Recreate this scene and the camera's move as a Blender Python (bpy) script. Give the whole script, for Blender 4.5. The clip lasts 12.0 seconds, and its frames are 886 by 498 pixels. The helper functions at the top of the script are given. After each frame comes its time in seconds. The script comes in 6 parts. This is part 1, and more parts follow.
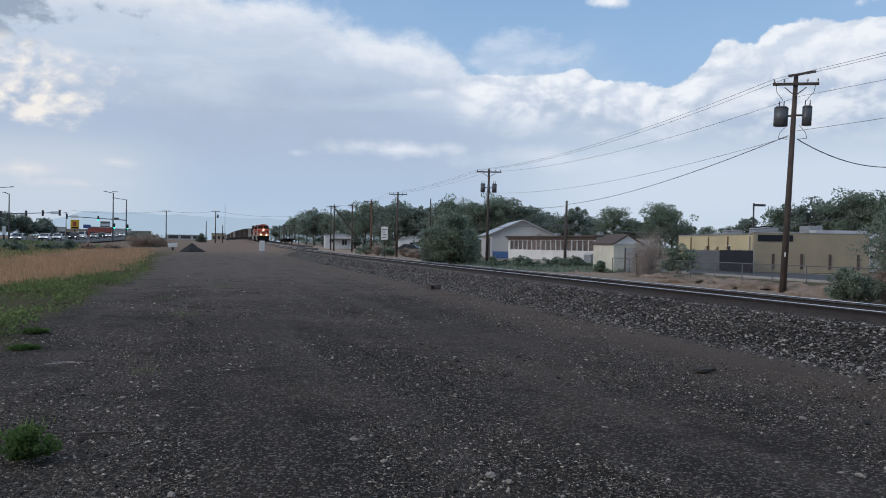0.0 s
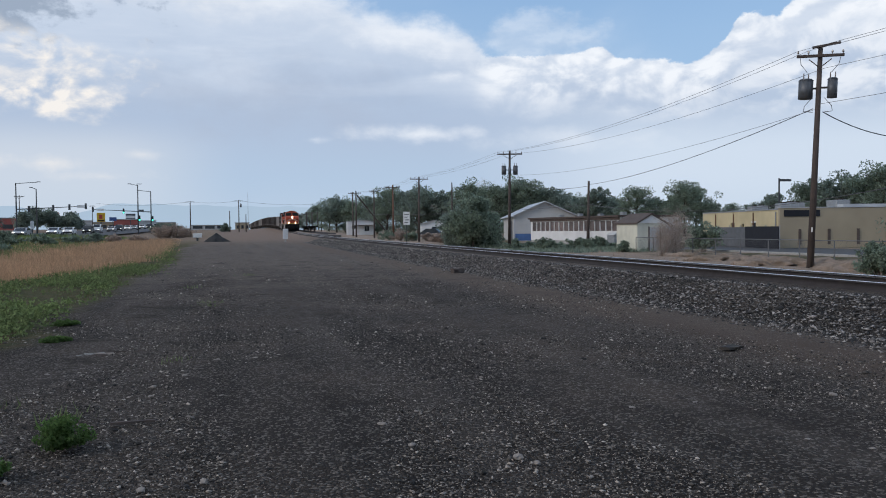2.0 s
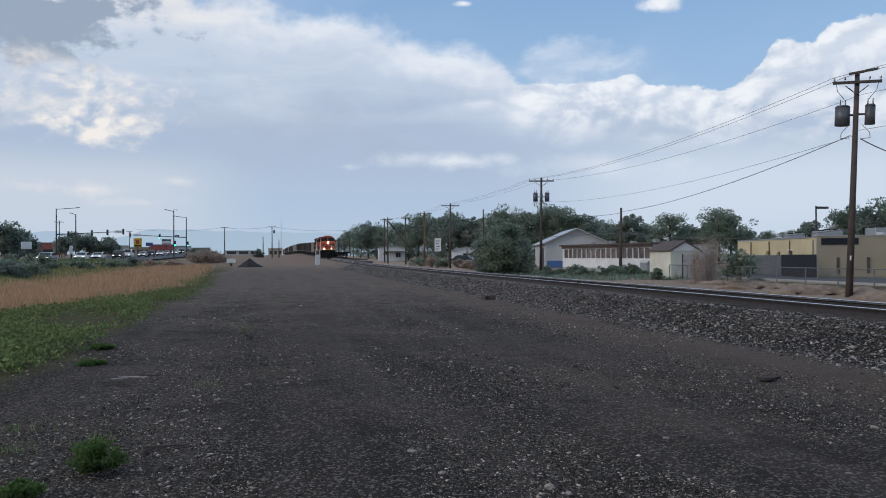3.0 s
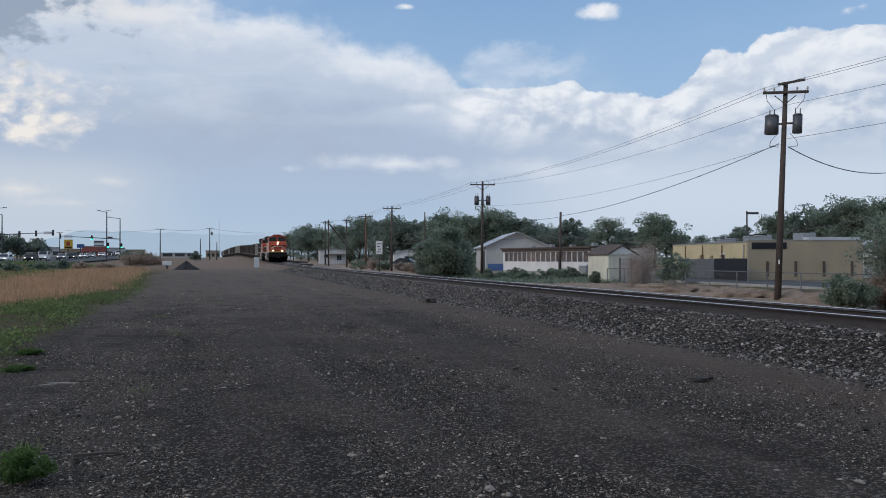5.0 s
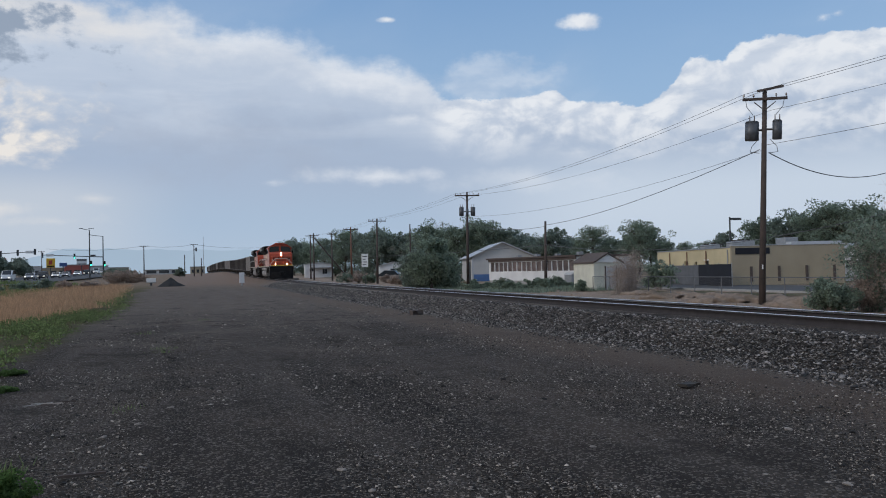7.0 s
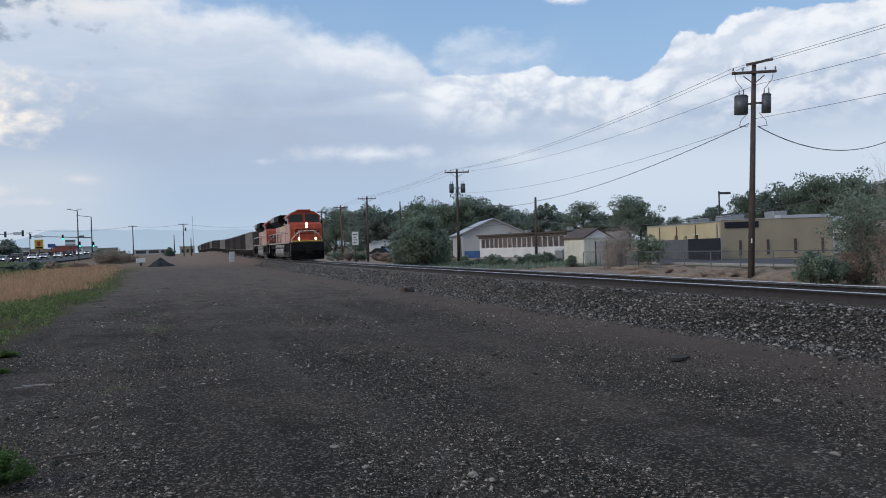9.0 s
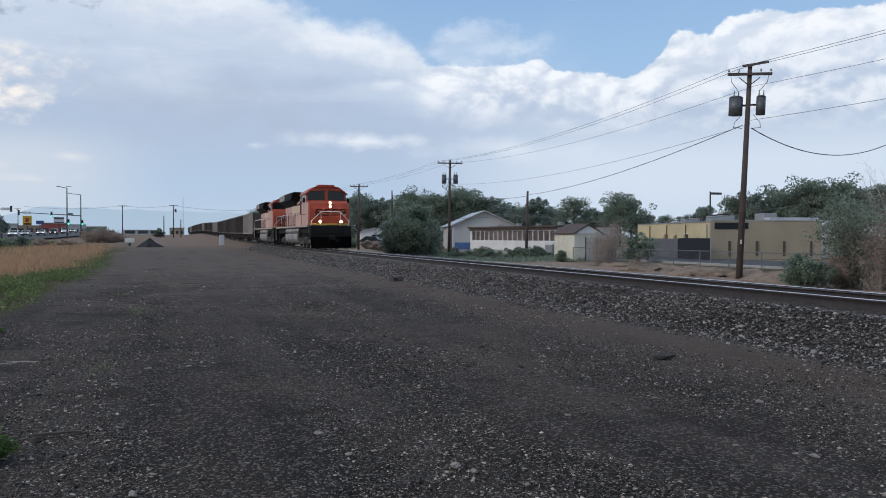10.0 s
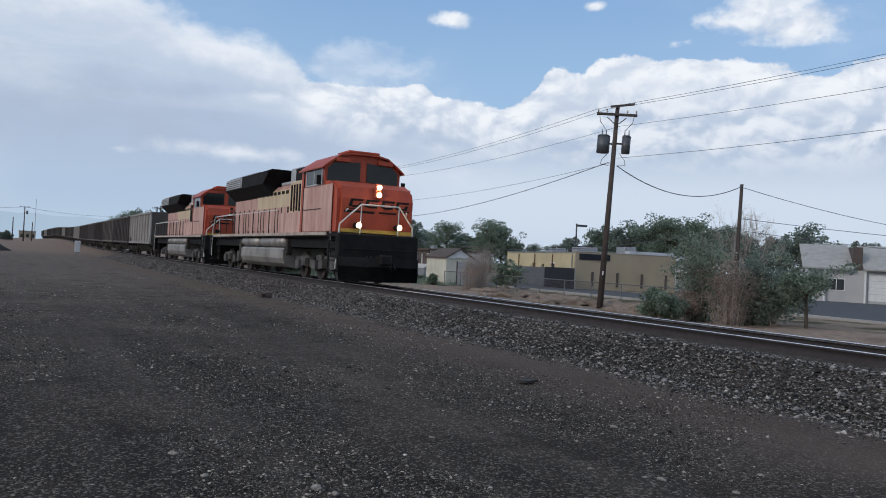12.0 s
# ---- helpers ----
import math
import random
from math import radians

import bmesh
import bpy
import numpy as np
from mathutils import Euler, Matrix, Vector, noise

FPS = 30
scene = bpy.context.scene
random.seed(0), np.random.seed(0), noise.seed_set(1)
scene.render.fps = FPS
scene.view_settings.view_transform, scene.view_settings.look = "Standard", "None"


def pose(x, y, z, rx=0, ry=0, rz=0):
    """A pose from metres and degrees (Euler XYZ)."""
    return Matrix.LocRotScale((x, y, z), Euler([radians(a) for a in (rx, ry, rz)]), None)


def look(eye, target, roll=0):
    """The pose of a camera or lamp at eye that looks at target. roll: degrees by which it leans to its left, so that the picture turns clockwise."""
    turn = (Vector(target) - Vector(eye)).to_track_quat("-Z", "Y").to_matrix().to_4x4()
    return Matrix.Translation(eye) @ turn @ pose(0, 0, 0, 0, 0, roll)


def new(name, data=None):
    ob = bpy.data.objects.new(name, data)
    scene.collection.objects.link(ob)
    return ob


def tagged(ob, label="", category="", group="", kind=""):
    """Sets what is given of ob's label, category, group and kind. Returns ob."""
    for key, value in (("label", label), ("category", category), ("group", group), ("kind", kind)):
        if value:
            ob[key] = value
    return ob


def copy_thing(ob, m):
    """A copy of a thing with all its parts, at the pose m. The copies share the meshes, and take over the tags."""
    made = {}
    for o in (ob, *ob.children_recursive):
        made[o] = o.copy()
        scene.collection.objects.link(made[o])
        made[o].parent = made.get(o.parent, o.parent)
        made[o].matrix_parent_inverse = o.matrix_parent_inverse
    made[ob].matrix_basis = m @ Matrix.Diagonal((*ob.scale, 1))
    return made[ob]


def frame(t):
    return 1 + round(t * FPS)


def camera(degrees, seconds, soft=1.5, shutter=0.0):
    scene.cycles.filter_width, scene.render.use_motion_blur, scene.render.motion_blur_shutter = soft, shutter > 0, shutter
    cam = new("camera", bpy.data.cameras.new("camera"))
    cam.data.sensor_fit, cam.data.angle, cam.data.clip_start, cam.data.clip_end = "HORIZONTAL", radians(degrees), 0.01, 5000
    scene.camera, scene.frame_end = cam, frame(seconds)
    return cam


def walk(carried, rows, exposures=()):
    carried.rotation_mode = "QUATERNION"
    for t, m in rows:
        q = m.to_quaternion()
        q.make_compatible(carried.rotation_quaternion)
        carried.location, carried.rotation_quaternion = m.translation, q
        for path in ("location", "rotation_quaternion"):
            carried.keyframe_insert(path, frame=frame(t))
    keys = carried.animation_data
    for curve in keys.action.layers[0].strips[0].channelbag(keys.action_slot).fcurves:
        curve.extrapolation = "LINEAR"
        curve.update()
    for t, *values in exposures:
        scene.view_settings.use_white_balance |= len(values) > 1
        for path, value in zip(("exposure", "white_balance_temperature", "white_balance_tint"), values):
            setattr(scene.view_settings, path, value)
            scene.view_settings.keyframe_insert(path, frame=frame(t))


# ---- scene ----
EYE = 1.55  # height of the lens over the gravel
cam = camera(58.5, 12.0, soft=1.0)
walk(cam, [
    (0, pose(0, 0, EYE, 89.70, -0.86, -16.24)),
    (0.5, pose(0, 0, EYE, 89.62, 0.23, -16.09)),
    (1, pose(0, 0, EYE, 89.18, -0.05, -16.15)),
    (1.5, pose(0, 0, EYE, 88.63, 0.01, -15.89)),
    (2, pose(0, 0, EYE, 88.53, 0.58, -14.63)),
    (2.5, pose(0, 0, EYE, 89.19, 0.37, -13.09)),
    (3, pose(0, 0, EYE, 90.47, 0.31, -12.37)),
    (3.5, pose(0, 0, EYE, 90.74, 1.31, -13.83)),
    (3.7, pose(0, 0, EYE, 90.64, 1.52, -14.84)),
    (5.5, pose(0, 0, EYE, 90.69, 0.20, -16.87)),
    (6, pose(0, 0, EYE, 90.84, 1.16, -17.53)),
    (6.5, pose(0, 0, EYE, 91.36, 1.47, -17.88)),
    (7, pose(0, 0, EYE, 91.48, 1.28, -17.63)),
    (9, pose(0, 0, EYE, 89.80, 1.89, -18.31)),
    (9.5, pose(0, 0, EYE, 89.39, 1.57, -18.61)),
    (10, pose(0, 0, EYE, 89.11, -0.11, -18.99)),
    (10.5, pose(0, 0, EYE, 88.91, -1.39, -19.52)),
    (11, pose(0, 0, EYE, 88.45, -1.46, -20.80)),
    (11.5, pose(0, 0, EYE, 88.44, -1.49, -23.38)),
    (12, pose(0, 0, EYE, 90.85, -2.88, -28.18)),
], [(0, 0.05), (2.5, 0.11), (3.5, -0.03), (5.5, -0.02), (7, -0.09), (9, 0.06), (10.5, 0.14), (12, 0.07)])

# ---- world and light ----
SUN_EL, SUN_AZ = radians(26), radians(-98)  # azimuth from +y towards +x


def build_world():
    world = bpy.data.worlds.new("sky")
    scene.world = world
    world.use_nodes = True
    nt = world.node_tree
    N, L = nt.nodes, nt.links
    N.clear()

    def node(kind, **kw):
        n = N.new(kind)
        for k, v in kw.items():
            if k == "op":
                n.operation = v
        return n

    def val(x, sock):
        if isinstance(x, (int, float)):
            sock.default_value = x
        else:
            L.new(x, sock)

    def m(op, a, b=0.0, c=0.0):
        n = node("ShaderNodeMath", op=op)
        val(a, n.inputs[0]), val(b, n.inputs[1]), val(c, n.inputs[2])
        return n.outputs[0]

    def ramp01(x, lo, hi):
        n = N.new("ShaderNodeMapRange")
        n.interpolation_type = "SMOOTHSTEP"
        val(x, n.inputs[0]), val(lo, n.inputs[1]), val(hi, n.inputs[2])
        return n.outputs[0]

    def noise_of(vec, scale, detail=6.0, rough=0.55, dist=0.0):
        n = N.new("ShaderNodeTexNoise")
        L.new(vec, n.inputs["Vector"])
        n.inputs["Scale"].default_value = scale
        n.inputs["Detail"].default_value = detail
        n.inputs["Roughness"].default_value = rough
        n.inputs["Distortion"].default_value = dist
        return n.outputs["Fac"]

    def mixc(f, a, b):
        n = N.new("ShaderNodeMix")
        n.data_type = "RGBA"
        val(f, n.inputs[0])
        for s, c in ((n.inputs[6], a), (n.inputs[7], b)):
            if isinstance(c, tuple):
                s.default_value = (*c, 1)
            else:
                L.new(c, s)
        return n.outputs[2]

    def blob(cx, cy, rx, ry, warp, core=0.45):
        """1 in the middle of an ellipse of the sky, 0 outside; degrees."""
        dx = m("DIVIDE", m("SUBTRACT", az, cx), rx)
        dy = m("DIVIDE", m("SUBTRACT", el, cy), ry)
        d = m("SQRT", m("ADD", m("MULTIPLY", dx, dx), m("MULTIPLY", dy, dy)))
        return ramp01(m("ADD", d, warp), 1.2, core)

    tc = N.new("ShaderNodeTexCoord")
    sep = N.new("ShaderNodeSeparateXYZ")
    L.new(tc.outputs["Generated"], sep.inputs[0])
    X, Y, Z = sep.outputs
    az = m("DEGREES", m("ARCTAN2", X, Y))
    el = m("DEGREES", m("ARCSINE", Z))

    def sheet(dx=0.0, dy=0.0):
        c = N.new("ShaderNodeCombineXYZ")
        L.new(m("MULTIPLY_ADD", az, 0.1, dx), c.inputs[0])
        L.new(m("MULTIPLY_ADD", el, 0.15, dy), c.inputs[1])
        return c.outputs[0]

    P = sheet()
    n1 = noise_of(P, 1.1, 9, 0.55)
    n2 = noise_of(P, 3.2, 8, 0.6)
    n3 = noise_of(P, 0.45, 5, 0.5, 0.6)
    # long streaks that fall away to the left under the bank's edge
    drag = N.new("ShaderNodeMapping")
    drag.inputs["Rotation"].default_value = (0, 0, radians(24))
    drag.inputs["Scale"].default_value = (0.55, 2.0, 1.0)
    L.new(P, drag.inputs["Vector"])
    streak = noise_of(drag.outputs[0], 1.3, 7, 0.55, 0.4)
    # heaped forms lit from the upper left: the fall of a noise towards the light
    h0, h1 = noise_of(P, 2.6, 6, 0.52, 0.3), noise_of(sheet(-0.035, 0.085), 2.6, 6, 0.52, 0.3)
    relief = ramp01(m("SUBTRACT", h0, h1), -0.13, 0.13)
    puff = m("ADD", m("MULTIPLY", m("SUBTRACT", n1, 0.5), 3.0), m("MULTIPLY", m("SUBTRACT", n2, 0.5), 4.4))
    warp = m("ADD", m("MULTIPLY", m("SUBTRACT", n1, 0.5), 2.6), m("MULTIPLY", m("SUBTRACT", n2, 0.5), 2.2))

    # height of the cloud bank's upper edge along the compass
    edge = N.new("ShaderNodeValToRGB")
    el_ = edge.color_ramp.elements
    stops = [(-30, 19), (-12, 18.2), (-4, 17.3), (0.5, 16.7), (3.8, 16.4), (7, 16.0), (9.3, 15.3), (12.6, 14.5), (15.5, 14.0), (16.8, 13.3), (17.7, 12.3), (20.8, 11.9), (25.6, 12.3), (27.2, 11.8), (30, 11.7), (32, 11.2), (33.4, 11.5), (34.4, 12.6), (35, 13.6), (36.3, 14.2), (37.5, 13.7), (38.7, 14.3), (40, 14.9), (41.5, 14.7), (47, 14.4), (51.4, 14.1), (53.4, 13.4), (56, 14.2), (62, 14.8), (90, 20)]
    while len(el_) < len(stops):
        el_.new(0.5)
    for e, (a, h) in zip(el_, stops):
        e.position = (a + 30) / 120
        e.color = (h / 30, h / 30, h / 30, 1)
    L.new(m("DIVIDE", m("ADD", az, 30), 120), edge.inputs[0])
    e0 = m("MULTIPLY", edge.outputs[0], 30.0)
    left = ramp01(az, 19, 14)  # torn veil to the left, firm heaps to the right
    s = m("ADD", m("SUBTRACT", el, e0), m("MULTIPLY", puff, m("ADD", 0.50, m("MULTIPLY", left, 0.35))))
    soft_edge = m("ADD", 0.13, m("MULTIPLY", left, 1.0))
    clear = ramp01(s, m("MULTIPLY", soft_edge, -1.0), soft_edge)
    veil = m("ADD", m("MULTIPLY", ramp01(n3, 0.4, 0.75), 0.2), m("MULTIPLY", m("MULTIPLY", blob(21.5, 13.2, 4.5, 1.6, warp), streak), 0.7))
    high = ramp01(el, 32, 50)  # broken cloud overhead and behind
    clear = m("MULTIPLY", clear, m("SUBTRACT", 1.0, m("MULTIPLY", high, ramp01(n3, 0.35, 0.6))))
    dim = blob(-13.8, 15.4, 6.2, 2.7, m("MULTIPLY", warp, 1.2), 0.75)  # dark cloud over the far left
    clear = m("MULTIPLY", clear, m("SUBTRACT", 1.0, dim))
    tufts = 0.0
    for c in ((28, 17.0, 1.6, 0.62), (14, 17.7, 0.7, 0.24), (47.2, 16.9, 2.6, 0.85), (44.6, 15.7, 0.9, 0.4), (52, 16.2, 3.4, 1.4), (50, 17.9, 2.6, 0.7), (38.2, 18.1, 0.7, 0.32), (43.8, 15.6, 1.1, 0.5)):
        tufts = m("MAXIMUM", blob(*c, m("MULTIPLY", warp, 1.3), 0.1), tufts)
    clear = m("MULTIPLY", clear, m("SUBTRACT", 1.0, tufts))

    sky = N.new("ShaderNodeTexSky")
    sky.sky_type = "NISHITA"
    sky.sun_disc = False
    sky.sun_elevation = SUN_EL
    sky.sun_rotation = SUN_AZ
    sky.dust_density = 1.6
    blue = N.new("ShaderNodeVectorMath")
    blue.operation = "SCALE"
    L.new(sky.outputs[0], blue.inputs[0])
    blue.inputs["Scale"].default_value = 0.12
    air = mixc(ramp01(el, 24, 10), (0.20, 0.38, 0.68), (0.33, 0.51, 0.76))  # bright moist air in the gap
    air = mixc(0.2, air, blue.outputs[0])
    # the bank's own grey, bright under its top, darkest in the middle, bluer in the rain below
    body = mixc(ramp01(m("ADD", el, m("MULTIPLY", m("SUBTRACT", n1, 0.5), 9.0)), 8.0, 14.0), (0.41, 0.505, 0.66), (0.525, 0.61, 0.745))
    body = mixc(m("MULTIPLY", m("MULTIPLY", ramp01(streak, 0.42, 0.68), ramp01(el, 7.5, 12.0)), 0.6), body, (0.65, 0.72, 0.83))
    body = mixc(m("MULTIPLY", ramp01(el, 7.5, 3.0), ramp01(az, 30, 12)), body, (0.42, 0.54, 0.70))
    body = mixc(m("MULTIPLY", ramp01(az, 14, 30), ramp01(el, 9.5, 5.0)), body, (0.59, 0.68, 0.80))  # pale open base to the right
    body = mixc(m("MULTIPLY", blob(2, 9.2, 10, 3.2, warp, -0.3), 0.45), body, (0.39, 0.45, 0.57))
    body = mixc(m("MULTIPLY", dim, 0.9), body, (0.29, 0.36, 0.47))
    body = mixc(m("MULTIPLY", m("MULTIPLY", ramp01(az, 1, -9), ramp01(el, 8.0, 5.0)), 0.75), body, (0.60, 0.655, 0.735))  # paler towards the hidden sun
    rim = m("MULTIPLY", m("MULTIPLY", ramp01(s, -3.0, -0.3), left), ramp01(m("ADD", m("MULTIPLY", streak, 0.5), m("MULTIPLY", n1, 0.5)), 0.33, 0.56))
    rim = m("MULTIPLY", rim, m("SUBTRACT", 1.0, dim))
    heap = m("MULTIPLY", m("MULTIPLY", ramp01(az, 15, 19), ramp01(m("ADD", s, m("MULTIPLY", n3, 3.0)), -3.6, 0.6)), m("ADD", 0.16, m("MULTIPLY", relief, 0.95)))
    heap = m("MAXIMUM", heap, m("MULTIPLY", m("MULTIPLY", ramp01(az, 30, 38), ramp01(el, 6, 9.5)), m("MULTIPLY", relief, 0.8)))
    white = m("MAXIMUM", m("MULTIPLY", rim, 0.85), heap)
    white = m("MAXIMUM", white, m("MULTIPLY", tufts, m("ADD", 0.25, m("MULTIPLY", relief, 0.5))))
    for c, k in (((-12.0, 11.3, 5.0, 1.7), 1.25), ((-12.5, 8.9, 4.6, 1.5), 1.35), ((-15, 10.5, 4, 3.0), 0.8)):
        white = m("MAXIMUM", white, m("MULTIPLY", blob(*c, m("MULTIPLY", warp, 1.4), -0.1), m("MULTIPLY", relief, 1.0 * k)))
    for c, k in (((-12.2, 4.5, 4.5, 0.65), 0.8), ((-8.4, 3.7, 3.2, 0.55), 0.8), ((-6.1, 5.2, 1.6, 0.4), 0.5), ((13.0, 6.8, 5.0, 0.6), 0.8), ((5.5, 6.4, 1.2, 0.35), 0.6), ((15.6, 10.9, 1.8, 0.6), 0.8), ((24, 6.3, 8, 1.0), 0.4)):
        white = m("MAXIMUM", white, m("MULTIPLY", blob(*c, m("MULTIPLY", warp, 1.1), -0.5), k))
    white = m("MINIMUM", white, 1.0)
    warm = ramp01(az, 5, -10)
    cloud = mixc(white, body, mixc(warm, (0.83, 0.865, 0.92), (0.86, 0.83, 0.80)))
    both = mixc(m("MULTIPLY", clear, m("SUBTRACT", 1.0, veil)), cloud, air)
    haze = m("MULTIPLY", ramp01(el, 4.0, 0.0), 0.5)
    both = mixc(haze, both, (0.50, 0.60, 0.72))
    bg = N.new("ShaderNodeBackground")
    L.new(both, bg.inputs[0])
    bg.inputs[1].default_value = 1.0
    out = N.new("ShaderNodeOutputWorld")
    L.new(bg.outputs[0], out.inputs[0])


build_world()
sun_data = bpy.data.lights.new("sun", "SUN")
sun_data.energy, sun_data.angle, sun_data.color = 1.15, radians(16), (1.0, 0.93, 0.86)
sun = new("sun", sun_data)
sun.matrix_world = look((math.sin(SUN_AZ) * 80, math.cos(SUN_AZ) * 80, 20 + 80 * math.tan(SUN_EL)), (0, 0, 20))


# ---- materials ----
def material(name, color, rough=0.7, metal=0.0, var=0.25, scale=6.0, bump=0.15, color2=None, fine=40.0, emit=0.0, coords="Object", spec=0.5):
    """Plain surface with two scales of wear."""
    mat = bpy.data.materials.new(name)
    mat.use_nodes = True
    nt = mat.node_tree
    N, L = nt.nodes, nt.links
    b = N["Principled BSDF"]
    b.inputs["Roughness"].default_value = rough
    b.inputs["Metallic"].default_value = metal
    b.inputs["Specular IOR Level"].default_value = spec
    tc = N.new("ShaderNodeTexCoord")
    big, small = N.new("ShaderNodeTexNoise"), N.new("ShaderNodeTexNoise")
    for n, s, d in ((big, scale, 5), (small, fine, 3)):
        L.new(tc.outputs[coords], n.inputs["Vector"])
        n.inputs["Scale"].default_value = s
        n.inputs["Detail"].default_value = d
    c2 = color2 or tuple(c * (1 - var) for c in color)
    mx = N.new("ShaderNodeMix")
    mx.data_type = "RGBA"
    r = N.new("ShaderNodeMapRange")
    r.inputs[1].default_value, r.inputs[2].default_value = 0.35, 0.7
    add = N.new("ShaderNodeMath")
    add.operation = "MULTIPLY_ADD"
    L.new(small.outputs[0], add.inputs[0])
    add.inputs[1].default_value = 0.35
    L.new(big.outputs[0], add.inputs[2])
    sub = N.new("ShaderNodeMath")
    sub.operation = "SUBTRACT"
    L.new(add.outputs[0], sub.inputs[0])
    sub.inputs[1].default_value = 0.17
    L.new(sub.outputs[0], r.inputs[0])
    L.new(r.outputs[0], mx.inputs[0])
    mx.inputs[6].default_value = (*color, 1)
    mx.inputs[7].default_value = (*c2, 1)
    L.new(mx.outputs[2], b.inputs["Base Color"])
    if bump:
        bp = N.new("ShaderNodeBump")
        bp.inputs["Strength"].default_value = bump
        bp.inputs["Distance"].default_value = 0.02
        L.new(small.outputs[0], bp.inputs["Height"])
        L.new(bp.outputs[0], b.inputs["Normal"])
    if emit:
        b.inputs["Emission Color"].default_value = (*color, 1)
        b.inputs["Emission Strength"].default_value = emit
    return mat


def random_tint(mat, amount=0.5, power=1.0):
    """Pieces differ in brightness, mesh island by mesh island."""
    nt = mat.node_tree
    N, L = nt.nodes, nt.links
    b = N["Principled BSDF"]
    old = b.inputs["Base Color"].links[0].from_socket
    g = N.new("ShaderNodeNewGeometry")
    oi = N.new("ShaderNodeObjectInfo")
    ad = N.new("ShaderNodeMath")
    ad.operation = "ADD"
    L.new(g.outputs["Random Per Island"], ad.inputs[0])
    L.new(oi.outputs["Random"], ad.inputs[1])
    fr = N.new("ShaderNodeMath")
    fr.operation = "FRACT"
    L.new(ad.outputs[0], fr.inputs[0])
    r = N.new("ShaderNodeMapRange")
    pw = N.new("ShaderNodeMath")
    pw.operation = "POWER"
    L.new(fr.outputs[0], pw.inputs[0])
    pw.inputs[1].default_value = power
    L.new(pw.outputs[0], r.inputs[0])
    r.inputs[3].default_value, r.inputs[4].default_value = 1 - amount, 1 + amount
    v = N.new("ShaderNodeVectorMath")
    v.operation = "SCALE"
    L.new(old, v.inputs[0])
    L.new(r.outputs[0], v.inputs["Scale"])
    L.new(v.outputs[0], b.inputs["Base Color"])
    return mat


def run_down(mat, sz=0.16):
    """Wear that runs down the sides in streaks."""
    N, L = mat.node_tree.nodes, mat.node_tree.links
    mp = N.new("ShaderNodeMapping")
    mp.inputs["Scale"].default_value = (1, 1, sz)
    old = [l for l in L if l.to_node.type == "TEX_NOISE" and l.to_socket.name == "Vector"]
    L.new(old[0].from_socket, mp.inputs["Vector"])
    for l in old:
        L.new(mp.outputs[0], l.to_socket)
    return mat


ORANGE = run_down(material("loco_orange", (0.43, 0.075, 0.034), 0.5, 0, 0.2, 2.0, 0.05, (0.30, 0.052, 0.028), spec=0.3), 0.3)
# faded side paint, made paler still by sky reflection put into its colour
FADED_SHEEN = run_down(material("faded_orange_sheen", (0.58, 0.375, 0.315), 0.55, 0, 0.3, 2.6, 0.05, (0.36, 0.165, 0.125), fine=14))
SILLCREAM = material("sill_stripe_cream", (0.46, 0.39, 0.33), 0.6, 0, 0.3, 2.0, 0.05, (0.27, 0.20, 0.16))
CREAM = run_down(material("faded_yellow_paint", (0.60, 0.50, 0.32), 0.6, 0, 0.3, 2.2, 0.05, (0.48, 0.33, 0.23), fine=14))
YELLOW = material("yellow_paint", (0.60, 0.36, 0.05), 0.5, 0, 0.3, 3)
BLACK = material("black_paint", (0.009, 0.009, 0.010), 0.75, 0, 0.4, 3, 0.1, (0.018, 0.016, 0.015), spec=0.15)
DARKSTEEL = material("dirty_steel", (0.028, 0.026, 0.024), 0.8, 0.0, 0.4, 4, 0.2, (0.065, 0.052, 0.042), spec=0.25)
TRUCKGREY = material("truck_grey", (0.13, 0.122, 0.115), 0.65, 0.1, 0.5, 3, 0.2, (0.03, 0.028, 0.026), spec=0.4)
SILVER = material("tank_silver", (0.36, 0.335, 0.31), 0.45, 0.35, 0.3, 1.5, 0.05, (0.17, 0.15, 0.135))
RAILING = material("railing_white", (0.68, 0.66, 0.62), 0.5, 0, 0.3, 5, 0.0)
LOCOGLASS = material("cab_glass", (0.018, 0.022, 0.020), 0.12, 0, 0.2, 2, 0.0, spec=0.3)
GREYROOF = material("weathered_roof_grey", (0.42, 0.43, 0.44), 0.6, 0.1, 0.3, 2, 0.05)
HEADLIGHT = material("lit_headlight", (1.0, 0.80, 0.52), 0.3, 0, 0, 1, 0, emit=55.0)
DITCHLIGHT = material("lit_ditch_light", (1.0, 0.70, 0.36), 0.3, 0, 0, 1, 0, emit=40.0)
ALU = material("aluminium_hopper", (0.40, 0.365, 0.33), 0.6, 0.0, 0.3, 0.8, 0.05, (0.29, 0.255, 0.225))
ALUPANEL = run_down(material("hopper_side_sheet", (0.27, 0.25, 0.23), 0.65, 0.0, 0.3, 1.2, 0.05, (0.19, 0.17, 0.155)))
RUSTY = material("brown_hopper", (0.085, 0.070, 0.062), 0.75, 0.0, 0.4, 0.7, 0.1, (0.052, 0.042, 0.038))
GREYCAR = material("grey_hopper", (0.125, 0.108, 0.094), 0.75, 0.0, 0.35, 0.7, 0.1, (0.08, 0.066, 0.056))
COAL = material("coal", (0.02, 0.02, 0.021), 0.8, 0, 0.4, 2, 0.8)
RAILTOP = material("polished_rail", (0.96, 0.94, 0.94), 0.42, 1.0, 0.1, 3, 0.0)
RAILSIDE = material("rusty_rail", (0.036, 0.029, 0.028), 0.85, 0.0, 0.4, 6, 0.1)
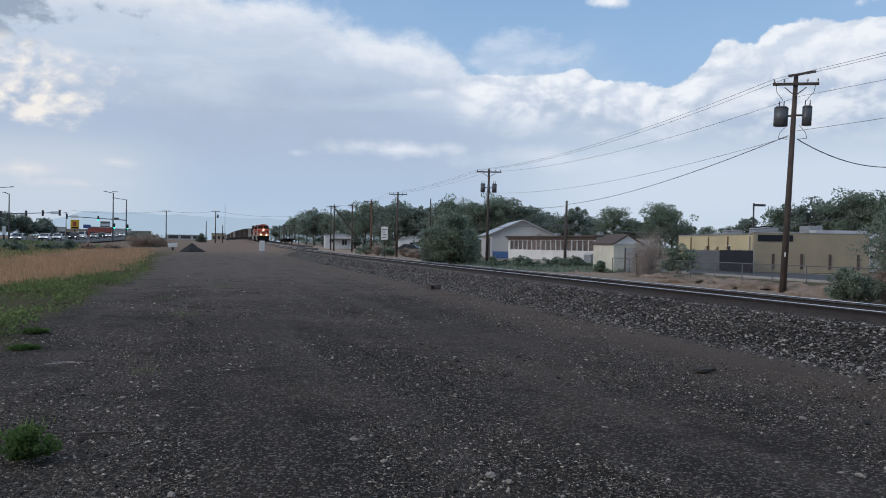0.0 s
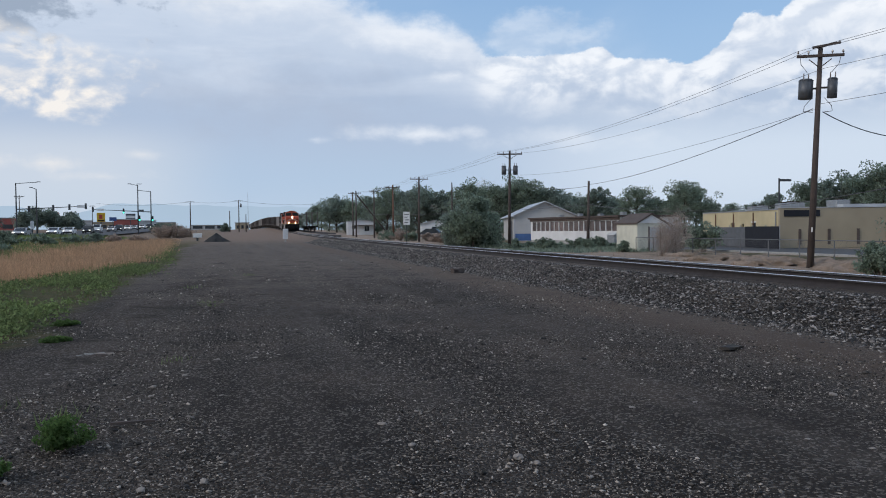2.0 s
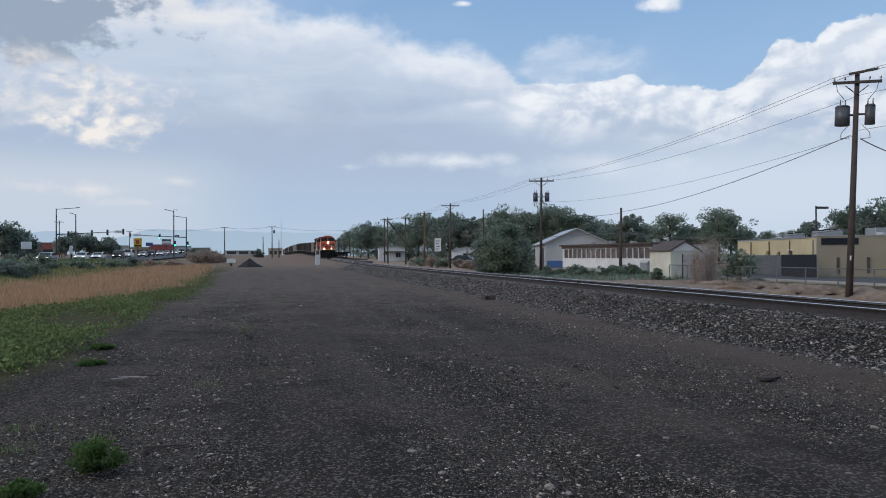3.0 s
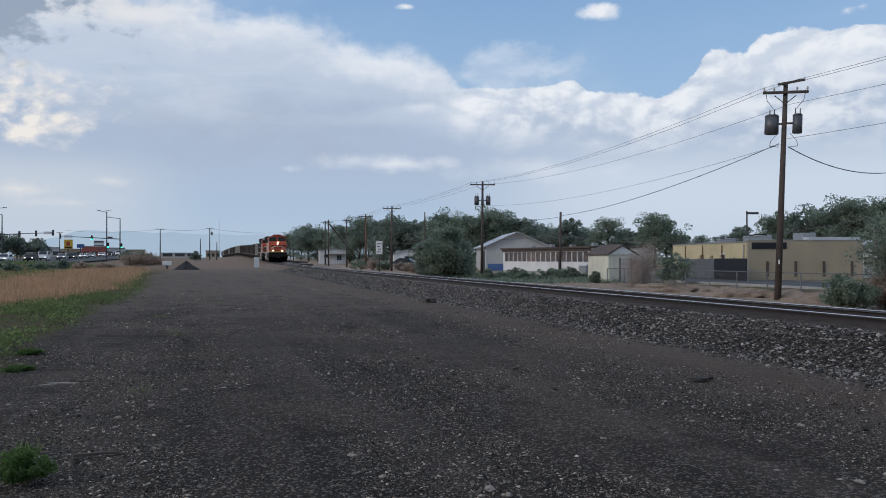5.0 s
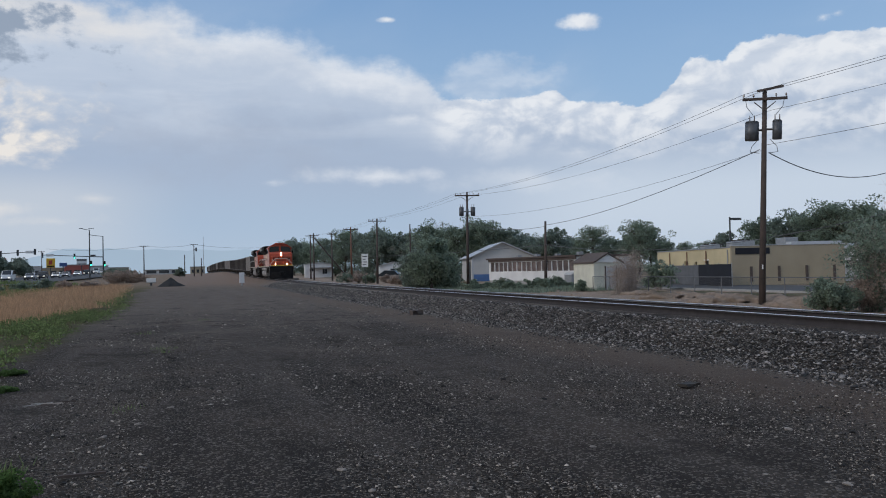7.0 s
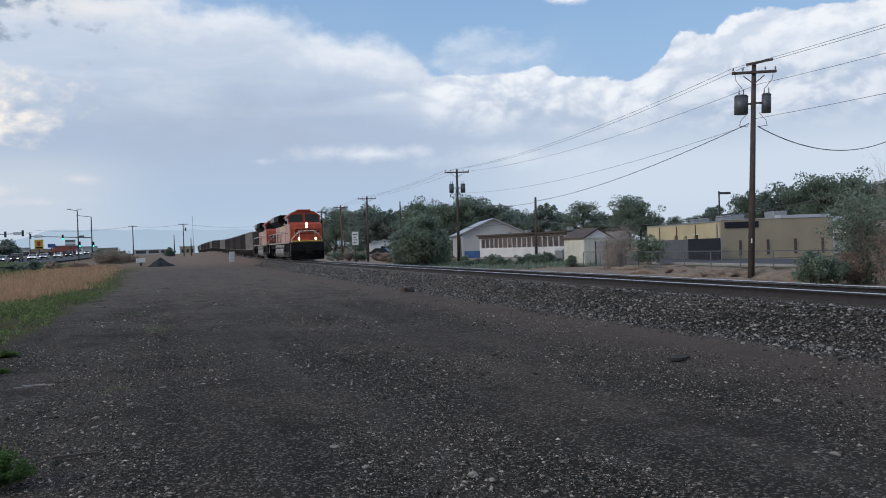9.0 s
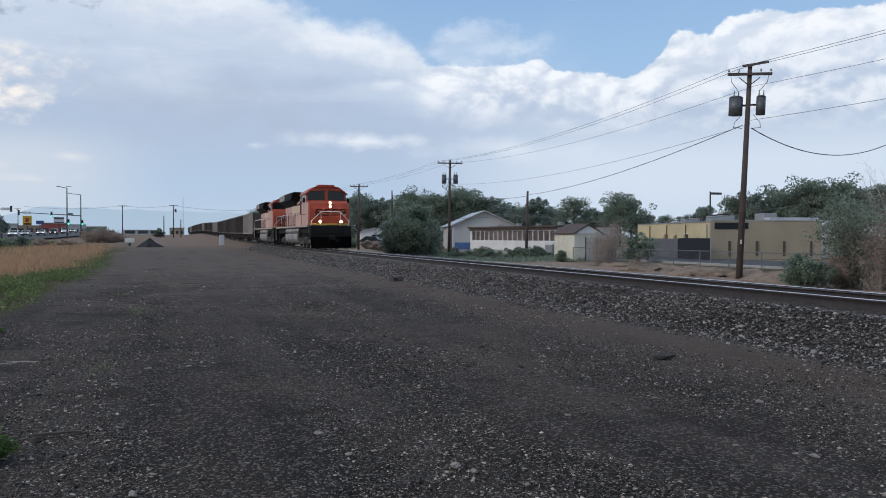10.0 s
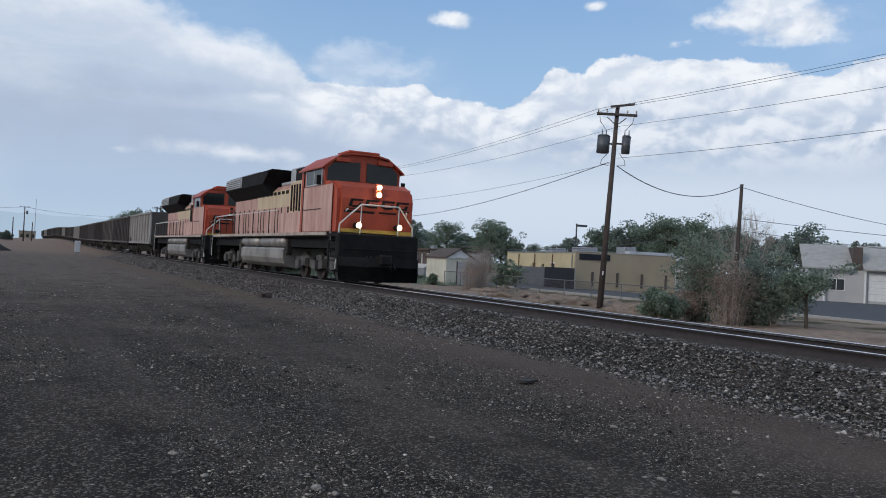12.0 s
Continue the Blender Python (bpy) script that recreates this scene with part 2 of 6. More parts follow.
TIE = random_tint(material("tie_wood", (0.075, 0.062, 0.055), 0.9, 0, 0.4, 9, 0.4), 0.3)
BALLAST = random_tint(material("ballast_stone", (0.26, 0.238, 0.222), 0.85, 0, 0.4, 20, 0.3, (0.125, 0.112, 0.103)), 0.92, 2.6)
GRAVEL = random_tint(material("gravel_stone", (0.33, 0.288, 0.248), 0.9, 0, 0.4, 25, 0.3, (0.17, 0.145, 0.123)), 0.95, 2.8)
POLEWOOD = material("pole_wood", (0.085, 0.062, 0.052), 0.9, 0, 0.45, 2.0, 0.4, (0.05, 0.04, 0.036))
REDPOLE = material("red_pole_wood", (0.17, 0.085, 0.055), 0.9, 0, 0.3, 2.0, 0.3)
CANGREY = material("transformer_grey", (0.10, 0.105, 0.115), 0.5, 0.2, 0.3, 4)
WIRE = material("wire_black", (0.11, 0.11, 0.12), 0.6, 0, 0.1, 1, 0)
PORCELAIN = material("insulator_glaze", (0.12, 0.09, 0.08), 0.25, 0, 0.2, 5, 0)
GALV = material("galvanised_steel", (0.33, 0.34, 0.35), 0.5, 0.5, 0.2, 6, 0.05)
DARKPOST = material("dark_signal_post", (0.045, 0.05, 0.055), 0.5, 0.2, 0.2, 3, 0.0)
WHITEWALL = material("white_siding", (0.66, 0.65, 0.64), 0.75, 0, 0.16, 0.8, 0.1)
CREAMWALL = material("cream_block", (0.62, 0.60, 0.50), 0.8, 0, 0.2, 1.2, 0.15)
TANWALL = material("tan_stucco", (0.36, 0.30, 0.21), 0.9, 0, 0.15, 0.5, 0.2)
YELLOWWALL = material("pale_yellow_stucco", (0.56, 0.47, 0.29), 0.9, 0, 0.18, 0.5, 0.2)
GREYWALL = material("grey_metal_wall", (0.46, 0.45, 0.44), 0.7, 0.1, 0.15, 0.6, 0.05)
METALROOF = material("pale_metal_roof", (0.47, 0.48, 0.50), 0.45, 0.2, 0.2, 0.5, 0.05)
DARKROOF = material("brown_shingle", (0.10, 0.075, 0.065), 0.9, 0, 0.3, 4, 0.4)
WINDOW = material("dark_window", (0.03, 0.035, 0.04), 0.1, 0, 0.2, 1, 0)
CURTAIN = random_tint(material("curtained_window", (0.16, 0.12, 0.11), 0.35, 0, 0.5, 1.2, 0.0), 0.4)
BLUEPAINT = material("blue_paint", (0.06, 0.13, 0.30), 0.6, 0, 0.2, 2)
BLACKMESH = material("black_fence_screen", (0.012, 0.014, 0.021), 0.9, 0, 0.3, 1.5, 0.1)
GREYMESH = material("grey_fence_screen", (0.12, 0.125, 0.135), 0.8, 0, 0.3, 1.5, 0.1)
REDPAINT = material("red_brick_paint", (0.36, 0.10, 0.08), 0.8, 0, 0.2, 2)
FENCEGREY = material("weathered_fence_steel", (0.15, 0.15, 0.155), 0.7, 0.2, 0.2, 6, 0.0)
CONCRETE = material("concrete", (0.36, 0.35, 0.33), 0.9, 0, 0.2, 2, 0.2)
ASPHALT = material("asphalt", (0.062, 0.063, 0.067), 0.9, 0, 0.25, 1.5, 0.3)
SIGNWHITE = material("white_sign", (0.70, 0.70, 0.68), 0.6, 0, 0.12, 3, 0)
SIGNYELLOW = material("yellow_sign", (0.70, 0.42, 0.03), 0.6, 0, 0.2, 2, 0)
SIGNRED = material("red_sign", (0.42, 0.05, 0.04), 0.6, 0, 0.2, 2, 0)
SIGNBLUE = material("blue_sign", (0.05, 0.10, 0.26), 0.6, 0, 0.2, 2, 0)
GREENLAMP = material("green_signal_lens", (0.05, 0.95, 0.55), 0.3, 0, 0, 1, 0, emit=2.6)
REDLAMP = material("red_signal_lens", (1.0, 0.08, 0.05), 0.3, 0, 0, 1, 0, emit=1.6)
CARLAMP = material("car_headlight", (1.0, 0.95, 0.85), 0.3, 0, 0, 1, 0, emit=1.4)
RUBBER = material("tyre_rubber", (0.02, 0.02, 0.02), 0.85, 0, 0.2, 5)
BARK = material("bark", (0.09, 0.07, 0.055), 0.95, 0, 0.4, 3, 0.5)
def through_light(mat, share=0.65):
    """Thin leaves let light through."""
    N, L = mat.node_tree.nodes, mat.node_tree.links
    b, out = N["Principled BSDF"], N["Material Output"]
    tr, mx = N.new("ShaderNodeBsdfTranslucent"), N.new("ShaderNodeMixShader")
    L.new(b.inputs["Base Color"].links[0].from_socket, tr.inputs[0])
    mx.inputs[0].default_value = share
    L.new(b.outputs[0], mx.inputs[1])
    L.new(tr.outputs[0], mx.inputs[2])
    L.new(mx.outputs[0], out.inputs[0])
    return mat


# LEAF and LEAFDARK are lifted and blued: distance haze put into the colour
LEAF = random_tint(material("leaf_green", (0.25, 0.30, 0.225), 0.75, 0, 0.4, 0.5, 0, (0.19, 0.235, 0.18), spec=0.2), 0.45)
LEAFDARK = random_tint(material("leaf_dark", (0.25, 0.295, 0.245), 0.8, 0, 0.4, 0.4, 0, (0.19, 0.23, 0.19), spec=0.2), 0.4)
LEAFBRIGHT = random_tint(material("leaf_bright", (0.12, 0.20, 0.06), 0.7, 0, 0.4, 0.8, 0, (0.055, 0.09, 0.035), spec=0.2), 0.45)
TWIG = random_tint(material("bare_twig", (0.46, 0.385, 0.34), 0.9, 0, 0.3, 2, 0), 0.3)
STRAW = random_tint(material("dry_straw", (0.54, 0.34, 0.21), 0.85, 0, 0.3, 0.25, 0, (0.40, 0.27, 0.17), spec=0.2), 0.35)
GRASS = random_tint(material("grass_green", (0.19, 0.245, 0.095), 0.8, 0, 0.4, 0.4, 0, (0.125, 0.155, 0.07), spec=0.2), 0.45)
DRYBUSH = random_tint(material("dry_bush", (0.46, 0.37, 0.31), 0.9, 0, 0.3, 1, 0, spec=0.2), 0.35)

for leafy in (LEAF, LEAFDARK, LEAFBRIGHT, GRASS, STRAW, DRYBUSH):
    through_light(leafy)


def ground_material():
    mat = bpy.data.materials.new("ground_soil")
    mat.use_nodes = True
    nt = mat.node_tree
    N, L = nt.nodes, nt.links
    b = N["Principled BSDF"]
    b.inputs["Roughness"].default_value = 0.95
    b.inputs["Specular IOR Level"].default_value = 0.15
    geo = N.new("ShaderNodeNewGeometry")
    pos = geo.outputs["Position"]
    sep = N.new("ShaderNodeSeparateXYZ")
    L.new(pos, sep.inputs[0])

    def m(op, a, c=0.0):
        n = N.new("ShaderNodeMath")
        n.operation = op
        for x, s in ((a, n.inputs[0]), (c, n.inputs[1])):
            if isinstance(x, (int, float)):
                s.default_value = x
            else:
                L.new(x, s)
        return n.outputs[0]

    def tex(scale, detail=4, vec=pos):
        n = N.new("ShaderNodeTexNoise")
        L.new(vec, n.inputs["Vector"])
        n.inputs["Scale"].default_value, n.inputs["Detail"].default_value = scale, detail
        return n.outputs[0]

    def ramp(x, lo, hi):
        n = N.new("ShaderNodeMapRange")
        n.interpolation_type = "SMOOTHSTEP"
        L.new(x, n.inputs[0])
        n.inputs[1].default_value, n.inputs[2].default_value = lo, hi
        return n.outputs[0]

    def mixc(f, a, c):
        n = N.new("ShaderNodeMix")
        n.data_type = "RGBA"
        L.new(f, n.inputs[0]) if not isinstance(f, float) else None
        for s, v in ((n.inputs[6], a), (n.inputs[7], c)):
            if isinstance(v, tuple):
                s.default_value = (*v, 1)
            else:
                L.new(v, s)
        return n.outputs[2]

    # vehicle tracks drag the tone out along y
    st = N.new("ShaderNodeVectorMath")
    st.operation = "MULTIPLY"
    L.new(pos, st.inputs[0])
    st.inputs[1].default_value = (1.0, 0.07, 1.0)
    streak = tex(0.9, 4, st.outputs[0])
    big, mid, fine = tex(0.35), tex(4.0), tex(38.0, 3)
    vor = N.new("ShaderNodeTexVoronoi")
    L.new(pos, vor.inputs["Vector"])
    vor.inputs["Scale"].default_value = 52.0
    cell = N.new("ShaderNodeSeparateColor")
    L.new(vor.outputs["Color"], cell.inputs[0])
    gravel = mixc(ramp(streak, 0.35, 0.65), (0.032, 0.026, 0.022), (0.080, 0.066, 0.056))
    gravel = mixc(m("MULTIPLY", ramp(big, 0.45, 0.7), 0.5), gravel, (0.110, 0.084, 0.066))
    # away from the gravelled strip the lot is bare reddish dirt
    bare = m("ADD", sep.outputs[1], m("MULTIPLY", m("SUBTRACT", big, 0.5), 26.0))
    gravel = mixc(m("MULTIPLY", ramp(bare, 9.0, 42.0), 0.68), gravel, (0.215, 0.177, 0.150))
    gravel = mixc(m("MULTIPLY", ramp(mid, 0.5, 0.72), 0.55), gravel, (0.026, 0.021, 0.018))
    gravel = mixc(m("MULTIPLY", ramp(cell.outputs[0], 0.66, 0.97), 0.6), gravel, (0.30, 0.262, 0.228))
    gravel = mixc(m("MULTIPLY", ramp(fine, 0.55, 0.75), 0.4), gravel, (0.014, 0.011, 0.010))
    gravel = mixc(m("MULTIPLY", ramp(tex(0.8, 5), 0.56, 0.70), 0.65), gravel, (0.034, 0.026, 0.021))
    dirt = mixc(ramp(mid, 0.35, 0.7), (0.42, 0.32, 0.25), (0.30, 0.235, 0.185))
    dirt = mixc(ramp(big, 0.5, 0.75), dirt, (0.22, 0.17, 0.125))
    turf = mixc(ramp(mid, 0.35, 0.65), (0.13, 0.105, 0.055), (0.075, 0.085, 0.035))
    wob = m("MULTIPLY", m("SUBTRACT", big, 0.5), 3.0)
    xs = m("ADD", sep.outputs[0], wob)
    c = mixc(ramp(m("ADD", xs, m("MULTIPLY", ramp(sep.outputs[1], 46.0, 75.0), 1.6)), -2.7, -3.6), gravel, turf)
    tan_strip = m("MULTIPLY", ramp(m("ABSOLUTE", m("SUBTRACT", m("ADD", sep.outputs[0], m("MULTIPLY", wob, 0.25)), 6.9)), 1.3, 0.3), 0.55)
    c = mixc(tan_strip, c, (0.175, 0.130, 0.102))
    c = mixc(m("MULTIPLY", ramp(sep.outputs[1], 75.0, 130.0), 0.75), c, (0.27, 0.195, 0.15))
    c = mixc(ramp(xs, 12.5, 15.5), c, dirt)
    c = mixc(m("MULTIPLY", ramp(xs, 27, 31), ramp(big, 0.42, 0.6)), c, turf)
    L.new(c, b.inputs["Base Color"])
    bp = N.new("ShaderNodeBump")
    bp.inputs["Strength"].default_value = 1.0
    bp.inputs["Distance"].default_value = 0.05
    h = m("ADD", m("MULTIPLY", vor.outputs["Distance"], -0.8), m("ADD", fine, mid))
    L.new(h, bp.inputs["Height"])
    L.new(bp.outputs[0], b.inputs["Normal"])
    return mat


SOIL = ground_material()


# ---- mesh helpers ----
def mesh_of(name, bm, mat, smooth=False):
    me = bpy.data.meshes.new(name)
    bm.to_mesh(me)
    bm.free()
    me.materials.append(mat)
    if smooth:
        me.polygons.foreach_set("use_smooth", [True] * len(me.polygons))
    return me


def part(name, bm, mat=None, parent=None, label="", smooth=False, at=None):
    ob = new(name, mesh_of(name, bm, mat, smooth) if not isinstance(bm, bpy.types.Mesh) else bm)
    if parent:
        ob.parent = parent
    if at is not None:
        ob.matrix_basis = at
    if label:
        tagged(ob, label)
    return ob


def thing(name, label, category, group="", kind="", at=None):
    ob = new(name)
    ob.empty_display_size = 0.3
    if at is not None:
        ob.matrix_basis = at
    return tagged(ob, label, category, group, kind)


def box(bm, x0, x1, y0, y1, z0, z1, bevel=0.0, m=None):
    r = bmesh.ops.create_cube(bm, size=1.0, matrix=Matrix.Translation(((x0 + x1) / 2, (y0 + y1) / 2, (z0 + z1) / 2)) @ Matrix.Diagonal((x1 - x0, y1 - y0, z1 - z0, 1)))
    vs = r["verts"]
    if bevel:
        es = list({e for v in vs for e in v.link_edges})
        r2 = bmesh.ops.bevel(bm, geom=es, offset=bevel, segments=1, affect="EDGES")
        vs = list({v for f in r2["faces"] for v in f.verts} | {v for v in vs if v.is_valid})
    if m is not None:
        bmesh.ops.transform(bm, matrix=m, verts=vs)
    return bm


def boxed(*a, **k):
    return box(bmesh.new(), *a, **k)


def tube(bm, p, q, r, r2=None, seg=8):
    """A cylinder from p to q."""
    p, q = Vector(p), Vector(q)
    d = q - p
    m = Matrix.Translation((p + q) / 2) @ d.to_track_quat("Z", "Y").to_matrix().to_4x4()
    bmesh.ops.create_cone(bm, cap_ends=True, segments=seg, radius1=r, radius2=r if r2 is None else r2, depth=d.length, matrix=m)
    return bm


def tubed(*a, **k):
    return tube(bmesh.new(), *a, **k)


def prism(bm, outline, y0, y1):
    """Outline in x and z, swept along y."""
    a = [bm.verts.new((x, y0, z)) for x, z in outline]
    b = [bm.verts.new((x, y1, z)) for x, z in outline]
    bm.faces.new(a)
    bm.faces.new(b[::-1])
    for i in range(len(a)):
        j = (i + 1) % len(a)
        bm.faces.new((a[j], a[i], b[i], b[j]))
    bmesh.ops.recalc_face_normals(bm, faces=bm.faces[:])
    return bm


def side_prism(bm, outline, x0, x1):
    """Outline in y and z, swept along x."""
    a = [bm.verts.new((x0, y, z)) for y, z in outline]
    b = [bm.verts.new((x1, y, z)) for y, z in outline]
    bm.faces.new(a)
    bm.faces.new(b[::-1])
    for i in range(len(a)):
        j = (i + 1) % len(a)
        bm.faces.new((a[j], a[i], b[i], b[j]))
    bmesh.ops.recalc_face_normals(bm, faces=bm.faces[:])
    return bm


def arrays_mesh(name, verts, faces, mat, smooth=False):
    """A mesh from numpy arrays of vertices and equal-sided faces."""
    me = bpy.data.meshes.new(name)
    nf, k = faces.shape
    me.vertices.add(len(verts))
    me.vertices.foreach_set("co", np.ascontiguousarray(verts, np.float32).ravel())
    me.loops.add(nf * k)
    me.loops.foreach_set("vertex_index", np.ascontiguousarray(faces, np.int32).ravel())
    me.polygons.add(nf)
    me.polygons.foreach_set("loop_start", np.arange(0, nf * k, k, dtype=np.int32))
    me.polygons.foreach_set("loop_total", np.full(nf, k, np.int32))
    me.update(calc_edges=True)
    me.materials.append(mat)
    if smooth:
        me.polygons.foreach_set("use_smooth", np.ones(nf, bool))
    return me


# ---- lie of the land ----
RAIL_Z, TRACK_X = 0.58, 11.1


def rise(y):
    """The land climbs gently away from the viewer."""
    y = np.clip(np.asarray(y, float), 40, 300)
    return 3.0e-5 * (y - 40) ** 2


def track_x(y):
    return TRACK_X + 2.3 * np.exp(-(((np.asarray(y, float) - 250) / 95) ** 2))


def step01(v, a, b):
    v = np.clip((np.asarray(v, float) - a) / (b - a), 0, 1)
    return v * v * (3 - 2 * v)


def land(x, y):
    z = rise(y)
    z = z - 0.38 * step01(x, 14.0, 24.0)
    z = z + 0.62 * step01(-np.asarray(x, float), 16, 26) * step01(y, 55, 110)
    return z


def ground_z(x, y):
    return float(land(x, y))


# ---- ground ----
def grid_lines(lo, hi, near, far_step):
    s = near
    pos = [0.0]
    while pos[-1] < hi:
        pos.append(pos[-1] + s)
        s = min(s * 1.07, far_step)
    neg, s = [0.0], near
    while neg[-1] > lo:
        neg.append(neg[-1] - s)
        s = min(s * 1.07, far_step)
    return np.array(sorted(set(neg + pos)))


def build_ground():
    xs = grid_lines(-2600, 2600, 0.4, 160)
    ys = grid_lines(-400, 3600, 0.4, 160)
    gx, gy = np.meshgrid(xs, ys)
    z = land(gx, gy)
    rng = np.random.default_rng(3)
    near = (np.hypot(gx, gy) < 90) & (gx < 7.5)
    z = z + np.where(near, (np.sin(gx * 1.9 + np.sin(gy * 0.31)) * 0.012 + np.sin(gy * 0.9 + gx * 0.7) * 0.01 + rng.normal(0, 0.006, gx.shape)), 0)
    heap = (gx > 17) & (gx < 30) & (gy < 80) & (gy > 5)
    z = z + np.where(heap, 0.10 * np.sin(gx * 0.9 + 2 * np.sin(gy * 0.23)) * np.sin(gy * 0.53 + 0.7 * gx), 0)
    v = np.stack([gx, gy, z], -1).reshape(-1, 3)
    nx, ny = len(xs), len(ys)
    i = (np.arange(ny - 1)[:, None] * nx + np.arange(nx - 1)[None]).ravel()
    f = np.stack([i, i + 1, i + nx + 1, i + nx], -1)
    ob = new("ground", arrays_mesh("ground", v, f, SOIL, True))
    tagged(ob, "grey-brown gravel lot with sandy dirt beyond the railway", "ground", kind="structure")


build_ground()


def stones_mesh(name, cx, cy, cz, size, mat, seed):
    """Many small broken stones, eight faces each."""
    rng = np.random.default_rng(seed)
    n = len(cx)
    base = np.array([(1, 0, 0), (-1, 0, 0), (0, 1, 0), (0, -1, 0), (0, 0, 1), (0, 0, -1)], float)
    tri = np.array([(0, 2, 4), (2, 1, 4), (1, 3, 4), (3, 0, 4), (2, 0, 5), (1, 2, 5), (3, 1, 5), (0, 3, 5)])
    v = base[None] * rng.uniform(0.55, 1.25, (n, 6, 1)) + rng.normal(0, 0.22, (n, 6, 3))
    v *= np.stack([rng.uniform(0.7, 1.3, n), rng.uniform(0.7, 1.3, n), rng.uniform(0.35, 0.75, n)], -1)[:, None]
    a = rng.uniform(0, 6.283, n)
    c, s = np.cos(a)[:, None], np.sin(a)[:, None]
    v = np.stack([v[..., 0] * c - v[..., 1] * s, v[..., 0] * s + v[..., 1] * c, v[..., 2]], -1) * size[:, None, None]
    v += np.stack([cx, cy, cz], -1)[:, None]
    f = tri[None] + 6 * np.arange(n)[:, None, None]
    return arrays_mesh(name, v.reshape(-1, 3), f.reshape(-1, 3), mat)


def build_gravel():
    rng = np.random.default_rng(11)
    n = 175000
    d = 4.2 * (48 / 4.2) ** rng.uniform(0, 1, n)
    a = np.radians(rng.uniform(-20, 62, n))
    x, y = d * np.sin(a), d * np.cos(a)
    keep = (x < 8.6) & (x > -3.6 + rng.normal(0, 0.5, n)) & (rng.uniform(17, 46, n) > d) & ((np.sin(x * 2.1 + 1.3 * np.sin(y * 0.4)) + rng.normal(0, 0.8, n)) > -2.6)
    x, y, d = x[keep], y[keep], d[keep]
    size = np.clip(rng.lognormal(math.log(0.0062), 0.5, len(x)), 0.003, 0.028) * (0.75 + d * 0.035)
    ob = new("gravel_stones", stones_mesh("gravel_stones", x, y, land(x, y) + size * 0.15, size, GRAVEL, 12))
    tagged(ob, "loose grey gravel stones scattered over the lot", "gravel", kind="stuff")


build_gravel()


# ---- railway ----
def sweep(name, outline, ys, mat, x_off=0.0, z_off=0.0, parent=None, closed=True):
    """Outline in x and z laid along the track."""
    o = np.array(outline, float)
    k, n = len(o), len(ys)
    v = np.zeros((n, k, 3))
    v[..., 0] = o[None, :, 0] + track_x(ys)[:, None] + x_off
    v[..., 1] = ys[:, None]
    v[..., 2] = o[None, :, 1] + rise(ys)[:, None] + z_off
    i, j = np.meshgrid(np.arange(n - 1), np.arange(k if closed else k - 1), indexing="ij")
    j2 = (j + 1) % k
    f = np.stack([i * k + j, i * k + j2, (i + 1) * k + j2, (i + 1) * k + j], -1).reshape(-1, 4)
    ob = new(name, arrays_mesh(name, v.reshape(-1, 3), f[:, ::-1], mat))
    if parent:
        ob.parent = parent
    return ob


TRACK_YS = np.concatenate([np.arange(-60, 120, 2.0), np.arange(120, 900, 6.0)])


def build_track():
    bed = sweep("ballast_bed", [(-3.15, -0.62), (-2.85, -0.55), (-1.65, -0.17), (-1.3, -0.16), (1.3, -0.17), (1.65, -0.2), (2.9, -0.75), (3.3, -1.1)], TRACK_YS, SOIL, 0, RAIL_Z, None, False)
    tagged(bed, "sloping bed of grey crushed stone under the railway", "ballast", kind="structure")
    track = thing("railway_track", "single railway line with polished steel rails on dark ties", "railway", kind="structure")
    web = [(-0.07, -0.172), (0.07, -0.172), (0.07, -0.160), (0.012, -0.14), (0.012, -0.045), (0.036, -0.035), (0.036, -0.004), (-0.036, -0.004), (-0.036, -0.035), (-0.012, -0.045), (-0.012, -0.14), (-0.07, -0.160)]
    # the running edge is worn bright on the inner side of each rail
    inner = [(-0.046, -0.040), (0.034, -0.004), (0.030, 0.002), (-0.020, 0.002)]
    for off, dz, k in ((-0.7535, 0.0, -1), (0.7535, -0.015, 1)):
        head = [(k * x, z) for x, z in inner][::k]
        r = sweep("rail", web, TRACK_YS, RAILSIDE, off, RAIL_Z + dz, track)
        sweep("railhead", head, TRACK_YS, RAILTOP, off, RAIL_Z + dz, r)
    tie = boxed(-1.28, 1.28, -0.115, 0.115, -0.38, -0.172, 0.012)
    me = mesh_of("tie", tie, TIE)
    for i in range(150):
        y = -6 + i * 0.53
        ob = new("tie", me)
        ob.parent = track
        ob.matrix_basis = pose(float(track_x(y)) + random.uniform(-0.03, 0.03), y, RAIL_Z + float(rise(y)) + random.uniform(-0.008, 0.004), 0, 0, random.uniform(-0.6, 0.6))
    return track


build_track()


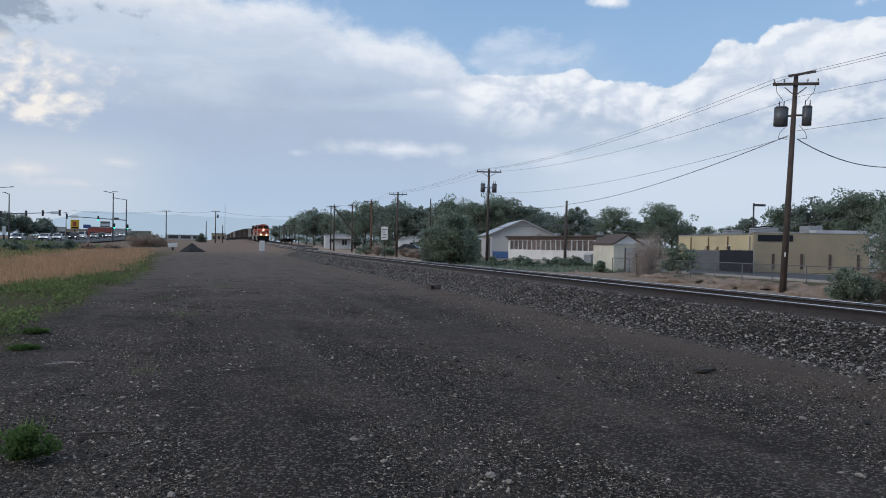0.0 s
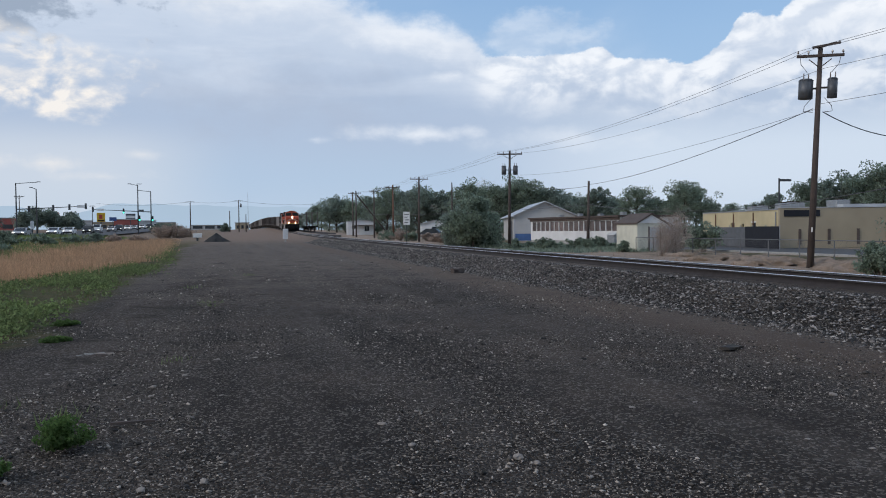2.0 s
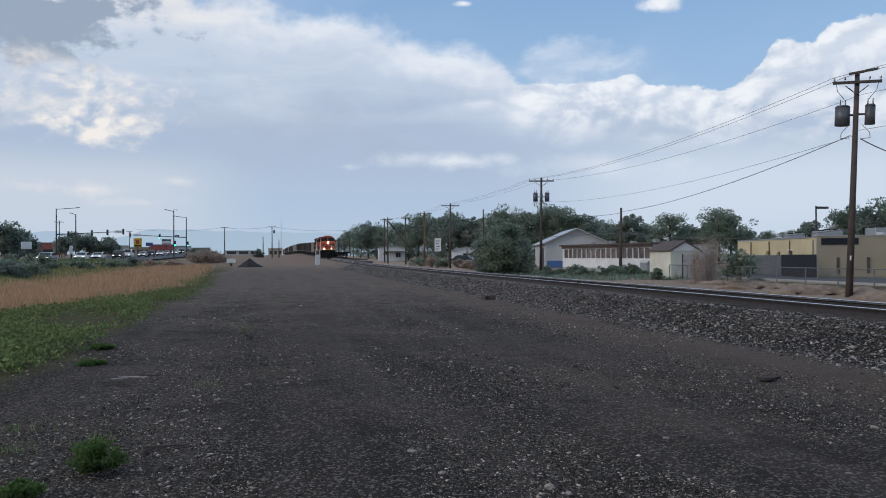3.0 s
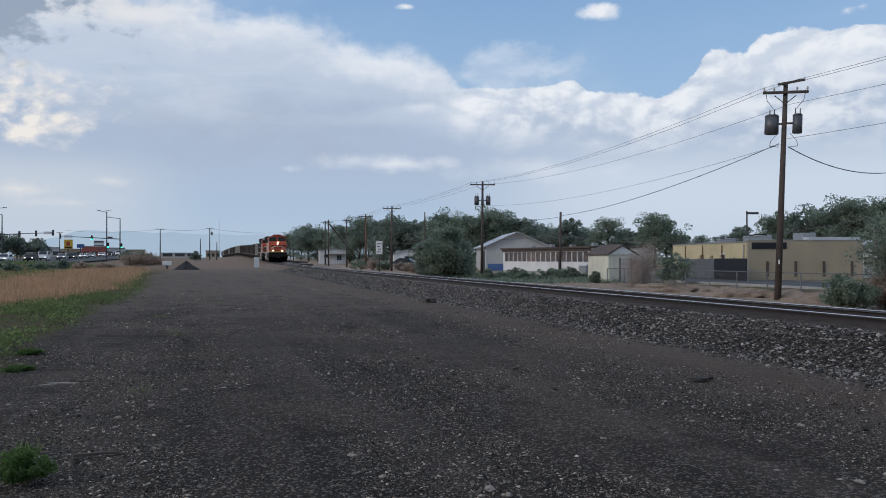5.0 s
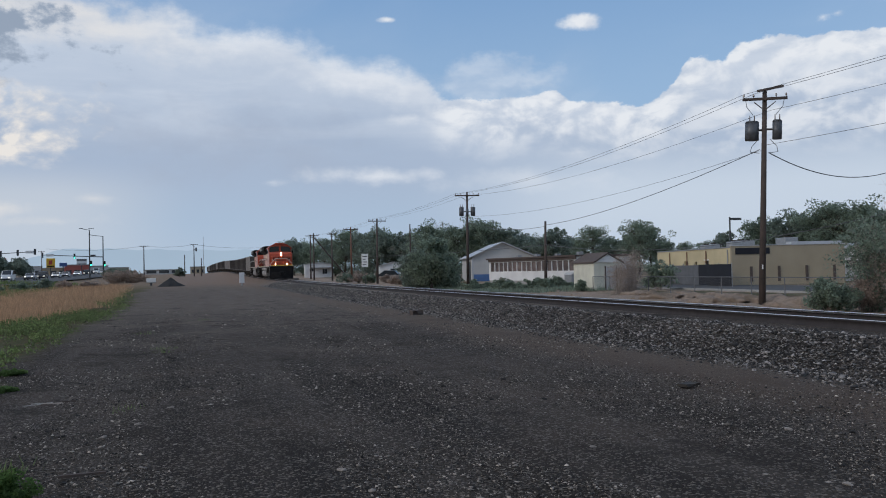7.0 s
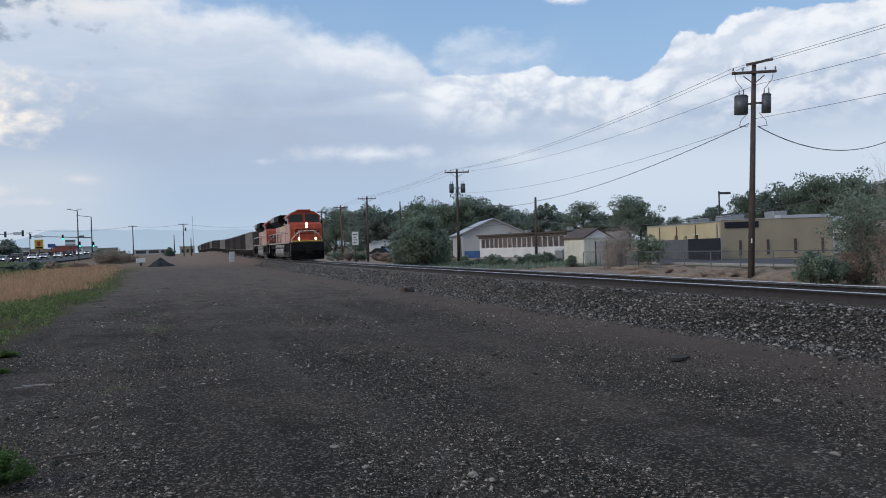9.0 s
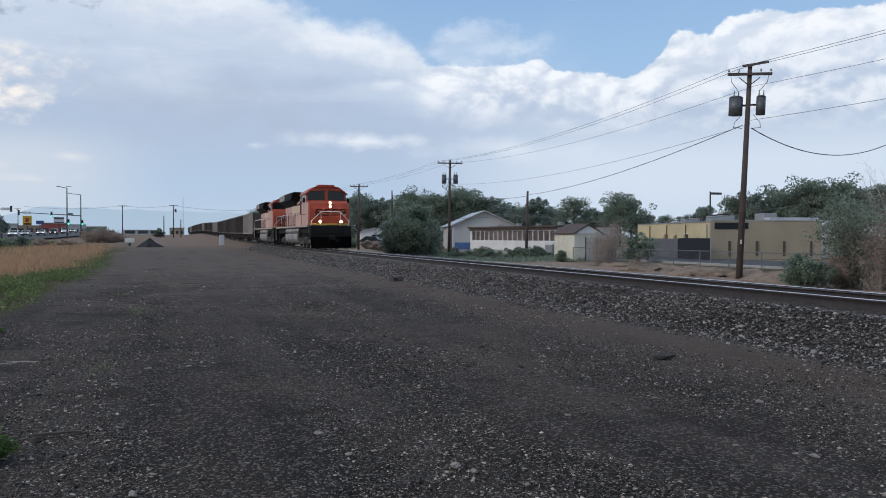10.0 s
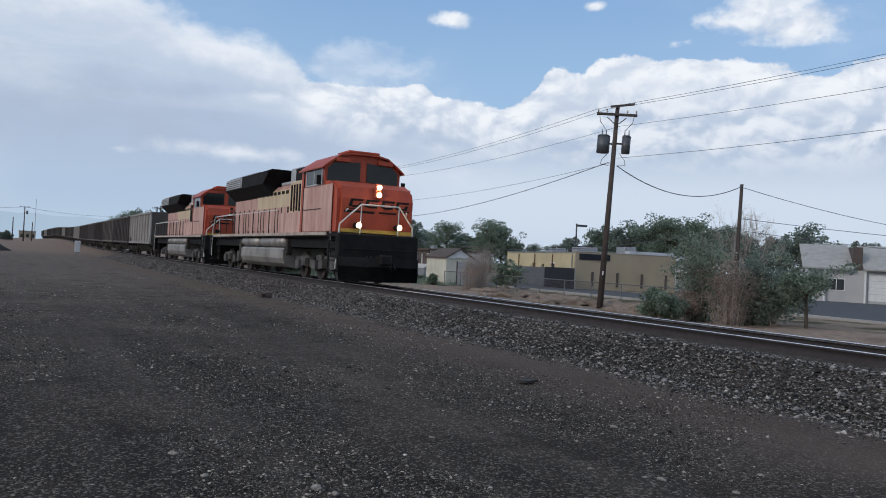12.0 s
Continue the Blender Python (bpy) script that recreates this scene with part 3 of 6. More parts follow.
def build_ballast_stones():
    rng = np.random.default_rng(21)
    n = 95000
    y = 1.0 + 94 * rng.uniform(0, 1, n) ** 1.9
    u = np.where(rng.uniform(0, 1, n) < 0.14, rng.normal(-0.12, 0.2, n).clip(-0.7, 0.3), rng.uniform(-0.05, 1.18, n))
    off = -3.0 + 1.35 * u
    x = track_x(y) + off + rng.normal(0, 0.05, n)
    prof = np.interp(off, [-4.2, -3.15, -2.85, -1.65, -1.3], [-0.58, -0.58, -0.55, -0.17, -0.16])
    z = RAIL_Z + prof + rise(y)
    size = np.clip(rng.lognormal(math.log(0.0175), 0.36, n), 0.009, 0.055) * (1 + y * 0.009)
    ob = new("ballast_stones", stones_mesh("ballast_stones", x, y, z + size * 0.2, size, BALLAST, 22))
    tagged(ob, "crushed grey ballast stones on the track shoulder", "ballast", kind="stuff")
    n = 9000
    y = 2 + 60 * rng.uniform(0, 1, n) ** 1.6
    x = track_x(y) + rng.uniform(-1.4, 1.4, n)
    z = RAIL_Z - 0.2 + rise(y)
    size = rng.uniform(0.02, 0.05, n)
    ob = new("crib_stones", stones_mesh("crib_stones", x, y, z, size, BALLAST, 23))
    tagged(ob, "grey ballast stones between the ties", "ballast", kind="stuff")


build_ballast_stones()


# ---- train ----
def wheelset(parent, y, r=0.53, name="wheelset"):
    bm = bmesh.new()
    for s in (-1, 1):
        tube(bm, (s * 0.70, 0, 0), (s * 0.80, 0, 0), r, seg=24)
        tube(bm, (s * 0.80, 0, 0), (s * 0.83, 0, 0), r * 0.55, r * 0.3, seg=12)
        tube(bm, (s * 0.66, 0, 0), (s * 0.70, 0, 0), r + 0.03, seg=24)
    tube(bm, (-0.7, 0, 0), (0.7, 0, 0), 0.09, seg=8)
    return part(name, bm, DARKSTEEL, parent, "", False, pose(0, y, r))


def truck(parent, y, axles, span, mat=TRUCKGREY):
    """Bogie frame about y."""
    bm = bmesh.new()
    h = span / 2
    for s in (-1, 1):
        side_prism(bm, [(y - h - 0.55, 0.62), (y - h - 0.45, 0.86), (y - h * 0.5, 0.92), (y - h * 0.3, 0.72), (y + h * 0.3, 0.72), (y + h * 0.5, 0.92), (y + h + 0.45, 0.86), (y + h + 0.55, 0.62), (y + h + 0.2, 0.48), (y + h * 0.6, 0.52), (y, 0.38), (y - h * 0.6, 0.52), (y - h - 0.2, 0.48)], s * 0.92 - 0.08, s * 0.92 + 0.08)
    for i in range(axles):
        ay = y - h + span * i / (axles - 1)
        for s in (-1, 1):
            box(bm, s * 1.02 - 0.12, s * 1.02 + 0.12, ay - 0.19, ay + 0.19, 0.36, 0.74, 0.03)
    box(bm, -0.9, 0.9, y - 0.3, y + 0.3, 0.6, 0.95)
    t = part("bogie_frame", bm, mat, parent)
    for s in (-1, 1):
        for i in range(axles - 1):
            ay = y - h + span * (i + 0.5) / (axles - 1)
            for k in (-0.14, 0.14):
                part("bogie_spring", tubed((s * 1.0, ay + k, 0.48), (s * 1.0, ay + k, 0.82), 0.085, seg=8), DARKSTEEL, t)
    return t


LOCO_L = 22.2


def locomotive():
    """Front coupler at y = 0, rear at LOCO_L; runs towards -y."""
    lo = thing("diesel_locomotive", "orange diesel freight locomotive with lit headlights and black pilot", "locomotive", "locomotives of the coal train")
    # frame and deck
    bm = boxed(-1.50, 1.50, 0.9, 21.4, 1.62, 1.76, 0.02)
    box(bm, -1.25, 1.25, 1.2, 21.0, 1.22, 1.62)
    part("underframe", bm, BLACK, lo)
    for s in (-1, 1):
        part("side_sill", boxed(s * 1.51 - 0.02, s * 1.51 + 0.02, 1.9, 20.6, 1.68, 1.80), SILLCREAM, lo, "pale sill stripe")
    for y0 in (4.3, 17.15):
        truck(lo, y0, 3, 4.1)
    for y in (2.25, 4.3, 6.35, 15.1, 17.15, 19.2):
        wheelset(lo, y)
    # fuel tank, air reservoirs
    bm = prism(bmesh.new(), [(-1.40, 1.18), (-1.48, 1.10), (-1.48, 0.74), (-1.40, 0.52), (-1.22, 0.39), (-1.0, 0.34), (1.0, 0.34), (1.22, 0.39), (1.40, 0.52), (1.48, 0.74), (1.48, 1.10), (1.40, 1.18)], 7.1, 14.2)
    part("fuel_tank", bm, SILVER, lo, "dirty silver fuel tank")
    for s in (-1, 1):
        for a, b in ((7.35, 11.0), (11.4, 14.3)):
            bm = tubed((s * 1.24, a, 1.42), (s * 1.24, b, 1.42), 0.225, seg=14)
            part("air_reservoir", bm, SILVER, lo, "grey air reservoir cylinder", True)
        part("equipment_box", boxed(s * 1.3 - 0.15, s * 1.3 + 0.15, 14.4, 14.75, 0.75, 1.55, 0.03), DARKSTEEL, lo)
        part("equipment_box", boxed(s * 1.3 - 0.12, s * 1.3 + 0.12, 6.85, 7.05, 0.9, 1.5, 0.03), DARKSTEEL, lo)
    # pilot and plough
    bm = boxed(-1.52, 1.52, 0.62, 0.98, 0.85, 1.76, 0.04)
    part("pilot", bm, BLACK, lo)
    bm = bmesh.new()
    vs = [bm.verts.new(p) for p in ((-1.55, 0.62, 0.95), (0, 0.42, 0.95), (1.55, 0.62, 0.95), (1.5, 0.5, 0.12), (0, 0.05, 0.12), (-1.5, 0.5, 0.12))]
    bm.faces.new((vs[0], vs[1], vs[4], vs[5]))
    bm.faces.new((vs[1], vs[2], vs[3], vs[4]))
    bmesh.ops.solidify(bm, geom=bm.faces[:], thickness=0.06)
    part("plough", bm, BLACK, lo)
    bm = boxed(-0.16, 0.16, 0.0, 0.75, 0.75, 1.0, 0.04)
    box(bm, -0.22, 0.22, -0.08, 0.18, 0.70, 1.06, 0.05)
    part("coupler", bm, BLACK, lo)
    bm = boxed(-0.16, 0.16, 21.3, 22.2, 0.75, 1.0, 0.04)
    box(bm, -1.5, 1.5, 21.2, 21.5, 0.7, 1.76, 0.03)
    part("rear_pilot", bm, BLACK, lo)
    for s in (-1, 1):
        bm = bmesh.new()
        for i, z in enumerate((0.42, 0.78, 1.14, 1.46)):
            box(bm, s * 1.36 - 0.2, s * 1.36 + 0.2, 1.0 + i * 0.05, 1.45 + i * 0.03, z, z + 0.035)
        box(bm, s * 1.16 - 0.015, s * 1.16 + 0.015, 0.98, 1.6, 0.4, 1.6)
        box(bm, s * 1.54 - 0.015, s * 1.54 + 0.015, 1.5, 1.62, 0.4, 1.6)
        part("step_ladder", bm, BLACK, lo)
        bm = bmesh.new()
        for i, z in enumerate((0.42, 0.78, 1.14, 1.46)):
            box(bm, s * 1.36 - 0.2, s * 1.36 + 0.2, 20.5, 20.95, z, z + 0.035)
        box(bm, s * 1.16 - 0.015, s * 1.16 + 0.015, 20.4, 20.98, 0.4, 1.6)
        part("step_ladder", bm, BLACK, lo)
    # nose and cab
    bm = bmesh.new()
    outline = [(1.02, 1.80), (0.98, 3.0), (1.12, 3.42), (1.62, 3.62), (2.45, 3.66), (2.45, 1.80)]
    side_prism(bm, outline, -1.46, 1.46)
    es = [e for e in bm.edges if abs(e.verts[0].co.x - e.verts[1].co.x) < 1e-4 and min(v.co.y for v in e.verts) < 1.7 and max(v.co.y for v in e.verts) < 1.7]
    bmesh.ops.bevel(bm, geom=es, offset=0.13, segments=2, affect="EDGES")
    part("nose", bm, ORANGE, lo, "orange rounded nose")
    bm = prism(bmesh.new(), [(-1.50, 1.80), (1.50, 1.80), (1.50, 4.16), (1.34, 4.32), (0.92, 4.62), (0.5, 4.70), (-0.5, 4.70), (-0.92, 4.62), (-1.34, 4.32), (-1.50, 4.16)], 2.46, 5.05)
    cab = part("cab", bm, ORANGE, lo, "orange crew cab")
    bm = prism(bmesh.new(), [(-1.62, 4.12), (-1.62, 4.17), (-1.37, 4.38), (-0.94, 4.68), (-0.5, 4.77), (0.5, 4.77), (0.94, 4.68), (1.37, 4.38), (1.62, 4.17), (1.62, 4.12), (1.34, 4.325), (0.92, 4.625), (0.5, 4.705), (-0.5, 4.705), (-0.92, 4.625), (-1.34, 4.325)], 2.30, 5.10)
    part("cab_roof", bm, ORANGE, cab, "orange angled cab roof")
    part("antenna_box", boxed(-0.62, 0.62, 2.4, 3.6, 4.77, 4.87, 0.03), ORANGE, cab)
    for s in (-1, 1):
        bm = bmesh.new()
        vs = [bm.verts.new(p) for p in ((s * 0.13, 2.45, 3.74), (s * 1.40, 2.45, 3.66), (s * 1.38, 2.45, 4.16), (s * 1.14, 2.45, 4.36), (s * 0.13, 2.45, 4.44))]
        bm.faces.new(vs)
        r = bmesh.ops.extrude_face_region(bm, geom=bm.faces[:])
        bmesh.ops.translate(bm, verts=[v for v in r["geom"] if isinstance(v, bmesh.types.BMVert)], vec=(0, -0.02, 0))
        bmesh.ops.recalc_face_normals(bm, faces=bm.faces[:])
        part("windscreen", bm, LOCOGLASS, cab, "dark windscreen pane")
        x = s * 1.505
        for y0, y1 in ((2.68, 3.45), (3.56, 4.35)):
            part("side_window", boxed(x - 0.02, x + 0.02, y0, y1, 3.58, 4.12, 0.015), LOCOGLASS, cab, "dark cab side window")
        bm = boxed(x - 0.03, x + 0.03, 2.6, 4.44, 3.52, 3.58)
        box(bm, x - 0.03, x + 0.03, 2.6, 4.44, 4.12, 4.17)
        for yy in (2.6, 3.46, 4.36):
            box(bm, x - 0.03, x + 0.03, yy, yy + 0.08, 3.58, 4.12)
        part("window_frame", bm, GREYROOF, cab)
        part("cab_side_panel", boxed(s * 1.51 - 0.012, s * 1.51 + 0.012, 1.5, 4.66, 1.82, 3.50, 0.01), FADED_SHEEN, cab, "faded orange cab side panel")
        part("cab_door_seam", boxed(s * 1.515 - 0.012, s * 1.515 + 0.012, 4.66, 4.74, 1.82, 4.1), BLACK, cab)
        part("panel_joint", boxed(s * 1.517 - 0.012, s * 1.517 + 0.012, 2.6, 4.6, 2.62, 2.66), DARKSTEEL, cab)
        part("mirror", boxed(s * 1.68 - 0.08, s * 1.68 + 0.08, 2.5, 2.56, 3.5, 3.85, 0.01), BLACK, cab)
        # number boards beside the nose top
        part("marker_box", boxed(s * 0.85 - 0.28, s * 0.85 + 0.28, 2.30, 2.45, 4.40, 4.56, 0.01), ORANGE, cab)
    bm = boxed(-0.13, 0.13, 0.87, 1.02, 3.04, 3.57, 0.03)
    case = part("headlight_case", bm, ORANGE, lo)
    for z in (3.17, 3.44):
        part("headlight", tubed((0, 0.82, z), (0, 0.87, z), 0.075, seg=16), HEADLIGHT, case, "lit white headlight")
    for s in (-1, 1):
        d = part("ditch_light_case", tubed((s * 0.78, 0.72, 2.05), (s * 0.78, 0.98, 2.05), 0.11, seg=14), BLACK, lo)
        part("ditch_light", tubed((s * 0.78, 0.66, 2.05), (s * 0.78, 0.73, 2.05), 0.085, seg=16), DITCHLIGHT, d, "lit amber ditch light")
    part("yellow_stripe", boxed(-1.42, 1.42, 0.955, 1.0, 1.80, 1.93), YELLOW, lo, "yellow stripe along the nose foot")
    # slanted emblem of plain black blocks and bars across the nose
    def slant(bm, x0, x1, z0, z1):
        k = 0.3
        a = [bm.verts.new((x + k * (z - 2.5), 0.976, z)) for x, z in ((x0, z0), (x1, z0), (x1, z1), (x0, z1))]
        bm.faces.new(a)
    for x0 in (-1.15, -0.55, 0.06, 0.62):
        bm = bmesh.new()
        x1 = x0 + 0.48
        slant(bm, x0, x1, 2.92, 2.99)
        slant(bm, x0, x0 + 0.12, 2.72, 2.92)
        slant(bm, x1 - 0.12, x1, 2.70, 2.86)
        slant(bm, x0 + 0.12, x1 - 0.12, 2.69, 2.76)
        part("emblem_block", bm, BLACK, lo)
    for x0, x1, z0, z1 in ((-1.25, -0.1, 2.50, 2.58), (0.05, 0.75, 2.52, 2.58), (-1.2, -0.75, 2.62, 2.66), (0.8, 1.2, 2.62, 2.67)):
        bm = bmesh.new()
        slant(bm, x0, x1, z0, z1)
        part("emblem_bar", bm, BLACK, lo)
    # hood
    bm = prism(bmesh.new(), [(-0.98, 1.76), (0.98, 1.76), (0.98, 3.75), (0.80, 3.95), (-0.80, 3.95), (-0.98, 3.75)], 5.05, 17.95)
    hood = part("hood", bm, FADED_SHEEN, lo, "faded orange engine hood")
    for s in (-1, 1):
        x = s * 0.985
        for i in range(10):
            y = 8.4 + i * 0.94
            part("hood_door", boxed(x - 0.018, x + 0.018, y + 0.03, y + 0.88, 1.95, 2.95, 0.008), FADED_SHEEN, hood)
        for i in range(11):
            y = 8.4 + i * 0.94
            part("door_seam", boxed(x - 0.022, x + 0.022, y - 0.08, y + 0.035, 1.85, 3.02), BLACK, hood)
        part("upper_panel", boxed(x - 0.025, x + 0.025, 7.5, 13.3, 2.96, 3.74, 0.01), CREAM, hood, "pale yellow hood panel")
        for i in range(6):
            y = 5.35 + i * 0.36
            part("filter_slot", boxed(s * 1.22 - 0.02, s * 1.22 + 0.02, y, y + 0.12, 2.68 + 0.04 * (i % 2), 3.80), BLACK, hood)
        part("walkway_cabinet", boxed(min(s * 0.98, s * 1.49), max(s * 0.98, s * 1.49), 5.06, 8.1, 1.78, 2.62, 0.03), FADED_SHEEN, lo, "faded orange walkway cabinet")
    bm = prism(bmesh.new(), [(-1.2, 2.6), (1.2, 2.6), (1.2, 3.9), (1.0, 4.12), (-1.0, 4.12), (-1.2, 3.9)], 5.06, 7.5)
    part("filter_housing", bm, CREAM, hood, "pale yellow air filter housing")
    bm = boxed(-1.14, 1.14, 5.15, 7.7, 3.9, 4.52, 0.04)
    part("blower_box", bm, GREYROOF, hood)
    for s in (-1, 1):
        part("blower_grille", boxed(s * 1.15 - 0.02, s * 1.15 + 0.02, 5.3, 6.9, 3.98, 4.46), BLACK, hood)
        for i in range(9):
            part("lettering_bar", boxed(s * 1.02 - 0.012, s * 1.02 + 0.012, 7.7 + i * 0.62, 8.05 + i * 0.62, 3.54, 3.68), BLACK, hood)
        part("end_cabinet", boxed(min(s * 0.3, s * 0.97), max(s * 0.3, s * 0.97), 17.96, 18.2, 1.9, 3.2), DARKSTEEL, hood)
    part("hood_roof", boxed(-0.86, 0.86, 7.75, 10.0, 3.95, 4.10, 0.04), GREYROOF, hood, "weathered grey hood roof")
    part("exhaust_stack", boxed(-0.3, 0.3, 8.3, 9.5, 4.10, 4.34, 0.03), BLACK, hood)
    # radiator wings flare out over the rear of the hood; their front ends are cut back below
    bm = prism(bmesh.new(), [(-0.98, 3.55), (0.98, 3.55), (1.52, 4.06), (1.52, 4.60), (1.36, 4.68), (-1.36, 4.68), (-1.52, 4.60), (-1.52, 4.06)], 9.8, 18.0)
    for v in bm.verts:
        if v.co.y < 10 and v.co.z < 4.3:
            v.co.y += 0.9
    rad = part("radiator_housing", bm, BLACK, hood, "dark flared radiator housing")
    part("radiator_grille", boxed(-1.34, 1.34, 12.2, 17.9, 4.685, 4.72), GREYROOF, rad)
    for s in (-1, 1):
        part("radiator_louvre", boxed(s * 1.53 - 0.012, s * 1.53 + 0.012, 14.6, 17.9, 4.12, 4.60), GREYROOF, rad, "pale grey radiator side louvre")
        for k in range(4):
            part("louvre_slat", boxed(s * 1.55 - 0.01, s * 1.55 + 0.01, 14.65, 17.85, 4.18 + k * 0.1, 4.20 + k * 0.1), DARKSTEEL, rad)
    # railings
    for s in (-1, 1):
        x = s * 1.47
        for y in [8.2 + i * 1.36 for i in range(10)]:
            part("stanchion", tubed((x, y, 1.76), (x, y, 2.78), 0.02, seg=6), DARKSTEEL, lo)
        bm = tubed((x, 8.2, 2.78), (x, 20.5, 2.78), 0.02, seg=6)
        part("handrail", bm, RAILING, lo)
        bm = bmesh.new()
        p = [(s * 0.02, 0.66, 2.78), (s * 0.72, 0.66, 2.78), (s * 1.40, 0.92, 2.08), (s * 1.46, 1.0, 0.5)]
        for a, b in zip(p, p[1:]):
            tube(bm, a, b, 0.028, seg=6)
        p = [(s * 0.72, 0.70, 1.76), (s * 0.72, 0.66, 2.78)]
        for a, b in zip(p, p[1:]):
            tube(bm, a, b, 0.02, seg=6)
        p = [(x, 1.62, 0.45), (x, 1.62, 2.0), (s * 1.12, 0.9, 2.62)]
        for a, b in zip(p, p[1:]):
            tube(bm, a, b, 0.028, seg=6)
        part("front_handrail", bm, RAILING, lo, "white front handrail")
        bm = bmesh.new()
        p = [(s * 0.9, 18.4, 2.95), (x, 20.5, 2.78), (x, 21.0, 2.1), (x, 21.05, 0.6)]
        for a, b in zip(p, p[1:]):
            tube(bm, a, b, 0.022, seg=6)
        part("rear_handrail", bm, RAILING, lo)
    for x in (-0.45, -0.3, 0.3, 0.45):
        bm = bmesh.new()
        p = [(x, 0.6, 1.0), (x * 1.2, 0.35, 0.6), (x * 0.9, 0.45, 0.45)]
        for a, b in zip(p, p[1:]):
            tube(bm, a, b, 0.025, seg=6)
        part("air_hose", bm, RUBBER, lo)
    # uncoupling bar across the pilot
    part("uncoupling_bar", tubed((-1.3, 0.55, 1.22), (1.3, 0.55, 1.22), 0.02, seg=6), BLACK, lo)
    return lo


HOPPER_L = 16.1


def hopper(mat, label, n=13, ribmat=None, endmat=None):
    h = thing("coal_hopper_wagon", label, "rail wagon", "coal wagons of the train")
    a, b = 0.75, HOPPER_L - 0.75
    bm = side_prism(bmesh.new(), [(a, 1.9), (a, 3.72), (b, 3.72), (b, 1.9), (b - 1.6, 1.15), (a + 1.6, 1.15)], -1.50, 1.50)
    part("hopper_body", bm, mat, h)
    for s in (-1, 1):
        x = s * 1.55
        part("top_chord", boxed(x - 0.07, x + 0.07, a - 0.05, b + 0.05, 3.68, 3.84, 0.01), mat, h)
        part("side_sill", boxed(x - 0.06, x + 0.06, a, b, 1.12, 1.30, 0.01), mat, h)
        for i in range(n):
            y = a + 0.08 + (b - a - 0.16) * i / (n - 1)
            part("rib", boxed(x - 0.055, x + 0.055, y - 0.06, y + 0.06, 1.3, 3.68), ribmat or mat, h)
    for y in (a - 0.03, b - 0.01):
        bm = boxed(-1.56, 1.56, y, y + 0.04, 3.66, 3.82)
        box(bm, -0.12, 0.12, y, y + 0.05, 1.0, 3.66)
        box(bm, -1.5, 1.5, y, y + 0.05, 1.0, 1.3)
        for s in (-1, 1):
            tube(bm, (s * 1.4, y + 0.02, 1.0), (s * 1.4, y + 0.02, 3.7), 0.02, seg=5)
        part("end_frame", bm, endmat or mat, h)
        part("end_sheet", boxed(-1.49, 1.49, y + (0.012 if y < 4 else -0.002), y + (0.028 if y < 4 else 0.02), 1.9, 3.66), endmat or mat, h)
    bm = boxed(-0.3, 0.3, 0.35, HOPPER_L - 0.35, 0.85, 1.15)
    part("centre_sill", bm, BLACK, h)
    for k in range(4):
        y = 4.3 + k * 2.1
        bm = prism(bmesh.new(), [(-1.3, 1.15), (1.3, 1.15), (0.75, 0.45), (-0.75, 0.45)], y, y + 1.5)
        part("discharge_chute", bm, DARKSTEEL, h)
    bm = bmesh.new()
    bmesh.ops.create_grid(bm, x_segments=6, y_segments=26, size=0.5)
    for v in bm.verts:
        v.co = Vector((v.co.x * 2.9, HOPPER_L / 2 + v.co.y * (b - a - 0.2), 3.62 + 0.32 * (1 - (2 * v.co.x) ** 2) * (1 - abs(2 * v.co.y) ** 6) + random.uniform(-0.05, 0.05)))
    part("coal_load", bm, COAL, h, "heaped black coal load")
    for y in (2.0, HOPPER_L - 2.0):
        truck(h, y, 2, 1.78, DARKSTEEL)
        for k in (-0.89, 0.89):
            wheelset(h, y + k, 0.46)
    part("coupler", boxed(-0.14, 0.14, -0.1, 0.5, 0.75, 1.0, 0.03), DARKSTEEL, h)
    return h


SPEED, FRONT_12 = 16.1, 24.9


def on_track(y):
    """Pose of a vehicle whose front stands at y, its length averaged by the slope of the line."""
    y2 = y + 16.0
    x, x2, z, z2 = float(track_x(y)), float(track_x(y2)), float(rise(y)), float(rise(y2))
    return pose(x, y, RAIL_Z + z, math.degrees(math.atan2(z2 - z, y2 - y)), 0, -math.degrees(math.atan2(x2 - x, y2 - y)))


train = [(locomotive(), 0.0)]
train.append((copy_thing(train[0][0], on_track(FRONT_12 + LOCO_L)), LOCO_L))
tagged(train[1][0], "second orange diesel locomotive coupled behind the first")
for o in train[1][0].children_recursive:
    if o.name.startswith(("headlight.", "ditch_light.")):
        o.data = o.data.copy()
        o.data.materials[0] = LOCOGLASS
        tagged(o, "unlit lamp glass")
silver_car = hopper(ALUPANEL, "silver aluminium coal hopper wagon with ribbed sides", 9, ALU, RUSTY)
brown_car = hopper(RUSTY, "dark brown ribbed coal hopper wagon", 11)
grey_car = hopper(GREYCAR, "weathered grey ribbed coal hopper wagon", 9, None, RUSTY)
kinds = [silver_car, brown_car, grey_car, brown_car, grey_car, brown_car, brown_car, silver_car, silver_car, brown_car, grey_car, brown_car]
used = set()
for i in range(24):
    k = kinds[i % len(kinds)]
    off = 2 * LOCO_L + i * HOPPER_L
    ob = k if k not in used else copy_thing(k, on_track(FRONT_12 + off))
    used.add(k)
    train.append((ob, off))


# ---- beyond the railway: poles and wires ----
def polar(az, d):
    return d * math.sin(radians(az)), d * math.cos(radians(az))


def spot(x, y, rz=0.0, sink=0.0):
    return pose(x, y, ground_z(x, y) - sink, 0, 0, rz)


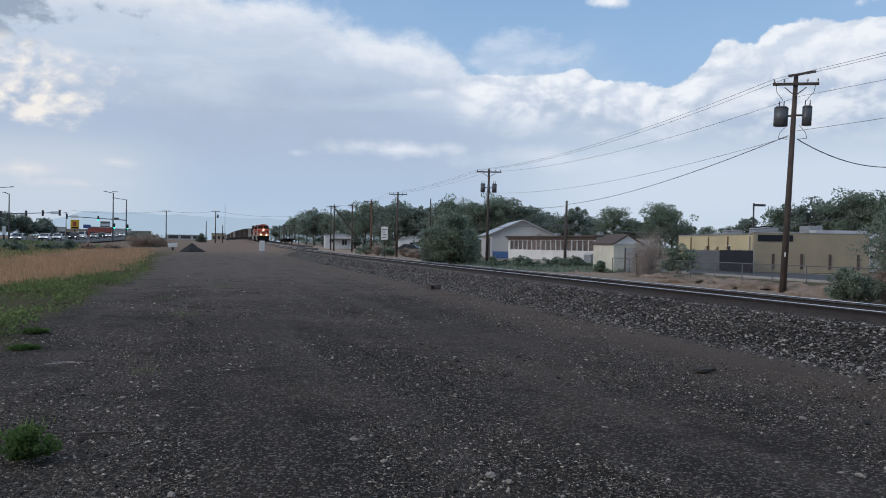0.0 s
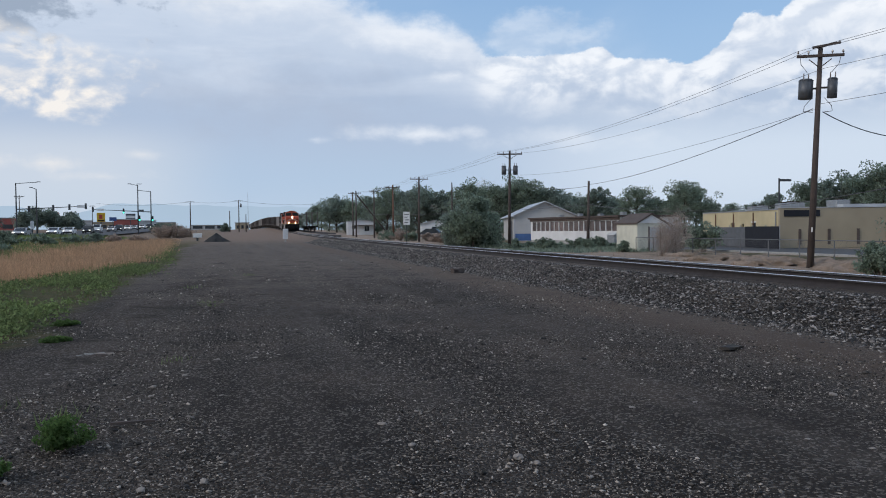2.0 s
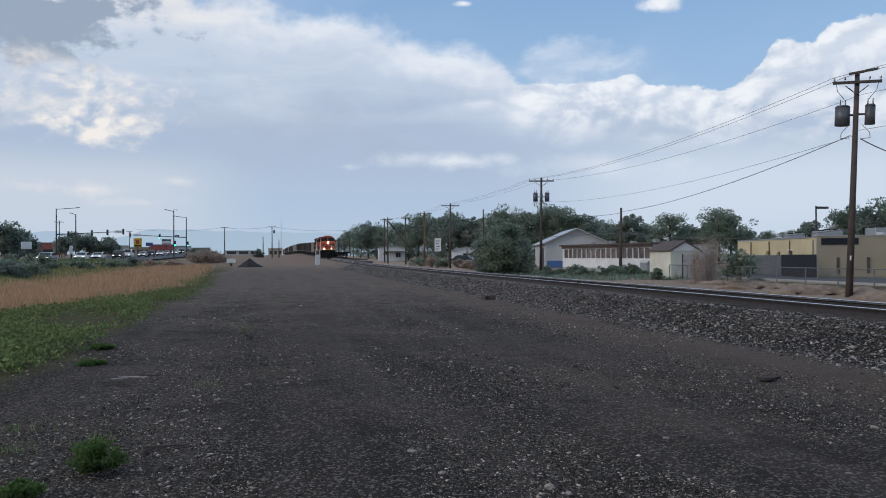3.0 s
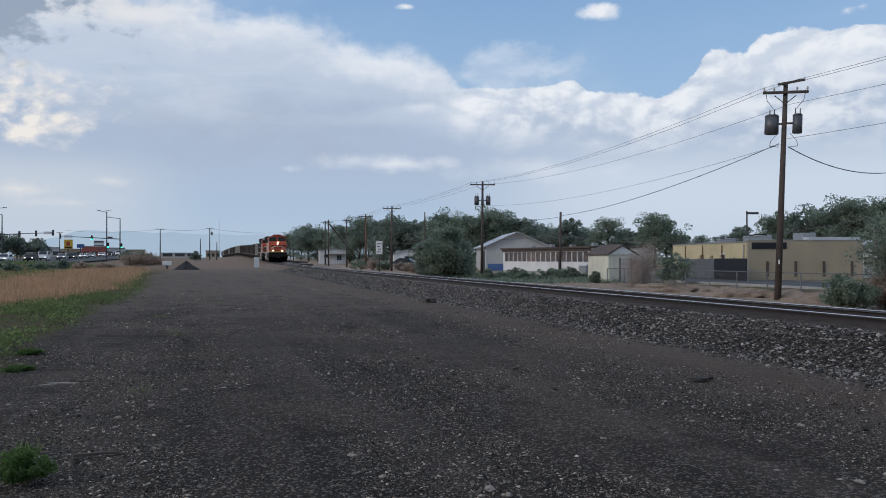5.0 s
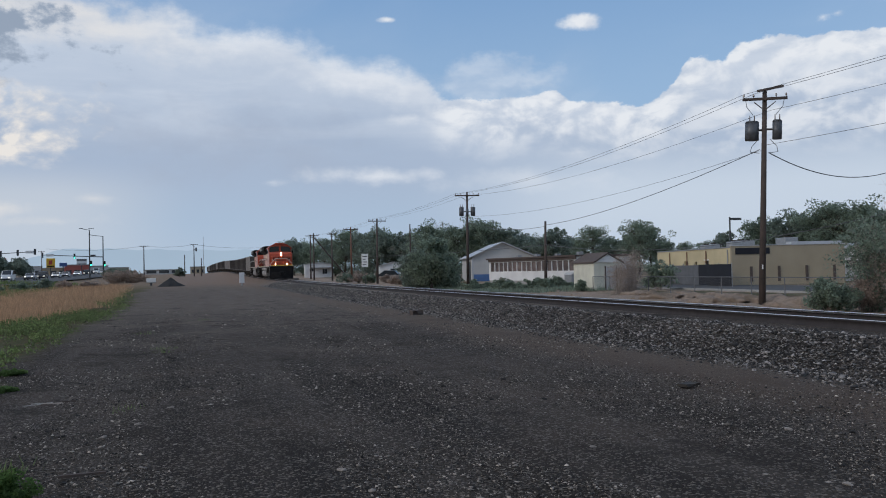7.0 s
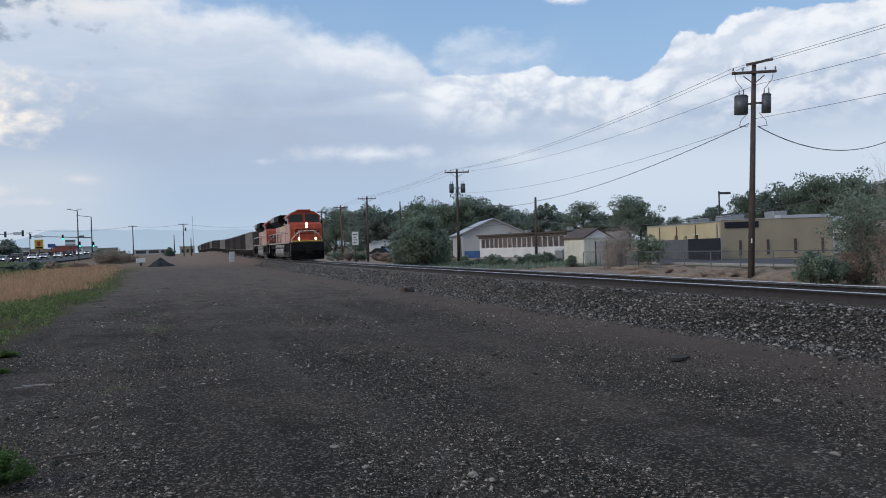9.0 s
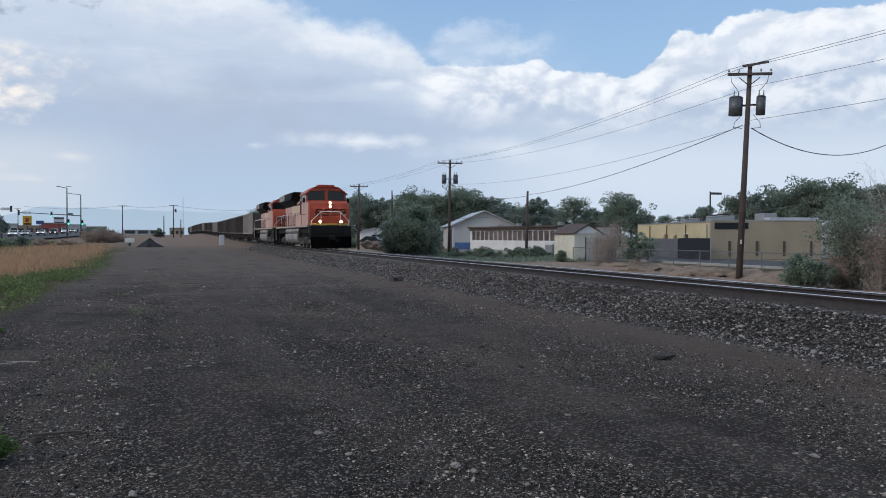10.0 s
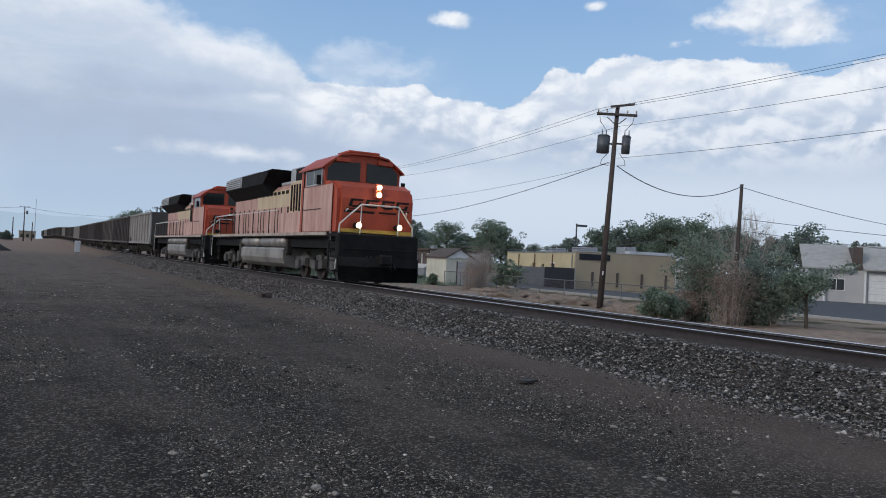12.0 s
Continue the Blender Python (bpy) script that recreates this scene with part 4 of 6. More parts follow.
def utility_pole(x, y, h, arms=(), cans=(), lean=(0.0, 0.0), mat=POLEWOOD, r=0.15, label="brown wooden utility pole", turn=0.0, base=None):
    """Poles taper; arms are (height, half length), cans are (height, side) or (height, side, radius, gap)."""
    z0 = ground_z(x, y) if base is None else base
    p = thing("utility_pole", label, "utility pole", "power line poles", at=pose(x, y, z0, lean[1], lean[0], turn))
    part("pole", tubed((0, 0, -0.3), (0, 0, h), r, r * 0.62, seg=12), mat, p, "", True)
    for z, half in arms:
        arm = part("crossarm", boxed(-half, half, -0.13 - r * 0.7, -r * 0.7, z - 0.06, z + 0.06, 0.01), POLEWOOD, p)
        for s in (-1, 1):
            part("brace", boxed(0, half * 0.62, -0.015, 0.015, -0.02, 0.02, m=Matrix.Translation((0, -0.1 - r * 0.7, z - 0.55)) @ Matrix.Rotation(radians(-math.degrees(math.atan2(0.5, half * 0.6)) if s > 0 else 180 + math.degrees(math.atan2(0.5, half * 0.6))), 4, "Y")), POLEWOOD, arm)
        for q in (-0.94, -0.5, 0.5, 0.94):
            bm = tubed((q * half, -0.065 - r * 0.7, z + 0.06), (q * half, -0.065 - r * 0.7, z + 0.14), 0.018, seg=6)
            tube(bm, (q * half, -0.065 - r * 0.7, z + 0.13), (q * half, -0.065 - r * 0.7, z + 0.24), 0.05, 0.03, seg=8)
            part("insulator", bm, PORCELAIN, arm)
    for z, sx, *size in cans:
        cr, gap = size or (0.235, 0.42)
        x0 = sx * (gap + r)
        bm = tubed((x0, 0, z - 0.45), (x0, 0, z + 0.38), cr, seg=16)
        tube(bm, (x0, 0, z + 0.38), (x0, 0, z + 0.45), cr + 0.015, cr * 0.8, seg=16)
        can = part("transformer", bm, CANGREY, p, "dark grey transformer can", True)
        for k in (-0.1, 0.1):
            part("bushing", tubed((x0 + k, 0, z + 0.45), (x0 + k, 0, z + 0.72), 0.035, 0.02, seg=6), PORCELAIN, can)
        part("bracket", boxed(min(0, x0), max(0, x0), -0.04, 0.04, z - 0.02, z + 0.06), DARKSTEEL, can)
    return p


def wire(p, q, sag, r=0.009, label="black power cable between poles", name="power_cable", n=24):
    """A sagging cable."""
    p, q = Vector(p), Vector(q)
    cu = bpy.data.curves.new(name, "CURVE")
    cu.dimensions, cu.bevel_depth, cu.bevel_resolution = "3D", r, 1
    sp = cu.splines.new("POLY")
    sp.points.add(n)
    for i in range(n + 1):
        t = i / n
        c = p.lerp(q, t)
        sp.points[i].co = (c.x, c.y, c.z - 4 * sag * t * (1 - t), 1)
    cu.materials.append(WIRE)
    return tagged(new(name, cu), label, "cable", "overhead cables")


P1, P2, P3, P4, P5 = polar(39.52, 40), polar(19.42, 80.0), polar(12.88, 111), polar(11.05, 131), polar(8.38, 160)
p1 = utility_pole(*P1, 10.05, [(9.58, 0.98)], [(8.12, -1, 0.31, 0.38), (8.15, 1, 0.21, 0.40)], (2.4, 0.0), r=0.16, label="leaning brown utility pole with two transformer cans", turn=-38)
arm = part("top_arm", boxed(-0.45, 0.72, -0.06, 0.06, -0.05, 0.05, 0.01, Matrix.Translation((0.1, -0.2, 10.02)) @ Matrix.Rotation(radians(-9), 4, "Y")), POLEWOOD, p1)
for s in (-1, 1):
    bm = bmesh.new()
    pts = [(s * 0.85, -0.2, 9.62), (s * 0.78, -0.22, 9.2), (s * 0.55, -0.2, 8.9), (s * 0.5, 0, 8.85)]
    for a, b in zip(pts, pts[1:]):
        tube(bm, a, b, 0.014, seg=5)
    part("drop_lead", bm, WIRE, p1)
    bm = bmesh.new()
    pts = [(s * 0.25, -0.1, 7.7), (s * 0.55, -0.1, 7.35), (s * 0.6, -0.1, 7.1), (s * 0.2, -0.1, 7.05)]
    for a, b in zip(pts, pts[1:]):
        tube(bm, a, b, 0.014, seg=5)
    part("service_loop", bm, WIRE, p1)
part("pole_tag", boxed(-0.03, 0.03, -0.19, -0.165, 1.62, 1.82), SIGNWHITE, p1, "small white tag")
p2 = utility_pole(*P2, 9.65, [(9.3, 1.25)], [(7.7, -1), (7.7, 1)], (0.6, 0.0), r=0.16, label="brown utility pole with two transformer cans", turn=-19)
part("middle_can", tubed((0, -0.3, 7.25), (0, -0.3, 7.95), 0.14, seg=12), CANGREY, p2, "", True)
p3 = utility_pole(*P3, 9.1, [(8.75, 1.25)], [], (0.6, 0), r=0.17, turn=-12)
p4 = utility_pole(*P4, 9.0, [(8.6, 1.2)], [], (-0.3, 0), REDPOLE, 0.17, "reddish wooden utility pole with crossarm", -11)
p5 = utility_pole(*P5, 9.3, [(8.8, 1.0)], [], (0, 0), r=0.17, turn=-8)
part("push_brace", tubed((0.2, 0, 8.4), (5.9, 1.0, 1.2), 0.13, seg=8), POLEWOOD, p5)
p5b = utility_pole(*polar(8.15, 172), 9.5, [(9.2, 1.0)], [], (0, 0), r=0.17, turn=-8)
p5c = utility_pole(*polar(9.67, 146), 8.8, [(8.5, 0.8)], [], (0, 0), r=0.16, turn=-10)
Q1, R1 = polar(25.0, 72), polar(48.46, 50)
q1 = utility_pole(*Q1, 6.05, [], [], (1.0, 0), r=0.15, label="short brown wooden service pole", turn=-25)
r1 = utility_pole(*R1, 7.35, [], [], (1.2, 0), r=0.15, label="weathered wooden service pole behind shrubs", turn=-48)
utility_pole(*polar(15.3, 125), 9.0, [], [], (0, 0), r=0.15, label="plain wooden pole behind the tree", turn=0)
# far poles down the line and on the open ground
for az, d, h, arms in ((-3.06, 235, 8.9, [(8.7, 1.1)]), (0.18, 235, 9.2, [(9.0, 1.1)]), (-0.44, 240, 6.2, []), (0.66, 240, 5.2, []), (5.9, 260, 9, [(8.7, 1)])):
    utility_pole(*polar(az, d), h, arms, [(7.6, 1)] if az == 0.18 else [], (0, 0), r=0.17, label="distant wooden utility pole")
mx, my = polar(0.81, 260)
mast = thing("radio_mast", "thin grey radio mast", "mast", at=spot(mx, my))
part("mast_tube", tubed((0, 0, 0), (0, 0, 12.2), 0.09, 0.05, seg=6), GALV, mast)


def top_of(p, x, z, y=-0.2):
    return p.matrix_basis @ Vector((x, y, z))


P0 = Vector((26.5, -16, 10.4))
for x, low in ((-1.2, 0.0), (-0.64, 0.0), (0.3, 0.8)):
    wire(top_of(p1, x * 0.77, 9.82 - low), top_of(p2, x, 9.5 - low * 0.2), 0.75)
    wire(top_of(p1, x * 0.77, 9.82 - low), P0 + Vector((x, 0, -low)), 0.7)
    wire(top_of(p2, x, 9.5), top_of(p3, x, 8.95), 0.35)
    wire(top_of(p3, x, 8.95), top_of(p4, x, 8.8), 0.2)
    wire(top_of(p4, x, 8.8), top_of(p5, x * 0.8, 9.0), 0.3)
wire(top_of(p1, 0, 7.2), top_of(p2, 0, 7.2), 0.8, 0.009)
wire(top_of(p1, 0, 7.4), P0 + Vector((0, 0, -2.2)), 0.7, 0.010)
wire(top_of(p1, -0.2, 7.2), top_of(q1, 0, 5.7), 0.5, 0.018)
wire(top_of(p1, 0.2, 7.05), top_of(r1, 0, 7.2), 1.0, 0.023)
wire(top_of(q1, 0, 5.6), top_of(p2, 0, 6.6), 0.5, 0.018)
wire(top_of(r1, 0, 7.15), (62, 33, 5.2), 0.4, 0.018)
wire(top_of(r1, 0, 5.3), (70, 25, 4.4), 0.3, 0.018)
wire(top_of(r1, 0, 4.6), (60, 29, 3.6), 0.2, 0.018)
wire(top_of(q1, 0, 3.9), (20, 118, 3.8), 0.3, 0.02)
wire(top_of(q1, 0, 3.95), top_of(r1, 0, 4.8), 1.3, 0.02)
wire((*polar(-3.06, 235), 9.9), (*polar(0.18, 235), 10.2), 0.5, 0.03)
wire((*polar(0.18, 235), 10.2), (*polar(5.9, 260), 10.2), 0.8, 0.03)
wire((*polar(-3.06, 235), 9.9), (*polar(-9.0, 260), 10.2), 0.8, 0.03)


# ---- buildings beyond the railway ----
def wall_with(bm, x0, x1, z0, z1, y0, y1, holes):
    """A wall along x with rectangular openings (x0, x1, z0, z1) going through it."""
    xs = sorted({x0, x1, *[h[0] for h in holes], *[h[1] for h in holes]})
    for a, b in zip(xs, xs[1:]):
        c = (a + b) / 2
        cuts = sorted((h[2], h[3]) for h in holes if h[0] < c < h[1])
        z = z0
        for lo, hi in cuts:
            if lo > z + 1e-4:
                box(bm, a, b, y0, y1, z, lo)
            z = hi
        if z < z1 - 1e-4:
            box(bm, a, b, y0, y1, z, z1)
    bmesh.ops.remove_doubles(bm, verts=bm.verts[:], dist=1e-4)
    return bm


def window_part(parent, x0, x1, z0, z1, y, glass=WINDOW, frame_mat=SIGNWHITE, m=None, bar=True):
    bm = boxed(x0, x1, y - 0.02, y + 0.02, z0, z0 + 0.06)
    box(bm, x0, x1, y - 0.02, y + 0.02, z1 - 0.06, z1)
    box(bm, x0, x0 + 0.06, y - 0.02, y + 0.02, z0 + 0.06, z1 - 0.06)
    box(bm, x1 - 0.06, x1, y - 0.02, y + 0.02, z0 + 0.06, z1 - 0.06)
    if bar:
        c = (x0 + x1) / 2
        box(bm, c - 0.03, c + 0.03, y - 0.02, y + 0.02, z0 + 0.06, z1 - 0.06)
    f = part("window", bm, frame_mat, parent)
    part("pane", boxed(x0 + 0.05, x1 - 0.05, y + 0.005, y + 0.015, z0 + 0.05, z1 - 0.05), glass, f)
    return f


def long_sunroom_building():
    """Low white building with a band of windows; its front runs along local x."""
    x, y = 34.3, 89.5
    b = thing("low_office_building", "low white building with a long band of curtained windows", "building", at=pose(x, y, -0.35, 0, 0, -82))
    n, w = 17, 1.02
    holes = [(0.35 + i * w + 0.06, 0.35 + (i + 1) * w - 0.06, 1.5, 2.55) for i in range(n)]
    L = 0.7 + n * w
    part("wall", wall_with(bmesh.new(), 0, L, 0.45, 2.9, 0, 0.18, holes), WHITEWALL, b, "white panelled front wall")
    part("foundation", boxed(0, L, 0.03, 0.2, -0.6, 0.45), CONCRETE, b)
    bm = boxed(0, 0.18, 0.18, 7, -0.4, 2.9)
    box(bm, L - 0.18, L, 0.18, 7, -0.4, 2.9)
    box(bm, 0.18, L - 0.18, 6.8, 7, -0.4, 2.9)
    part("wall", bm, WHITEWALL, b)
    for h in holes:
        part("pane", boxed(h[0], h[1], 0.09, 0.12, h[2], h[3]), CURTAIN, b, "curtained window pane")
        part("mullion", boxed(h[1] + 0.02, h[1] + 0.1, -0.02, 0.0, 1.45, 2.6), SIGNWHITE, b)
    part("roof", boxed(-0.25, L + 0.25, -0.3, 7.2, 2.9, 3.08), DARKROOF, b, "flat dark brown roof edge")
    part("fascia", boxed(-0.05, L + 0.05, -0.12, -0.004, 2.62, 2.9), DARKROOF, b, "brown fascia over the windows")
    for i in range(4):
        bx = 3 + i * 4.1
        part("roof_vent", boxed(bx, bx + 0.5, 2, 2.5, 3.08, 3.35 + 0.1 * (i % 2)), GALV, b)


long_sunroom_building()
ub = thing("utility_cabinet", "grey metal cabinet beside the white building", "cabinet", at=pose(*polar(26.9, 79), -0.5, 0, 0, -82))
part("cabinet_body", boxed(-0.8, 0.4, -0.4, 0.4, 0, 1.25, 0.03), GALV, ub)
part("cabinet_top", side_prism(bmesh.new(), [(-0.45, 1.25), (0.45, 1.25), (0.45, 1.5), (-0.1, 1.5)], -0.85, 0.45), GREYWALL, ub)


def gable_building(x, y, rz, w, d, eave, ridge, wallmat, roofmat, label, base=-0.4, over=0.5, name="gabled_building", cat="building"):
    """Gable end along local x at y = 0, ridge along local y."""
    b = thing(name, label, cat, at=pose(x, y, base, 0, 0, rz))
    out = [(0, -0.3), (w, -0.3), (w, eave), (w / 2, ridge), (0, eave)]
    part("wall", prism(bmesh.new(), out, 0, d), wallmat, b)
    k = (ridge - eave) / (w / 2)
    for s in (-1, 1):
        o = [(w / 2, ridge + 0.02), (w / 2, ridge + 0.14)]
        e = w / 2 + s * (w / 2 + over)
        zz = ridge - k * (w / 2 + over)
        o += [(e, zz + 0.14), (e, zz + 0.02)]
        part("roof", prism(bmesh.new(), o, -over, d + over), roofmat, b)
    return b


ga = gable_building(*polar(19.7, 110), 0, 8.6, 16, 3.4, 5.3, GREYWALL, METALROOF, "grey metal shop with a pale gabled metal roof", -0.2)
ga.matrix_basis = pose(*polar(19.75, 110), -0.2, 0, 0, -14)
part("blue_wainscot", boxed(0.2, 3.4, -0.03, 0.0, 0.0, 0.95), BLUEPAINT, ga, "blue painted lower wall panel")
for s in (0.05, 8.55):
    part("corner_trim", boxed(s - 0.08, s + 0.08, -0.035, 0.0, -0.2, 3.4), METALROOF, ga)
part("shop_door", boxed(-0.04, 0.0, 2.0, 5.2, 0.0, 2.8), DARKPOST, ga)

sh = gable_building(*polar(28.43, 64), 0, 2.5, 3.5, 2.25, 2.95, CREAMWALL, DARKROOF, "small cream block shed with a brown gabled roof", -0.45, 0.12, "shed", "shed")
for i in range(1, 9):
    part("block_course", boxed(-0.012, 0.0, 0.0, 3.5, i * 0.25 - 0.01, i * 0.25), CREAMWALL, sh)
d = part("shed_door", boxed(1.05, 1.95, -0.03, 0.0, 0.05, 1.95), GREYWALL, sh, "pale grey shed door")
part("door_frame", boxed(0.95, 1.05, -0.04, 0.0, 0.0, 2.0), DARKROOF, d)
part("door_frame", boxed(1.95, 2.05, -0.04, 0.0, 0.0, 2.0), DARKROOF, d)
part("gable_panel", prism(bmesh.new(), [(0.1, 2.27), (2.4, 2.27), (1.25, 2.9)], -0.05, -0.01), WHITEWALL, sh, "white gable panel")


def flat_roof_store():
    """Corner nearest the railway at the origin; yellow wall along +y, tan wall along +x."""
    x, y = polar(37.68, 72)
    b = thing("flat_roofed_store", "tan and pale yellow flat-roofed commercial building", "building", at=pose(x, y, -0.38, 0, 0, -12.4))
    L, Wd, H = 17.5, 10.2, 3.38
    # yellow side wall with openings, built along local x and turned
    T = Matrix.Rotation(radians(90), 4, "Z")
    holes = [(4.6, 5.5, 1.0, 2.2), (7.2, 7.7, 1.3, 2.1), (9.3, 10.2, 0.2, 2.2)]
    bm = wall_with(bmesh.new(), 0.25, L, -0.3, H - 0.15, -0.25, 0.0, holes)
    bmesh.ops.transform(bm, matrix=T, verts=bm.verts[:])
    part("wall", bm, YELLOWWALL, b, "pale yellow stucco wall")
    for i, h in enumerate(holes):
        bm = boxed(h[0], h[1], -0.16, -0.12, h[2], h[3])
        bmesh.ops.transform(bm, matrix=T, verts=bm.verts[:])
        w = part("pane", bm, WINDOW if i < 2 else DARKROOF, b)
        bm = boxed(h[0] - 0.08, h[1] + 0.08, 0.0, 0.03, h[3], h[3] + 0.1)
        bmesh.ops.transform(bm, matrix=T, verts=bm.verts[:])
        part("lintel", bm, SIGNWHITE if i == 0 else YELLOWWALL, b)
    for i in range(4):
        yy = 0.6 + i * 4.4
        part("downpipe", tubed((-0.08, yy, 0), (-0.08, yy, H - 0.3), 0.05, seg=6), REDPOLE if i else GALV, b)
    part("wall", boxed(0, Wd, 0, 0.25, -0.3, H), TANWALL, b, "tan stucco end wall")
    bm = boxed(Wd - 0.25, Wd, 0.25, L, -0.3, H - 0.05)
    box(bm, 0.25, Wd - 0.25, L - 0.25, L, -0.3, H - 0.05)
    part("wall", bm, TANWALL, b)
    part("roof", boxed(0.25, Wd - 0.25, 0.25, L - 0.25, H - 0.35, H - 0.2), CONCRETE, b)
    bm = boxed(-0.06, 0.3, 0.3, L, H - 0.15, H - 0.05)
    part("coping", bm, GALV, b)
    part("coping", boxed(-0.05, Wd + 0.05, -0.05, 0.3, H, H + 0.06), METALROOF, b)
    part("parapet_step", boxed(5.6, Wd, 0.3, 1.3, H + 0.06, H + 0.30), METALROOF, b, "pale raised parapet")
    part("sign_panel", boxed(0.35, 3.4, -0.06, 0.0, H - 0.72, H - 0.18), BLACKMESH, b, "dark sign panel under the roof edge")
    for i in range(4):
        xx = 1.6 + i * 2.5
        part("pilaster", boxed(xx, xx + 0.22, -0.06, 0.0, 0.3, 1.6), DARKROOF, b)
    for xx, yy, s in ((1.5, 3, 0.9), (3.5, 6.0, 1.1), (2.2, 10.5, 0.8), (5.5, 9.0, 1.2), (4.2, 13.5, 1.0), (7.0, 4.0, 1.3)):
        bm = boxed(xx, xx + s, yy, yy + s * 1.3, H - 0.2, H - 0.2 + s * 0.75, 0.04)
        ac = part("roof_unit", bm, GALV, b, "grey rooftop air unit")
        part("unit_fan", tubed((xx + s / 2, yy + s / 2, H - 0.2 + s * 0.75), (xx + s / 2, yy + s / 2, H - 0.1 + s * 0.78), s * 0.3, seg=10), DARKSTEEL, ac)


flat_roof_store()

# fenced yard beside the store
scr = thing("screened_yard_fence", "chain-link yard fence covered in grey and black screen", "fence", at=pose(*polar(37.62, 68.5), -0.38, 0, 0, -12.4))
part("black_panel", boxed(-0.03, 0.03, 0.0, 6.3, 0.05, 1.85), BLACKMESH, scr, "black screen panel")
part("grey_panel", boxed(-0.03, 0.03, 6.35, 14.5, 0.05, 1.8), GREYMESH, scr, "grey screen panel")
for i in range(6):
    part("post", tubed((0.08, 0 + i * 2.5, 0), (0.08, i * 2.5, 1.95), 0.04, seg=6), GALV, scr)


def chain_fence():
    f = thing("chain_link_fence", "low chain-link fence with galvanised posts and top rail", "fence")
    x, y0, y1 = 30.2, 29.5, 56.0
    n = 10
    for i in range(n + 1):
        y = y0 + (y1 - y0) * i / n
        z = ground_z(x, y)
        part("post", tubed((x, y, z - 0.1), (x, y, z + 1.12), 0.032, seg=6), FENCEGREY, f)
    part("top_rail", tubed((x, y0, ground_z(x, y0) + 1.1), (x, y1, ground_z(x, y1) + 1.1), 0.025, seg=6), FENCEGREY, f)
    bm = bmesh.new()
    s = 0.16
    k = int((y1 - y0) / s)
    z0 = ground_z(x, y0)
    for i in range(k):
        for d in (1, -1):
            a = y0 + i * s
            b = a + d * 1.05
            if b < y0 or b > y1:
                continue
            vs = [bm.verts.new(p) for p in ((x, a, z0 + 0.03), (x, a + 0.008, z0 + 0.03), (x, b + 0.008, z0 + 1.08), (x, b, z0 + 1.08))]
            bm.faces.new(vs)
    tagged(part("mesh_wires", bm, FENCEGREY, f), kind="stuff")


chain_fence()

# street behind the fence
for nm, x0, x1, y0, y1, dz, mat, lab, cat in (("road", 35.6, 46.5, -20, 66, 0.01, ASPHALT, "grey asphalt side street behind the fence", "road"), ("kerb", 35.3, 35.6, -20, 66, 0.12, CONCRETE, "pale concrete kerb along the side street", "kerb"), ("driveway", 46.5, 66.0, 20, 47, 0.005, ASPHALT, "worn grey asphalt forecourt before the pale house", "driveway")):
    ob = part(nm, boxed(x0, x1, y0, y1, -0.6, -0.37 + dz), mat)
    tagged(ob, lab, cat, kind="structure")

lx, ly = polar(37.64, 86)
lamp = thing("street_lamp", "tall pole lamp with a flat box head", "street lamp", at=spot(lx, ly))
part("post", tubed((0, 0, 0), (0, 0, 6.6), 0.08, seg=8), DARKPOST, lamp)
part("lamp_head", boxed(0.1, 1.3, -0.2, 0.2, 6.3, 6.52, 0.03), DARKPOST, lamp)

# small house with the red porch and white window
hw = gable_building(*polar(44.35, 84), 0, 5, 8, 2.9, 3.5, WHITEWALL, GREYROOF, "white house with a red porch wall", -0.35, 0.3, "house", "house")
hw.matrix_basis = pose(*polar(44.3, 84), -0.35, 0, 0, -30)
window_part(hw, 0.4, 1.6, 1.15, 1.95, -0.03)
part("porch_wall", boxed(1.9, 4.9, -0.12, 0.0, 0, 2.0), REDPAINT, hw, "red porch wall")


def garage_house():
    """Pale house with two low roof slopes facing the street."""
    x, y = polar(53.0, 80)
    b = thing("house", "pale house with grey roof slopes and a white garage door", "house", at=pose(x, y, -0.35, 0, 0, -48))
    part("wall", boxed(0, 13, 0, 9, -0.2, 2.9), GREYWALL, b)
    for x0, x1 in ((-0.6, 3.6), (4.4, 13.6)):
        bm = side_prism(bmesh.new(), [(-0.7, 2.9), (-0.7, 3.05), (4.0, 5.3), (4.0, 5.15)], x0, x1)
        part("roof", bm, CONCRETE, b, "weathered light grey roof slope")
    part("roof_gap", boxed(3.6, 4.4, 0.2, 4, 2.9, 5.0), DARKROOF, b)
    part("garage_door", boxed(4.9, 7.7, -0.04, 0.0, 0.2, 2.7), SIGNWHITE, b, "white garage door")
    for z in (0.8, 1.4, 2.0):
        part("door_groove", boxed(4.95, 7.65, -0.05, -0.04, z, z + 0.03), GREYWALL, b)
    for xx in (4.5, 8.0, 1.2):
        part("porch_post", boxed(xx, xx + 0.15, -0.5, -0.35, 0, 2.9), SIGNWHITE, b)
    window_part(b, 1.6, 3.0, 1.0, 2.1, -0.04)


garage_house()

